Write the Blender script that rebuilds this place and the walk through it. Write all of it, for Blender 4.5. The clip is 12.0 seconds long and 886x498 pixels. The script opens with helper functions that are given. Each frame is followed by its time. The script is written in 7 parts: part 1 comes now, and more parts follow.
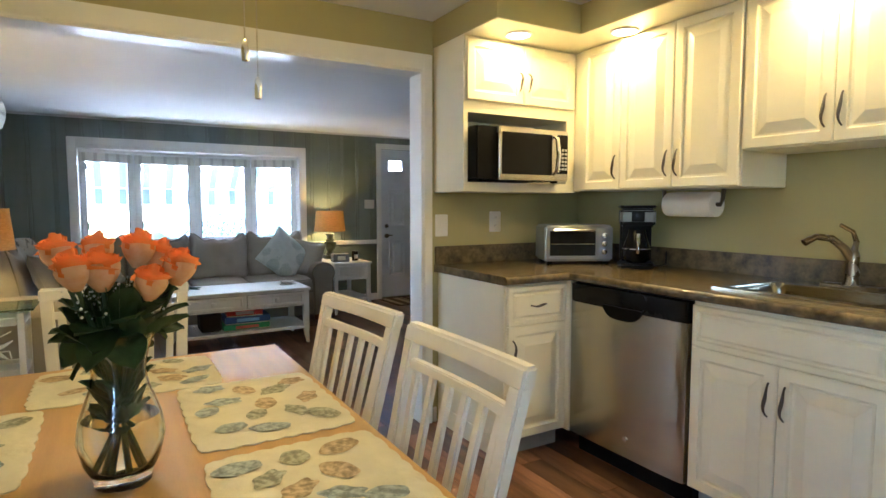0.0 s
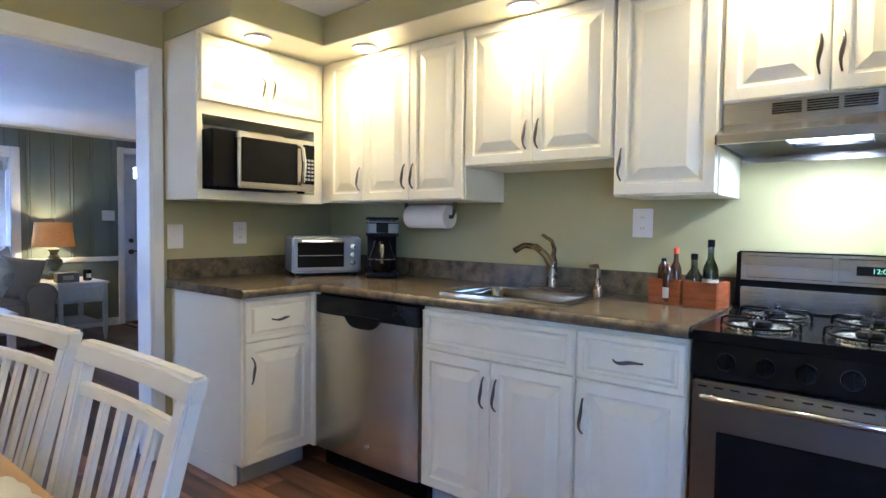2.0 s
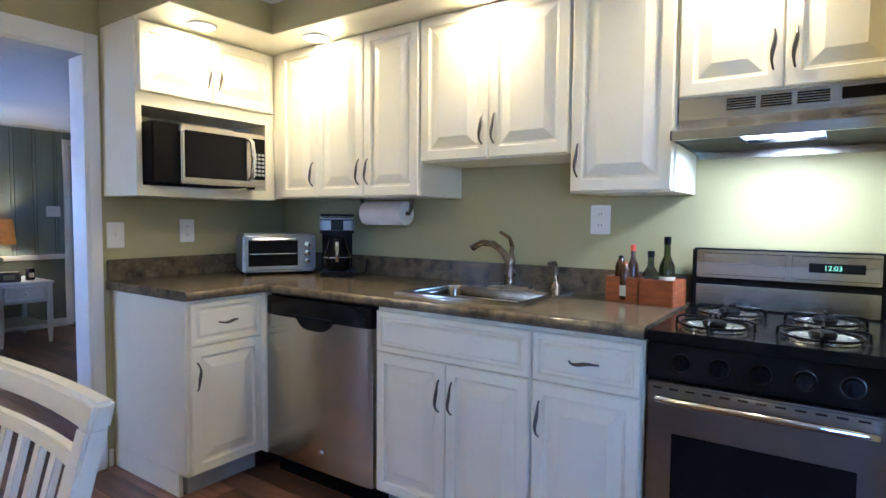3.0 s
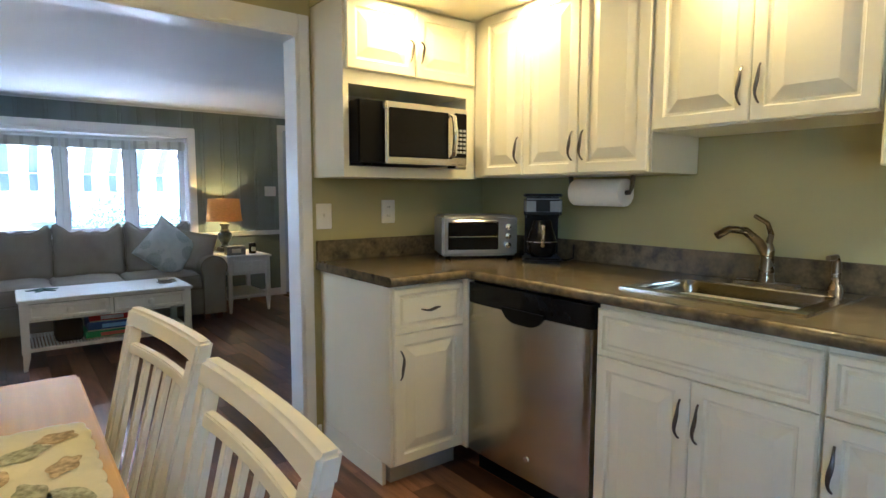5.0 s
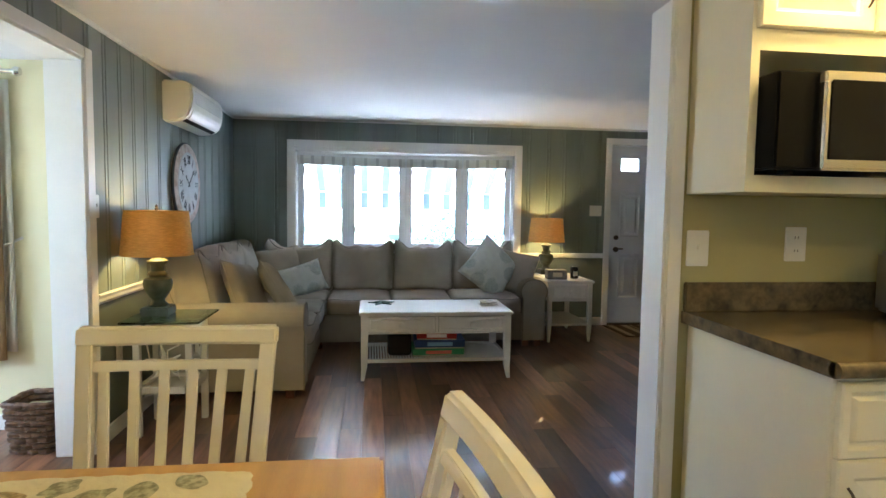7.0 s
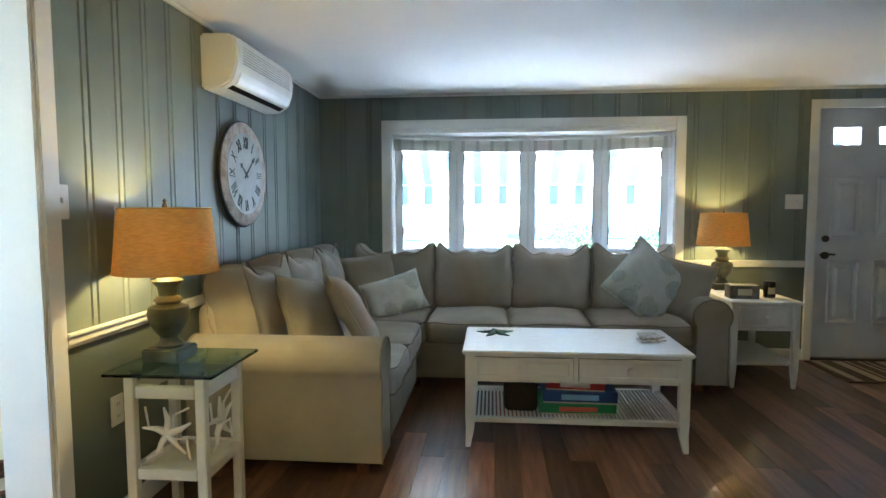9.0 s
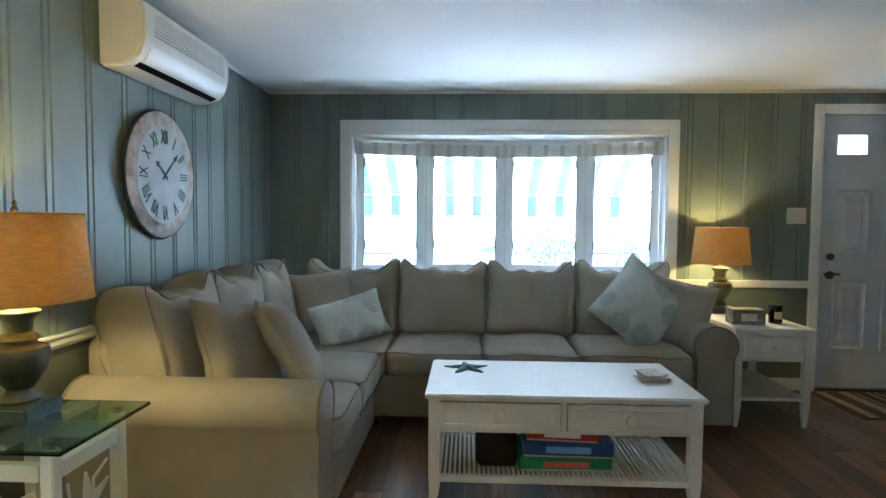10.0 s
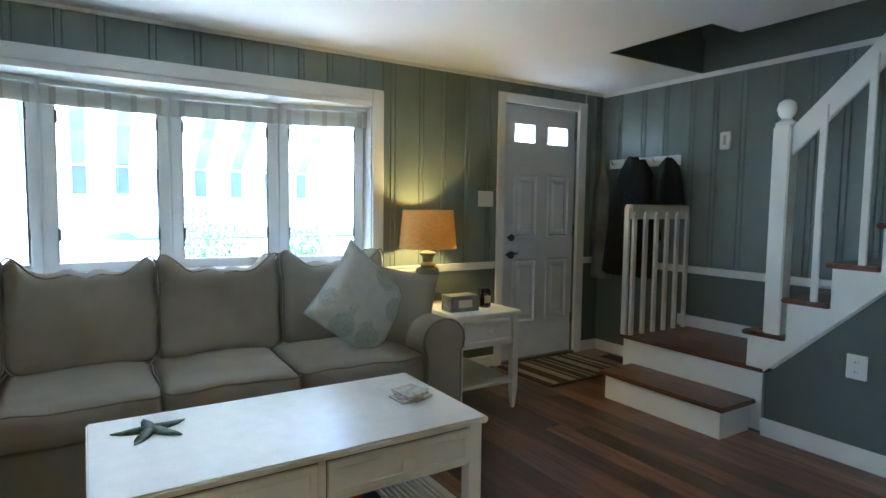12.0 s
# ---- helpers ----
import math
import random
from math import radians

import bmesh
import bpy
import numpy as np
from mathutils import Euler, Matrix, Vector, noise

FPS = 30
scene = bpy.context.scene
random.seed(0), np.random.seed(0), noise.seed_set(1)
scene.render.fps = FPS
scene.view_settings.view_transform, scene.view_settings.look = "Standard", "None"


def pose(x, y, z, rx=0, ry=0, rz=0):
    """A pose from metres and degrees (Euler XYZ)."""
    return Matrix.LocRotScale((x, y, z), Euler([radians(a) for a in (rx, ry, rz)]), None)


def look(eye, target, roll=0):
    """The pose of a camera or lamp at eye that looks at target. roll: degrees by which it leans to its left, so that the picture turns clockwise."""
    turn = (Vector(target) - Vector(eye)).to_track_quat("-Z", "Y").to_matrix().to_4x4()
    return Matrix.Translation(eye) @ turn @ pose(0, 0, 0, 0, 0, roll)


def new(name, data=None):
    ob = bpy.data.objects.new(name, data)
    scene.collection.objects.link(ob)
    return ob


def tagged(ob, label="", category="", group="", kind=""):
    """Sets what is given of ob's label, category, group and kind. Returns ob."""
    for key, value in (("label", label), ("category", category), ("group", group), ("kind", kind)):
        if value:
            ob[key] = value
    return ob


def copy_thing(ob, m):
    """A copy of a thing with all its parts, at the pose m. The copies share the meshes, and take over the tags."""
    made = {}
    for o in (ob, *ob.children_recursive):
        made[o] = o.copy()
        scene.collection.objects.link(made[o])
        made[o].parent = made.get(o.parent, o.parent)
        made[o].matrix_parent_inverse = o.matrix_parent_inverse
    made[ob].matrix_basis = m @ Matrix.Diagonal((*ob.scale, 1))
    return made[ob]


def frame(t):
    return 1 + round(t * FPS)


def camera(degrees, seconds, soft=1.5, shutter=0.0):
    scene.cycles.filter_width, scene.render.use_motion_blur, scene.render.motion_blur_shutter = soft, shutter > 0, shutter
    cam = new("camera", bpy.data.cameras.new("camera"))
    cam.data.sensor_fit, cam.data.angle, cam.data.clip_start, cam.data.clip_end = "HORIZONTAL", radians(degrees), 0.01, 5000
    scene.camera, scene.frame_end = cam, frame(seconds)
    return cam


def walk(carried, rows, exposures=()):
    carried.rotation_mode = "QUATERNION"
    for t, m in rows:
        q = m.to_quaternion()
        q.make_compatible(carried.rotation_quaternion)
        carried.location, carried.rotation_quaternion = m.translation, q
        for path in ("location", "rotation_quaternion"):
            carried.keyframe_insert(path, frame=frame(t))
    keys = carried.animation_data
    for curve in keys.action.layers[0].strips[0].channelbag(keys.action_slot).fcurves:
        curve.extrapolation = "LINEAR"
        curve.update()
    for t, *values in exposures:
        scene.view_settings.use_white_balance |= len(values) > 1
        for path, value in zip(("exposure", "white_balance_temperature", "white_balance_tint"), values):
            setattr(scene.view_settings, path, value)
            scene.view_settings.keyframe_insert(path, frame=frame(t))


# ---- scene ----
cam = camera(75.8, 12.0)
PATH = [
    (0, (0.486, 1.239, 1.278), (1.489, 2.963, 1.126), -0.0),
    (0.5, (0.556, 1.205, 1.268), (1.73, 2.817, 1.122), -0.0),
    (1, (0.59, 1.177, 1.247), (1.916, 2.669, 1.128), 0.4),
    (1.5, (0.608, 1.164, 1.247), (2.092, 2.502, 1.152), 0.8),
    (2, (0.655, 1.139, 1.244), (2.226, 2.373, 1.157), 0.7),
    (2.5, (0.708, 1.129, 1.253), (2.359, 2.254, 1.151), 0.5),
    (4.5, (0.84, 1.35, 1.276), (2.239, 2.768, 1.094), 0.1),
    (5, (0.872, 1.472, 1.281), (2.086, 3.049, 1.085), 0.1),
    (5.5, (0.905, 1.618, 1.287), (1.882, 3.354, 1.113), 0.5),
    (6, (0.943, 1.762, 1.289), (1.678, 3.617, 1.137), 0.6),
    (6.5, (0.977, 1.98, 1.298), (1.44, 3.921, 1.166), 1.2),
    (7, (0.993, 2.211, 1.288), (1.241, 4.191, 1.15), 0.8),
    (7.5, (1.012, 2.524, 1.289), (1.09, 4.517, 1.133), 0.5),
    (9.5, (1.064, 3.804, 1.246), (0.878, 5.791, 1.118), -0.2),
    (10, (1.072, 4.066, 1.244), (0.987, 6.062, 1.145), 0.4),
    (10.5, (1.051, 4.298, 1.25), (1.203, 6.291, 1.176), 1.3),
    (11, (1.021, 4.476, 1.236), (1.458, 6.426, 1.163), 1.8),
    (11.5, (0.954, 4.678, 1.23), (1.733, 6.517, 1.128), 1.9),
    (12, (0.914, 4.885, 1.232), (1.98, 6.572, 1.085), 0.7),
]
EXPOSURES = [(0.0, 4.75, 5200, 13), (0.9, 4.7, 4850, 14), (1.6, 4.74, 4450, 19), (2.3, 4.74, 4150, 24), (2.7, 4.7, 4100, 24), (4.4, 4.58, 4600, 16), (5.2, 4.5, 5000, 13), (6.5, 4.55, 5350, 12),
             (7.5, 4.62, 5400, 9), (9.3, 4.66, 5200, 5), (10.5, 4.62, 5000, 3), (12.0, 4.64, 5200, 3)]
walk(cam, [(t, look(eye, target, roll)) for t, eye, target, roll in PATH], EXPOSURES)

# ---- world and large lights ----
world = bpy.data.worlds.new("world")
scene.world = world
world.use_nodes = True
sky = world.node_tree.nodes.new("ShaderNodeTexSky")
sky.sky_type, sky.sun_disc = "NISHITA", False
sky.sun_elevation, sky.sun_rotation = radians(58), radians(25)
world.node_tree.links.new(sky.outputs[0], world.node_tree.nodes["Background"].inputs[0])
world.node_tree.nodes["Background"].inputs[1].default_value = 0.15


def lamp(name, kind, m, watts, color, size=0.1, size_y=None, spread=180):
    data = bpy.data.lights.new(name, kind)
    data.energy, data.color = watts, color
    if kind == "AREA":
        data.size = size
        data.spread = radians(spread)
        if size_y:
            data.shape, data.size_y = "RECTANGLE", size_y
        else:
            data.shape = "DISK"
    elif kind == "SUN":
        data.angle = radians(0.5)
    else:
        data.shadow_soft_size = size
    ob = new(name, data)
    ob.matrix_world = m
    return ob


lamp("sun", "SUN", look((2, 12, 8), (0.4, 8.6, 0)), 5.0, (1.0, 0.98, 0.95))
WARM = (1.0, 0.65, 0.19)
for lx, ly in ((2.34, 3.65), (2.765, 3.33), (2.755, 2.38), (2.755, 1.43)):
    lamp("recessed_bulb", "AREA", look((lx, ly, 2.155), (lx, ly, 0)), 0.28, WARM, 0.10)
lamp("hood_bulb", "AREA", look((2.93, 1.29, 1.545), (2.93, 1.29, 0)), 0.5, (1.0, 0.90, 0.62), 0.16, 0.09)
lamp("ceiling_bulb", "POINT", pose(0.77, 2.62, 2.12), 0.66, (1.0, 0.66, 0.20), 0.10)
lamp("side_room_daylight", "AREA", look((-2.66, 4.775, 1.3), (0, 4.775, 1.3)), 0.7, (0.95, 0.98, 1.0), 1.3, 1.25)
# Added fill: an area lamp standing in an unseen dining window.
lamp("unseen_window_fill", "AREA", look((-0.48, -0.15, 1.42), (2.5, -0.15, 1.2)), 0.23, (0.84, 0.92, 1.0), 1.1, 1.0)


# ---- materials ----
def material(name, color, rough=0.5, metal=0.0, var=0.08, scale=6.0, bump=0.0, bump_scale=80.0, stretch=(1, 1, 1), tone=None, spec=0.5, per_piece=0.0, trans=0.0, coat=0.0, sharp=0.18):
    m = bpy.data.materials.new(name)
    m.use_nodes = True
    nt = m.node_tree
    n, link = nt.nodes, nt.links.new
    b = n["Principled BSDF"]
    b.inputs["Roughness"].default_value, b.inputs["Metallic"].default_value = rough, metal
    b.inputs["Specular IOR Level"].default_value = spec
    b.inputs["Coat Weight"].default_value = coat
    co = n.new("ShaderNodeTexCoord")
    mp = n.new("ShaderNodeMapping")
    mp.inputs["Scale"].default_value = stretch
    link(co.outputs["Object"], mp.inputs["Vector"])
    big = n.new("ShaderNodeTexNoise")
    big.inputs["Scale"].default_value, big.inputs["Detail"].default_value = scale, 6
    fine = n.new("ShaderNodeTexNoise")
    fine.inputs["Scale"].default_value, fine.inputs["Detail"].default_value = bump_scale, 4
    for t in (big, fine):
        link(mp.outputs[0], t.inputs["Vector"])
    ramp = n.new("ShaderNodeValToRGB")
    dark = tone or tuple(c * (1 - 2.2 * var) for c in color)
    ramp.color_ramp.elements[0].position, ramp.color_ramp.elements[1].position = 0.5 - sharp, 0.5 + sharp
    ramp.color_ramp.elements[0].color, ramp.color_ramp.elements[1].color = (*dark, 1), (*[min(1, c * (1 + var)) for c in color], 1)
    mixer = n.new("ShaderNodeMix")
    mixer.inputs[0].default_value = 0.75
    link(fine.outputs[0], mixer.inputs[2])
    link(big.outputs[0], mixer.inputs[3])
    link(mixer.outputs[0], ramp.inputs[0])
    out = ramp.outputs[0]
    if per_piece:
        info = n.new("ShaderNodeObjectInfo")
        geo = n.new("ShaderNodeNewGeometry")
        add = n.new("ShaderNodeMath")
        add.operation = "ADD"
        link(info.outputs["Random"], add.inputs[0])
        link(geo.outputs["Random Per Island"], add.inputs[1])
        fr = n.new("ShaderNodeMath")
        fr.operation = "FRACT"
        link(add.outputs[0], fr.inputs[0])
        rng = n.new("ShaderNodeMapRange")
        rng.inputs["To Min"].default_value, rng.inputs["To Max"].default_value = 1 - per_piece, 1 + per_piece
        link(fr.outputs[0], rng.inputs["Value"])
        mul = n.new("ShaderNodeVectorMath")
        mul.operation = "SCALE"
        link(out, mul.inputs[0])
        link(rng.outputs[0], mul.inputs["Scale"])
        out = mul.outputs[0]
        off = n.new("ShaderNodeVectorMath")
        off.operation = "ADD"
        link(co.outputs["Object"], off.inputs[0])
        sc = n.new("ShaderNodeMath")
        sc.operation = "MULTIPLY"
        sc.inputs[1].default_value = 37.0
        link(fr.outputs[0], sc.inputs[0])
        link(sc.outputs[0], off.inputs[1])
        link(off.outputs[0], mp.inputs["Vector"])
    link(out, b.inputs["Base Color"])
    rr = n.new("ShaderNodeMapRange")
    rr.inputs["To Min"].default_value, rr.inputs["To Max"].default_value = max(0.02, rough - 0.08), min(1, rough + 0.08)
    link(big.outputs[0], rr.inputs["Value"])
    link(rr.outputs[0], b.inputs["Roughness"])
    if bump:
        bp = n.new("ShaderNodeBump")
        bp.inputs["Strength"].default_value, bp.inputs["Distance"].default_value = bump, 0.004
        link(fine.outputs[0], bp.inputs["Height"])
        link(bp.outputs[0], b.inputs["Normal"])
    if trans:
        tr = n.new("ShaderNodeBsdfTranslucent")
        link(out, tr.inputs["Color"])
        mx = n.new("ShaderNodeMixShader")
        mx.inputs[0].default_value = trans
        link(b.outputs[0], mx.inputs[1])
        link(tr.outputs[0], mx.inputs[2])
        link(mx.outputs[0], n["Material Output"].inputs["Surface"])
    return m


def glass(name, color=(1, 1, 1), rough=0.0, ior=1.45):
    m = bpy.data.materials.new(name)
    m.use_nodes = True
    b = m.node_tree.nodes["Principled BSDF"]
    b.inputs["Base Color"].default_value, b.inputs["Roughness"].default_value = (*color, 1), rough
    b.inputs["Transmission Weight"].default_value, b.inputs["IOR"].default_value = 1.0, ior
    return m


def glow(name, color, strength):
    m = bpy.data.materials.new(name)
    m.use_nodes = True
    b = m.node_tree.nodes["Principled BSDF"]
    b.inputs["Base Color"].default_value = (*color, 1)
    b.inputs["Emission Color"].default_value, b.inputs["Emission Strength"].default_value = (*color, 1), strength
    return m


GREEN = material("olive_wall_paint", (0.41, 0.375, 0.18), 0.6, var=0.03, scale=2, bump=0.12, bump_scale=220)
CEIL = material("white_ceiling_paint", (0.80, 0.80, 0.79), 0.75, var=0.02, scale=1.5, bump=0.15, bump_scale=160)
TRIM = material("white_trim_paint", (0.80, 0.80, 0.78), 0.32, var=0.02, scale=5, bump=0.05, bump_scale=90)
PANEL = material("grey_green_panel_paint", (0.187, 0.226, 0.213), 0.42, var=0.05, scale=2.5, bump=0.12, bump_scale=60, stretch=(4, 4, 0.5), per_piece=0.12)
# Dark floor base; also the painted shade round the coffee table drawers.
DARKBACK = material("dark_floor_base_and_gap_shade", (0.09, 0.095, 0.085), 0.6, var=0.05)
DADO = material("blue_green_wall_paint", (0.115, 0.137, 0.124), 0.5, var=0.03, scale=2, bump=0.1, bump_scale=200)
PLANK = material("brown_plank_wood", (0.21, 0.105, 0.058), 0.33, var=0.28, scale=3.5, bump=0.12, bump_scale=60, stretch=(9, 0.9, 9), tone=(0.085, 0.038, 0.02), per_piece=0.62, coat=0.15)
TREAD = material("stained_tread_wood", (0.16, 0.06, 0.03), 0.3, var=0.2, scale=4, bump=0.1, stretch=(9, 1, 9), tone=(0.07, 0.025, 0.012))
CAB = material("cream_cabinet_paint", (0.80, 0.755, 0.58), 0.34, var=0.02, scale=4, bump=0.05, bump_scale=60)
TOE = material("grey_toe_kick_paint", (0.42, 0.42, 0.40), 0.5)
LAMINATE = material("brown_mottled_laminate", (0.145, 0.11, 0.058), 0.2, var=0.25, scale=17, bump=0.03, bump_scale=70, tone=(0.045, 0.036, 0.028), spec=0.5, sharp=0.17)
STEEL = material("brushed_steel", (0.44, 0.415, 0.335), 0.21, 1.0, var=0.05, scale=8, bump=0.03, bump_scale=240, stretch=(1, 1, 0.03))
STEELH = material("brushed_steel_sheet", (0.52, 0.495, 0.46), 0.27, 1.0, var=0.05, scale=8, bump=0.08, bump_scale=240, stretch=(0.03, 0.03, 1))
SINKSTEEL = material("satin_sink_steel", (0.30, 0.26, 0.19), 0.13, 1.0, var=0.06, scale=10, bump=0.05, bump_scale=200)
CHROME = material("polished_chrome", (0.75, 0.74, 0.72), 0.12, 1.0, var=0.03)
BRONZE = material("dark_nickel", (0.13, 0.115, 0.10), 0.3, 1.0, var=0.1)
NICKEL = material("brushed_nickel", (0.22, 0.175, 0.12), 0.28, 1.0, var=0.06)
BLACK = material("black_plastic", (0.005, 0.005, 0.0055), 0.4, var=0.1, spec=0.08)
ENAMEL = material("black_enamel", (0.006, 0.006, 0.0065), 0.16, var=0.1, spec=0.16)
DARKGLASS = material("dark_oven_glass", (0.008, 0.008, 0.009), 0.1, var=0.1, spec=0.15)
# Darker copy of the sheet steel: the mirrored dark floor is in its colour.
OVENSTEEL = material("brushed_steel_dark_reflection", (0.27, 0.245, 0.215), 0.3, 1.0, var=0.05, scale=8, bump=0.05, bump_scale=240, stretch=(0.03, 0.03, 1))
FABRIC = material("taupe_linen_fabric", (0.36, 0.33, 0.275), 0.9, var=0.07, scale=5, bump=0.5, bump_scale=330, spec=0.2)
PIPING = material("darker_fabric_piping", (0.25, 0.228, 0.19), 0.9, var=0.05, spec=0.2)
WHITEWOOD = material("white_painted_wood", (0.80, 0.79, 0.75), 0.36, var=0.03, scale=6, bump=0.06, bump_scale=50, stretch=(3, 3, 1))
CREAMWOOD = material("cream_painted_wood", (0.78, 0.75, 0.66), 0.34, var=0.03, scale=6, bump=0.05, bump_scale=50)
OAK = material("honey_maple_tabletop", (0.60, 0.375, 0.125), 0.36, var=0.1, scale=3, bump=0.012, bump_scale=60, stretch=(10, 0.8, 10), tone=(0.52, 0.305, 0.09))
MAT = material("quilted_cream_cotton", (0.76, 0.71, 0.53), 0.95, var=0.05, scale=9, bump=0.8, bump_scale=45, spec=0.15)
WINFRAME = material("white_vinyl", (0.78, 0.79, 0.80), 0.4, var=0.02)
PANE = glass("window_glass")
GREENGLASS = glass("green_edge_glass", (0.36, 0.56, 0.47))
CLEAR = glass("clear_vase_glass", (0.98, 1.0, 0.98))
WATER = glass("water", (0.95, 0.98, 0.95), ior=1.33)
SHADE = material("orange_linen_shade", (0.58, 0.38, 0.13), 0.9, var=0.1, scale=30, bump=0.3, bump_scale=260, stretch=(1, 1, 6), trans=0.21, spec=0.1)
URN = material("grey_green_ceramic", (0.075, 0.095, 0.075), 0.4, var=0.25, scale=14, bump=0.2, bump_scale=40)
LEAF = material("dark_rose_leaf", (0.03, 0.07, 0.025), 0.5, var=0.25, scale=20, bump=0.3, bump_scale=60, trans=0.15)
STEM = material("green_stem", (0.05, 0.09, 0.03), 0.5, var=0.2)
PETAL = material("orange_rose_petal", (0.90, 0.27, 0.05), 0.6, var=0.12, scale=22, trans=0.25, tone=(0.9, 0.36, 0.12), spec=0.2)
BLUSH = material("blush_rose_petal", (0.92, 0.66, 0.38), 0.6, var=0.1, scale=30, trans=0.25, tone=(0.9, 0.46, 0.19), spec=0.2)
WICKER = material("brown_wicker", (0.16, 0.09, 0.05), 0.7, var=0.3, scale=30, bump=0.5)
COAT = material("black_coat_cloth", (0.012, 0.013, 0.016), 0.9, var=0.2, bump=0.4, bump_scale=120)
GREYCOAT = material("grey_coat_cloth", (0.22, 0.235, 0.235), 0.9, var=0.2, bump=0.4, bump_scale=120)
CURTAIN = material("tan_curtain_cloth", (0.50, 0.34, 0.19), 0.9, var=0.08, scale=12, bump=0.3, bump_scale=200, trans=0.35, spec=0.1)
SHEER = material("white_sheer_cloth", (0.8, 0.79, 0.74), 0.9, var=0.04, trans=0.5)
SUNWALL = material("pale_yellow_paint", (0.76, 0.71, 0.47), 0.6, var=0.03, scale=2, bump=0.1, bump_scale=200)
RUG = material("brown_rug_pile", (0.05, 0.032, 0.022), 0.95, var=0.2, scale=40, bump=0.8, bump_scale=180)
RUGB = material("tan_rug_pile", (0.30, 0.25, 0.19), 0.95, var=0.15, scale=40, bump=0.8, bump_scale=180)
PAPER = material("white_paper_towel", (0.82, 0.80, 0.75), 0.9, var=0.03, bump=0.4, bump_scale=90)
PLATE = material("white_switch_plastic", (0.78, 0.77, 0.73), 0.3, var=0.02)
GRASS = material("lawn_grass", (0.09, 0.14, 0.045), 0.9, var=0.3, scale=0.8, bump=0.6, bump_scale=20)
ROAD = material("asphalt", (0.06, 0.06, 0.06), 0.8, var=0.15, scale=3, bump=0.4)
CONCRETE = material("pale_concrete", (0.46, 0.455, 0.44), 0.8, var=0.1, scale=3, bump=0.3)
SIDING = material("white_siding_paint", (0.70, 0.70, 0.68), 0.6, var=0.04, scale=1)
ROOF = material("grey_shingles", (0.12, 0.12, 0.125), 0.85, var=0.2, scale=8, bump=0.5)
AWNW = material("white_awning_canvas", (0.80, 0.81, 0.80), 0.85, var=0.03, trans=0.45)
AWNB = material("blue_grey_awning_canvas", (0.17, 0.215, 0.235), 0.85, var=0.05, trans=0.26)
DIAL = material("whitewashed_clock_face", (0.50, 0.545, 0.58), 0.6, var=0.12, scale=9, bump=0.1)
DIALRIM = material("weathered_clock_rim", (0.50, 0.47, 0.44), 0.6, var=0.3, scale=16, bump=0.2, tone=(0.30, 0.20, 0.16))
INK = material("dark_ink", (0.06, 0.075, 0.09), 0.7, var=0.2)
ACPLASTIC = material("off_white_plastic", (0.74, 0.73, 0.68), 0.35, var=0.02)


def printed(m, mark, scale=6.0):
    """Adds scattered rounded prints to a cloth material."""
    nt = m.node_tree
    n, link = nt.nodes, nt.links.new
    b = n["Principled BSDF"]
    base = b.inputs["Base Color"].links[0].from_socket
    co = n.new("ShaderNodeTexCoord")
    wob = n.new("ShaderNodeTexNoise")
    wob.inputs["Scale"].default_value = 26
    mixv = n.new("ShaderNodeMix")
    mixv.data_type = "VECTOR"
    mixv.inputs[0].default_value = 0.035
    link(co.outputs["Object"], mixv.inputs[4])
    link(wob.outputs["Color"], mixv.inputs[5])
    vor = n.new("ShaderNodeTexVoronoi")
    vor.inputs["Scale"].default_value = scale
    link(mixv.outputs[1], vor.inputs["Vector"])
    rib = n.new("ShaderNodeTexNoise")
    rib.inputs["Scale"].default_value = 70
    link(co.outputs["Object"], rib.inputs["Vector"])
    ramp = n.new("ShaderNodeMapRange")
    ramp.inputs["From Min"].default_value, ramp.inputs["From Max"].default_value = 0.38, 0.44
    ramp.inputs["To Min"].default_value, ramp.inputs["To Max"].default_value = 1.0, 0.0
    link(vor.outputs["Distance"], ramp.inputs["Value"])
    mul = n.new("ShaderNodeMath")
    mul.operation = "MULTIPLY"
    link(ramp.outputs[0], mul.inputs[0])
    link(rib.outputs[0], mul.inputs[1])
    mix = n.new("ShaderNodeMix")
    mix.data_type = "RGBA"
    link(mul.outputs[0], mix.inputs[0])
    link(base, mix.inputs[6])
    mix.inputs[7].default_value = (*mark, 1)
    link(mix.outputs[2], b.inputs["Base Color"])
    return m


PRINTED = printed(material("seashell_printed_linen", (0.62, 0.66, 0.64), 0.9, var=0.05, scale=14, bump=0.4, bump_scale=330, spec=0.2), (0.30, 0.38, 0.37))


# ---- building helpers ----
def box(bm, x0, y0, z0, x1, y1, z1):
    v = [bm.verts.new(p) for p in ((x0, y0, z0), (x1, y0, z0), (x1, y1, z0), (x0, y1, z0), (x0, y0, z1), (x1, y0, z1), (x1, y1, z1), (x0, y1, z1))]
    for f in ((0, 3, 2, 1), (4, 5, 6, 7), (0, 1, 5, 4), (1, 2, 6, 5), (2, 3, 7, 6), (3, 0, 4, 7)):
        bm.faces.new([v[i] for i in f])
    return bm


def boxes(*spans):
    bm = bmesh.new()
    for s in spans:
        box(bm, *s)
    return bm


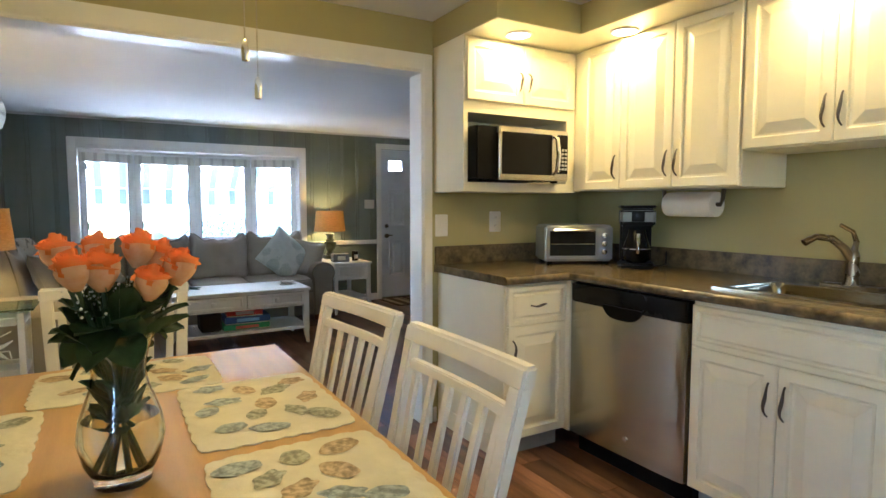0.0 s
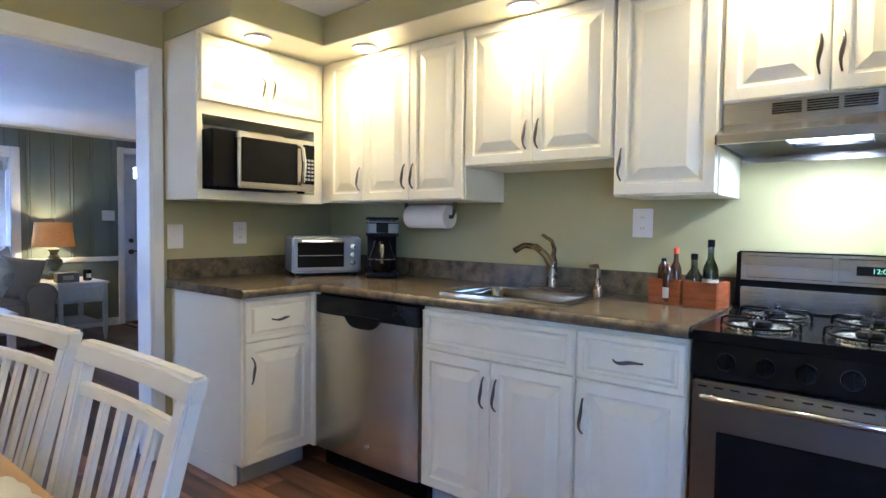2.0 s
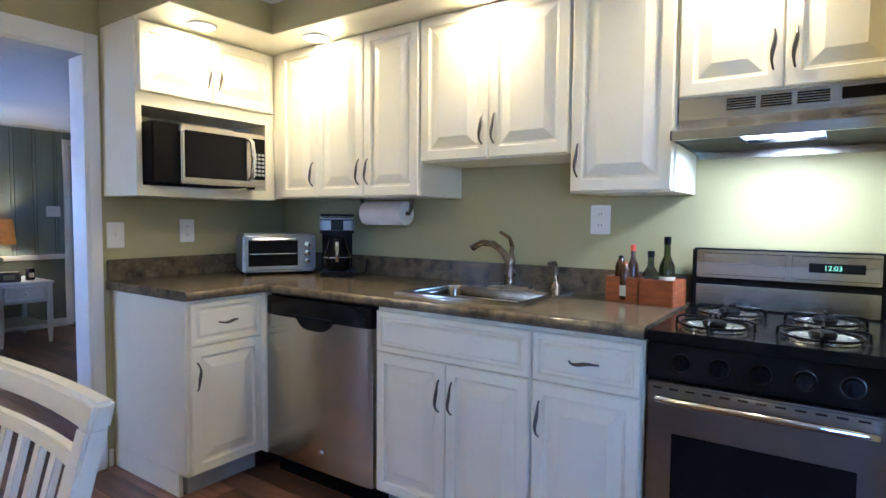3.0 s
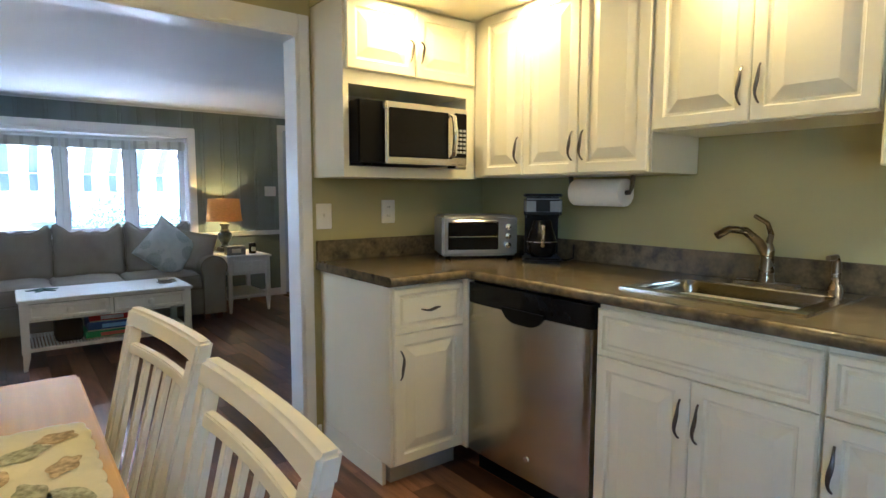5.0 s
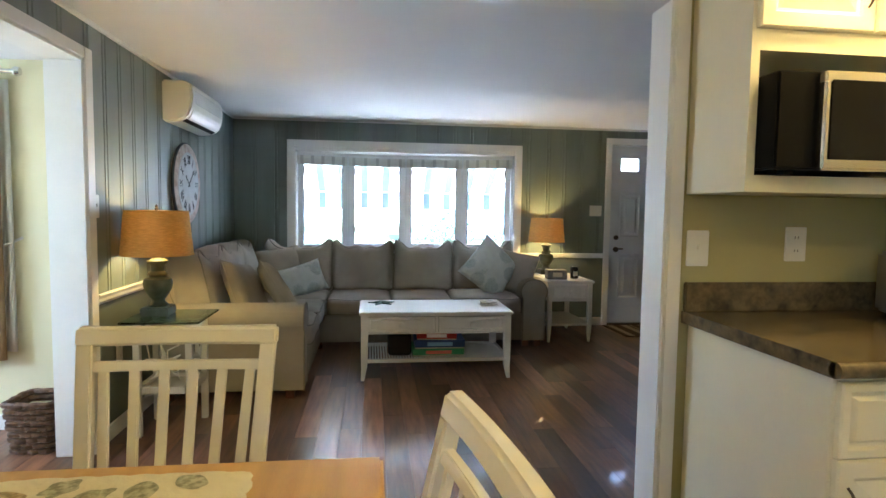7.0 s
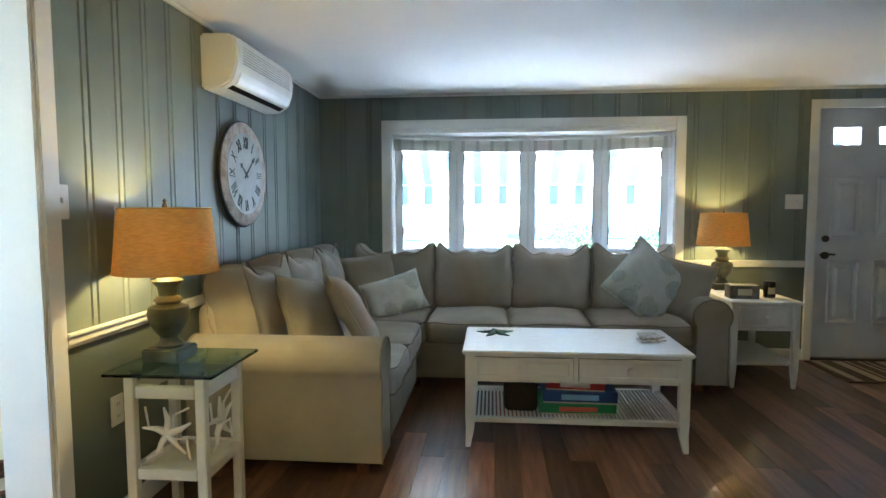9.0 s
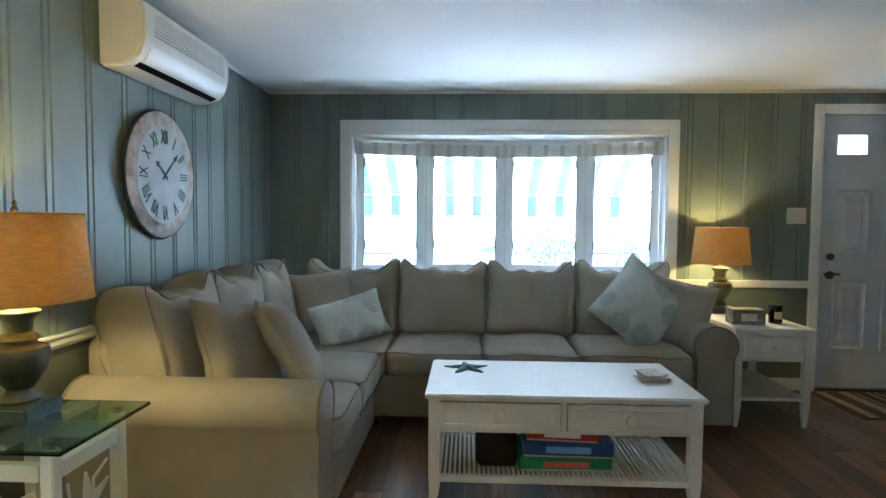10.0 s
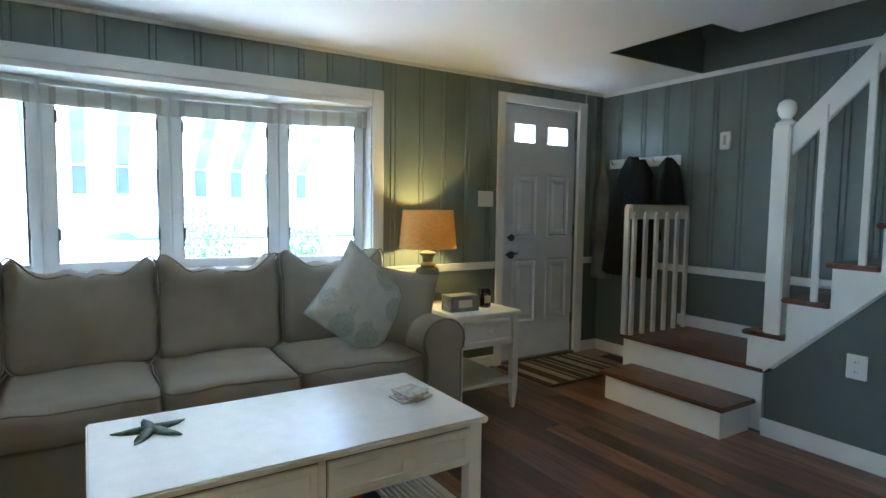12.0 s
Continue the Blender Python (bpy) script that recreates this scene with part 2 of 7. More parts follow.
def prism(bm, outline, a, b, axis="x"):
    """A solid from an outline in the two other axes, between a and b along an axis."""
    def at(p, k):
        return {"x": (k, p[0], p[1]), "y": (p[0], k, p[1]), "z": (p[0], p[1], k)}[axis]
    lo, hi = [bm.verts.new(at(p, a)) for p in outline], [bm.verts.new(at(p, b)) for p in outline]
    n = len(outline)
    bm.faces.new(lo), bm.faces.new(hi)
    for i in range(n):
        bm.faces.new((lo[i], lo[(i + 1) % n], hi[(i + 1) % n], hi[i]))
    return bm


def lathe(bm, profile, seg=24, cx=0.0, cy=0.0, squash=1.0):
    rings = []
    for r, z in profile:
        if r < 1e-5:
            rings.append([bm.verts.new((cx, cy, z))])
        else:
            rings.append([bm.verts.new((cx + r * math.cos(2 * math.pi * i / seg), cy + squash * r * math.sin(2 * math.pi * i / seg), z)) for i in range(seg)])
    for a, b in zip(rings, rings[1:]):
        for i in range(seg):
            j = (i + 1) % seg
            if len(a) == 1 and len(b) > 1:
                bm.faces.new((a[0], b[i], b[j]))
            elif len(b) == 1 and len(a) > 1:
                bm.faces.new((a[i], a[j], b[0]))
            elif len(a) > 1:
                bm.faces.new((a[i], a[j], b[j], b[i]))
    for ring, flip in ((rings[0], True), (rings[-1], False)):
        if len(ring) > 1:
            bm.faces.new(ring[::-1] if flip else ring)
    return bm


def tube(bm, points, r, seg=8, closed=False):
    pts = [Vector(p) for p in points]
    n = len(pts)
    radii = r if isinstance(r, (list, tuple)) else [r] * n
    rings, up = [], None
    for i, p in enumerate(pts):
        a = pts[(i - 1) % n] if closed or i else p
        b = pts[(i + 1) % n] if closed or i < n - 1 else p
        d = (b - a).normalized()
        if up is None:
            up = d.orthogonal().normalized()
        up = (up - d * up.dot(d)).normalized()
        side = d.cross(up)
        rings.append([bm.verts.new(p + radii[i] * (math.cos(2 * math.pi * k / seg) * up + math.sin(2 * math.pi * k / seg) * side)) for k in range(seg)])
    for i in range(n if closed else n - 1):
        a, b = rings[i], rings[(i + 1) % n]
        for k in range(seg):
            bm.faces.new((a[k], a[(k + 1) % seg], b[(k + 1) % seg], b[k]))
    if not closed:
        bm.faces.new(rings[0][::-1]), bm.faces.new(rings[-1])
    return bm


def ear(ux, uz, ears):
    """Peaked upper corners and a slack top edge between them."""
    return ears * (abs(ux) ** 4 - 0.45 + 0.25 * math.cos(ux * 7) - 0.6 * math.exp(-(ux / 0.17) ** 2)) * max(0.0, uz) ** 2


def soft_box(bm, cx, cy, cz, w, d, h, r, crown=0.0, seed=0, wave=0.0, m=None, ears=0.0):
    """A padded block: rounded edges, a bulged middle and slight unevenness."""
    half = Vector((w / 2, d / 2, h / 2))

    def steps(k):
        e = half[k]
        rr = min(r, e * 0.98)
        n = 15 if ears and k == 0 else 5
        mid = [-e + rr + (2 * e - 2 * rr) * i / n for i in range(n + 1)]
        return [-e, -e + 0.25 * rr, -e + 0.6 * rr] + mid + [e - 0.6 * rr, e - 0.25 * rr, e]
    cache = {}

    def vert(p):
        key = tuple(round(c, 5) for c in p)
        if key not in cache:
            inner = Vector([max(-half[k] + min(r, half[k] * 0.98), min(half[k] - min(r, half[k] * 0.98), p[k])) for k in range(3)])
            out = Vector(p) - inner
            q = inner + (out.normalized() * min(r, min(half) * 0.98) if out.length > 1e-6 else out)
            u = [q[k] / half[k] for k in range(3)]
            q.z += crown * (1 - u[0] ** 2) * (1 - u[1] ** 2) * (1 if u[2] > 0 else -0.3)
            q.y += crown * 0.6 * (1 - u[0] ** 2) * (1 - u[2] ** 2) * (1 if u[1] > 0 else -1)
            if ears:
                q.z += ear(u[0], u[2], ears)
            if wave:
                q += wave * noise.noise_vector(q * 7 + Vector((seed, seed * 2, 0)))
            if m is not None:
                q = m @ q
            cache[key] = bm.verts.new(q + Vector((cx, cy, cz)))
        return cache[key]
    for k in range(3):
        i, j = (k + 1) % 3, (k + 2) % 3
        si, sj = steps(i), steps(j)
        for sgn in (-1, 1):
            for a in range(len(si) - 1):
                for b in range(len(sj) - 1):
                    quad = []
                    for x, y in ((si[a], sj[b]), (si[a + 1], sj[b]), (si[a + 1], sj[b + 1]), (si[a], sj[b + 1])):
                        p = [0, 0, 0]
                        p[i], p[j], p[k] = x, y, sgn * half[k]
                        quad.append(vert(p))
                    bm.faces.new(quad if sgn > 0 else quad[::-1])
    return bm


def link_mesh(name, bm, mat, bevel=0.0, seg=2, angle=40):
    if bevel:
        bmesh.ops.bevel(bm, geom=bm.edges[:], offset=bevel, segments=seg, affect="EDGES", clamp_overlap=True)
    bmesh.ops.recalc_face_normals(bm, faces=bm.faces[:])
    me = bpy.data.meshes.new(name)
    bm.to_mesh(me)
    bm.free()
    me.materials.append(mat)
    me.polygons.foreach_set("use_smooth", [True] * len(me.polygons))
    me.set_sharp_from_angle(angle=radians(angle))
    return new(name, me)


def part(name, bm, mat, parent, label="", bevel=0.0, seg=2, angle=40):
    ob = link_mesh(name, bm, mat, bevel, seg, angle)
    ob.parent = parent
    return tagged(ob, label)


def thing(name, m, label, category, group="", kind=""):
    ob = new(name)
    ob.empty_display_size = 0.1
    ob.matrix_world = m
    return tagged(ob, label, category, group, kind)


def solid(name, bm, mat, label, category, bevel=0.0, m=None, group="", kind="", angle=40):
    ob = link_mesh(name, bm, mat, bevel, 2, angle)
    if m is not None:
        ob.matrix_world = m
    return tagged(ob, label, category, group, kind)


def structure(name, bm, mat, label, category="wall", bevel=0.0):
    return solid(name, bm, mat, label, category, bevel, kind="structure")


def nested(bm, x, z, w, h, rings, y=0.0):
    """Nested rectangles facing -y: each ring is an inset and a height towards the viewer."""
    rows = []
    for inset, out in rings:
        rows.append([bm.verts.new(p) for p in ((x + inset, y - out, z + inset), (x + w - inset, y - out, z + inset), (x + w - inset, y - out, z + h - inset), (x + inset, y - out, z + h - inset))])
    for a, b in zip(rows, rows[1:]):
        for i in range(4):
            bm.faces.new((a[i], a[(i + 1) % 4], b[(i + 1) % 4], b[i]))
    bm.faces.new(rows[-1])
    bm.faces.new(rows[0][::-1])
    return bm


RAISED = ((0, 0), (0, 0.015), (0.005, 0.02), (0.044, 0.0205), (0.049, 0.011), (0.058, 0.009), (0.063, 0.0105), (0.098, 0.0205), (0.102, 0.022), (0.106, 0.022))
FLATDRAWER = ((0, 0), (0, 0.015), (0.005, 0.02), (0.022, 0.02), (0.028, 0.008), (0.036, 0.007), (0.046, 0.0165))


def text_mesh(body, size, depth=0.001):
    curve = bpy.data.curves.new("lettering", "FONT")
    curve.body, curve.size, curve.extrude = body, size, depth
    curve.align_x, curve.align_y = "CENTER", "CENTER"
    ob = new("lettering", curve)
    me = bpy.data.meshes.new_from_object(ob.evaluated_get(bpy.context.evaluated_depsgraph_get()))
    bpy.data.objects.remove(ob)
    bpy.data.curves.remove(curve)
    return me


def lettering(name, body, size, mat, m, parent, label=""):
    me = text_mesh(body, size)
    me.materials.clear()
    me.materials.append(mat)
    ob = new(name, me)
    ob.parent = parent
    ob.matrix_local = m
    return tagged(ob, label)


# ---- large structure ----
WX0, WX1, NY, CZ = -0.432, 4.72, 8.37, 2.213      # living room: west, east, north faces and ceiling
MY0, MY1 = 4.112, 4.242                           # wall between kitchen and living room
SX, KZ, KS = 3.21, 2.31, 0.985                    # kitchen: sink wall, ceiling, wall beside the stove

structure("ground", boxes((-60, 8.55, -0.45, 60, 70, -0.35), (-60, -60, -0.45, 60, -1.1, -0.35), (-60, -1.1, -0.45, -2.75, 8.55, -0.35), (4.9, -1.1, -0.45, 60, 8.55, -0.35)), GRASS, "sunlit green lawn in front of the house", "ground")
structure("road", boxes((-60, 19, -0.349, 60, 26, -0.33)), ROAD, "grey asphalt street beyond the front lawn", "road")
floor = structure("floor", boxes((-2.75, -1.05, -0.12, 4.87, 8.52, -0.012)), DARKBACK, "dark reddish brown wood plank floor", "floor")

structure("wall_north", boxes(
    (-0.58, NY + 0.006, -0.1, 0.189, NY + 0.15, 2.46), (0.189, NY + 0.006, -0.1, 2.545, NY + 0.15, 0.80), (0.189, NY + 0.006, 1.92, 2.545, NY + 0.15, 2.46),
    (2.545, NY + 0.006, -0.1, 3.659, NY + 0.15, 2.46), (3.659, NY + 0.006, 2.04, 4.439, NY + 0.15, 2.46), (4.439, NY + 0.006, -0.1, 4.87, NY + 0.15, 2.46)), DADO, "grey-green painted wall with vertical paneling above the chair rail")
structure("wall_west", boxes((-0.58, -1.05, -0.1, WX0 - 0.006, -0.75, 2.5), (-0.58, 0.45, -0.1, WX0 - 0.006, 4.40, 2.5), (-0.58, -0.75, -0.1, WX0 - 0.006, 0.45, 0.85), (-0.58, -0.75, 2.0, WX0 - 0.006, 0.45, 2.5), (-0.58, 5.263, -0.1, WX0 - 0.006, NY, 2.5), (-0.58, 4.40, 2.006, WX0 - 0.006, 5.263, 2.5)), DADO, "grey-green painted side wall with a cased doorway")
structure("wall_kitchen_west", boxes((WX0 - 0.004, -0.9, 0, WX0 + 0.012, -0.75, KZ), (WX0 - 0.004, 0.45, 0, WX0 + 0.012, MY0, KZ), (WX0 - 0.004, -0.75, 0, WX0 + 0.012, 0.45, 0.85), (WX0 - 0.004, -0.75, 2.0, WX0 + 0.012, 0.45, KZ)), GREEN, "olive green painted dining wall")
structure("wall_east", boxes((WX1 + 0.006, 4.0, -0.1, 4.87, 8.52, 3.6)), DADO, "grey-green painted stairwell wall with vertical paneling")
structure("wall_middle_kitchen", prism(bmesh.new(), [(WX0, 0), (-0.33, 0), (-0.33, 2.032), (2.022, 2.032), (2.022, 0), (3.35, 0), (3.35, KZ), (WX0, KZ)], MY0, MY1 - 0.06, "y"), GREEN, "olive green painted kitchen wall with a wide opening")
structure("wall_middle_living", prism(bmesh.new(), [(WX0, 0), (-0.33, 0), (-0.33, 2.032), (2.022, 2.032), (2.022, 0), (WX1, 0), (WX1, 2.46), (WX0, 2.46)], MY1 - 0.06, MY1, "y"), DADO, "grey-green painted living room side of the opening wall")
structure("wall_sink", boxes((SX, KS - 0.13, 0, SX + 0.14, MY0, KZ)), GREEN, "olive green painted kitchen wall behind the sink")
structure("wall_stove", boxes((2.32, KS - 0.13, 0, SX, KS, KZ)), GREEN, "olive green painted wall beside the stove")
structure("wall_dining_east", boxes((2.32, -0.9, 0, 2.45, KS - 0.13, KZ)), GREEN, "olive green painted dining wall")
structure("wall_south", boxes((-0.58, -1.05, -0.1, 2.45, -0.9, KZ)), GREEN, "olive green painted dining wall")
structure("ceiling_kitchen", boxes((-0.58, -1.05, KZ, 3.35, MY1, KZ + 0.15)), CEIL, "white painted kitchen ceiling", "ceiling")
structure("ceiling_living", boxes((-0.58, MY1, CZ, 3.74, 8.52, CZ + 0.25), (3.74, 7.44, CZ, WX1, 8.52, CZ + 0.25), (3.74, MY1, CZ, 4.01, 6.735, CZ + 0.25)), CEIL, "white painted living room ceiling with a stairwell opening", "ceiling")
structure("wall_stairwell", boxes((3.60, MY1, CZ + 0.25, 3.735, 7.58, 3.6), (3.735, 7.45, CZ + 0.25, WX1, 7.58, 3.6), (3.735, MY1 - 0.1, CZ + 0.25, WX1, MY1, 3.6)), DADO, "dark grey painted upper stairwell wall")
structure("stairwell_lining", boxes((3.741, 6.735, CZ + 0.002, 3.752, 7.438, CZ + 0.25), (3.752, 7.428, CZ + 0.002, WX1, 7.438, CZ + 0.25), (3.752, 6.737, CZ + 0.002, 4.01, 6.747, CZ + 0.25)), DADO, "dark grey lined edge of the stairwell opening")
structure("ceiling_stairwell", boxes((3.6, 4.0, 3.6, 4.87, 7.6, 3.7)), CEIL, "white ceiling over the stairwell", "ceiling")
structure("soffit", boxes((2.62, KS, 2.165, SX, MY0, KZ), (2.09, 3.49, 2.165, 2.62, MY0, KZ)), GREEN, "olive painted soffit over the wall cabinets", "soffit")
structure("soffit_underside", boxes((2.625, KS, 2.161, SX, MY0, 2.1645), (2.095, 3.495, 2.161, 2.624, MY0, 2.1645)), CAB, "cream painted underside of the soffit", "soffit")

# side room beyond the doorway
structure("wall_sunroom", boxes((-1.15, 5.67, 0, -0.58, 5.80, 2.1), (-2.75, 5.67, 0, -2.0, 5.80, 2.1), (-2.0, 5.67, 0, -1.15, 5.80, 0.75), (-2.0, 5.67, 1.92, -1.15, 5.80, 2.1), (-2.75, 3.8, 0, -2.6, 4.05, 2.1), (-2.75, 5.5, 0, -2.6, 5.67, 2.1), (-2.75, 4.05, 0, -2.6, 5.5, 0.6), (-2.75, 4.05, 2.0, -2.6, 5.5, 2.1), (-2.6, 3.8, 0, -0.58, 3.93, 2.1)), SUNWALL, "pale yellow painted side room walls")
structure("ceiling_sunroom", boxes((-2.75, 3.8, 2.08, -0.585, 5.8, 2.2)), CEIL, "white side room ceiling", "ceiling")


def trim(name, label, *spans, bevel=0.004):
    return structure(name, boxes(*spans), TRIM, label, "trim", bevel)


trim("trim_opening", "white painted casing round the wide kitchen opening",
     (2.022, MY0 - 0.02, 0, 2.078, MY0 - 0.001, 2.121), (-0.33, MY0 - 0.02, 2.032, 2.021, MY0 - 0.001, 2.121))
trim("trim_opening_jamb", "white painted jamb of the wide kitchen opening",
     (2.008, MY0 - 0.018, 0, 2.021, MY1 + 0.002, 2.018), (-0.33, MY0 - 0.018, 2.018, 2.021, MY1 + 0.002, 2.031), (-0.331, MY0 - 0.018, 0, -0.315, MY1 + 0.012, 2.018))
trim("trim_opening_back", "white casing on the living room side of the opening", (2.022, MY1 + 0.001, 0, 2.08, MY1 + 0.006, 2.11), (-0.33, MY1 + 0.001, 2.032, 2.021, MY1 + 0.018, 2.11))
trim("trim_doorway", "white painted casing of the side doorway",
     (WX0 + 0.001, 5.263, 0, WX0 + 0.02, 5.34, 2.064), (WX0 + 0.001, 4.40, 2.006, WX0 + 0.02, 5.262, 2.064), (WX0 + 0.001, 4.323, 0, WX0 + 0.02, 4.399, 2.064))
trim("trim_doorway_jamb", "white painted jamb of the side doorway", (-0.60, 5.250, 0, WX0 + 0.012, 5.262, 1.994), (-0.60, 4.40, 1.994, WX0 + 0.012, 5.262, 2.005), (-0.60, 4.401, 0, WX0 + 0.012, 4.413, 1.994))
trim("crown", "white painted ceiling moulding",
     (WX0, NY - 0.02, CZ - 0.022, WX1, NY + 0.001, CZ - 0.001), (WX0, MY1 + 0.02, CZ - 0.022, WX0 + 0.02, NY - 0.021, CZ - 0.001), (WX1 - 0.016, 4.3, CZ - 0.035, WX1 + 0.001, NY - 0.021, CZ - 0.001))


def rail_profile(name, label, spans):
    """Chair rail of three stepped mouldings on each stretch: axis, face, from, to, outward sign."""
    bm = bmesh.new()
    for axis, face, a, b, sgn in spans:
        for z0, z1, out in ((0.765, 0.778, 0.010), (0.779, 0.806, 0.018), (0.807, 0.82, 0.026)):
            lo, hi = sorted((face, face + sgn * out))
            box(bm, *((lo, a, z0, hi, b, z1) if axis == "x" else (a, lo, z0, b, hi, z1)))
    return structure(name, bm, TRIM, label, "trim", 0.003)


rail_profile("chair_rail", "white painted chair rail moulding", [("x", WX0, 5.342, NY, 1), ("y", NY, WX0 + 0.03, 0.105, -1), ("y", NY, 2.63, 3.588, -1), ("y", NY, 4.53, WX1, -1), ("x", WX1, 4.3, NY - 0.03, -1)])
trim("baseboard", "white painted baseboard",
     (WX0, 5.342, 0, WX0 + 0.014, NY, 0.09), (WX0 + 0.015, NY - 0.014, 0, 3.588, NY, 0.09), (4.53, NY - 0.014, 0, WX1, NY, 0.09), (WX1 - 0.014, 7.56, 0, WX1, NY - 0.015, 0.09),
     (2.09, MY1, 0, 4.03, MY1 + 0.014, 0.09), (4.032, MY1 + 0.02, 0, 4.046, 6.53, 0.10), (2.088, MY0 - 0.012, 0, 2.11, MY0, 0.09), (-2.0, 5.657, 0, -0.6, 5.669, 0.09),
     (WX1 - 0.014, 6.64, 0.366, WX1, 7.55, 0.45))


# ---- windows and doors ----
def flat_window(name, x0, x1, z0, z1, y, label):
    w = thing(name, pose(0, 0, 0), label, "window", kind="structure")
    part("window_frame", boxes((x0, y, z0, x0 + 0.05, y + 0.07, z1), (x1 - 0.05, y, z0, x1, y + 0.07, z1), (x0 + 0.05, y, z0, x1 - 0.05, y + 0.07, z0 + 0.05), (x0 + 0.05, y, z1 - 0.05, x1 - 0.05, y + 0.07, z1), (x0 + 0.05, y + 0.01, (z0 + z1) / 2 - 0.02, x1 - 0.05, y + 0.06, (z0 + z1) / 2 + 0.02)), WINFRAME, w, bevel=0.003)
    pane = part("pane", boxes((x0 + 0.05, y + 0.03, z0 + 0.05, x1 - 0.05, y + 0.036, z1 - 0.05)), PANE, w)
    pane.visible_shadow = False


def side_window(name, x, y0, y1, z0, z1, label):
    """A two-light window in a wall that faces east."""
    h = (y1 - y0) / 2
    w = thing(name, pose(x, (y0 + y1) / 2, 0), label, "window", kind="structure")
    part("window_frame", boxes((0, -h, z0, 0.06, 0.05 - h, z1), (0, h - 0.05, z0, 0.06, h, z1), (0, 0.05 - h, z0, 0.06, h - 0.05, z0 + 0.05), (0, 0.05 - h, z1 - 0.05, 0.06, h - 0.05, z1), (0, -0.02, z0 + 0.05, 0.06, 0.02, z1 - 0.05)), WINFRAME, w, bevel=0.003)
    pane = part("pane", boxes((0.02, 0.05 - h, z0 + 0.05, 0.026, h - 0.05, z1 - 0.05)), PANE, w)
    pane.visible_shadow = False


# window_2 is out of view, added so cool daylight reaches chairs and cabinets.
side_window("window_2", -0.55, -0.75, 0.45, 0.85, 2.0, "unseen white framed dining room window, added for daylight")
side_window("window_4", -2.68, 4.05, 5.5, 0.6, 2.0, "wide white framed side room window")
flat_window("window_3", -2.0, -1.15, 0.75, 1.92, 5.70, "white framed side room window behind a curtain")

bow = thing("window_1", pose(0, NY, 0), "white framed bow window of four tall panes", "window", kind="structure")
VX = [(0.195, 0.10), (0.727, 0.29), (1.367, 0.345), (2.006, 0.29), (2.539, 0.10)]
part("casing", boxes((0.108, -0.022, 0.72, 0.189, -0.001, 1.998), (2.545, -0.022, 0.72, 2.626, -0.001, 1.998), (0.190, -0.022, 1.92, 2.544, -0.001, 1.998)), TRIM, bow, bevel=0.004)
part("reveal", boxes((0.1895, 0.0, 0.841, 0.1945, 0.148, 1.884), (2.5395, 0.0, 0.841, 2.5445, 0.148, 1.884)), TRIM, bow)
outline = [(0.19, -0.015)] + [(x, y + 0.03) for x, y in VX] + [(2.544, -0.015)]
bm = bmesh.new()
prism(bm, outline, 0.80, 0.84, "z")
part("window_sill", bm, TRIM, bow, bevel=0.003)
bm = bmesh.new()
prism(bm, outline, 1.885, 1.919, "z")
part("head_board", bm, TRIM, bow, bevel=0.003)
bm = bmesh.new()
prism(bm, [(p[0], p[1] + 0.06 if 0 < i < 6 else p[1] + 0.16) for i, p in enumerate(outline)], 1.93, 2.10, "z")
part("roof_cap", bm, SIDING, bow)
bm = bmesh.new()
prism(bm, [(p[0], p[1] + 0.06 if 0 < i < 6 else p[1] + 0.16) for i, p in enumerate(outline)], 0.55, 0.795, "z")
part("base_skirt", bm, SIDING, bow)
for (xa, ya), (xb, yb) in zip(VX, VX[1:]):
    d = Vector((xb - xa, yb - ya, 0))
    L = d.length
    m = Matrix.Translation((xa, ya, 0)) @ Matrix.Rotation(math.atan2(d.y, d.x), 4, "Z")
    fr = part("sash", boxes((0.012, -0.02, 0.84, 0.066, 0.035, 1.885), (L - 0.066, -0.02, 0.84, L - 0.012, 0.035, 1.885), (0.066, -0.02, 0.84, L - 0.066, 0.035, 0.895), (0.066, -0.02, 1.83, L - 0.066, 0.035, 1.885)), WINFRAME, bow, bevel=0.004)
    fr.matrix_local = m
    pn = part("pane", boxes((0.064, 0.004, 0.893, L - 0.064, 0.010, 1.832)), PANE, fr)
    pn.visible_shadow = False
    gk = part("gasket", boxes((0.0665, -0.012, 0.897, 0.072, 0.003, 1.828), (L - 0.072, -0.012, 0.897, L - 0.0665, 0.003, 1.828)), BLACK, fr)
    for z in (1.02, 1.66):
        part("latch", boxes((0.068, -0.034, z, 0.080, -0.012, z + 0.07), (L - 0.080, -0.034, z, L - 0.068, -0.012, z + 0.07)), BRONZE, fr, bevel=0.003)
for x, y in VX[1:4]:
    bm = bmesh.new()
    lathe(bm, [(0.022, 0.841), (0.022, 1.884)], 8, x, y + 0.01)
    part("mullion", bm, WINFRAME, bow)

shade = thing("roman_shade", pose(0, NY, 1.885), "raised cream striped fabric roman shade under the window head", "window shade")
STRIPE = material("taupe_shade_stripe", (0.60, 0.585, 0.545), 0.9, var=0.06, trans=0.4)
CLOTH = material("cream_shade_cloth", (0.78, 0.77, 0.72), 0.9, var=0.05, bump=0.3, bump_scale=200, trans=0.4)
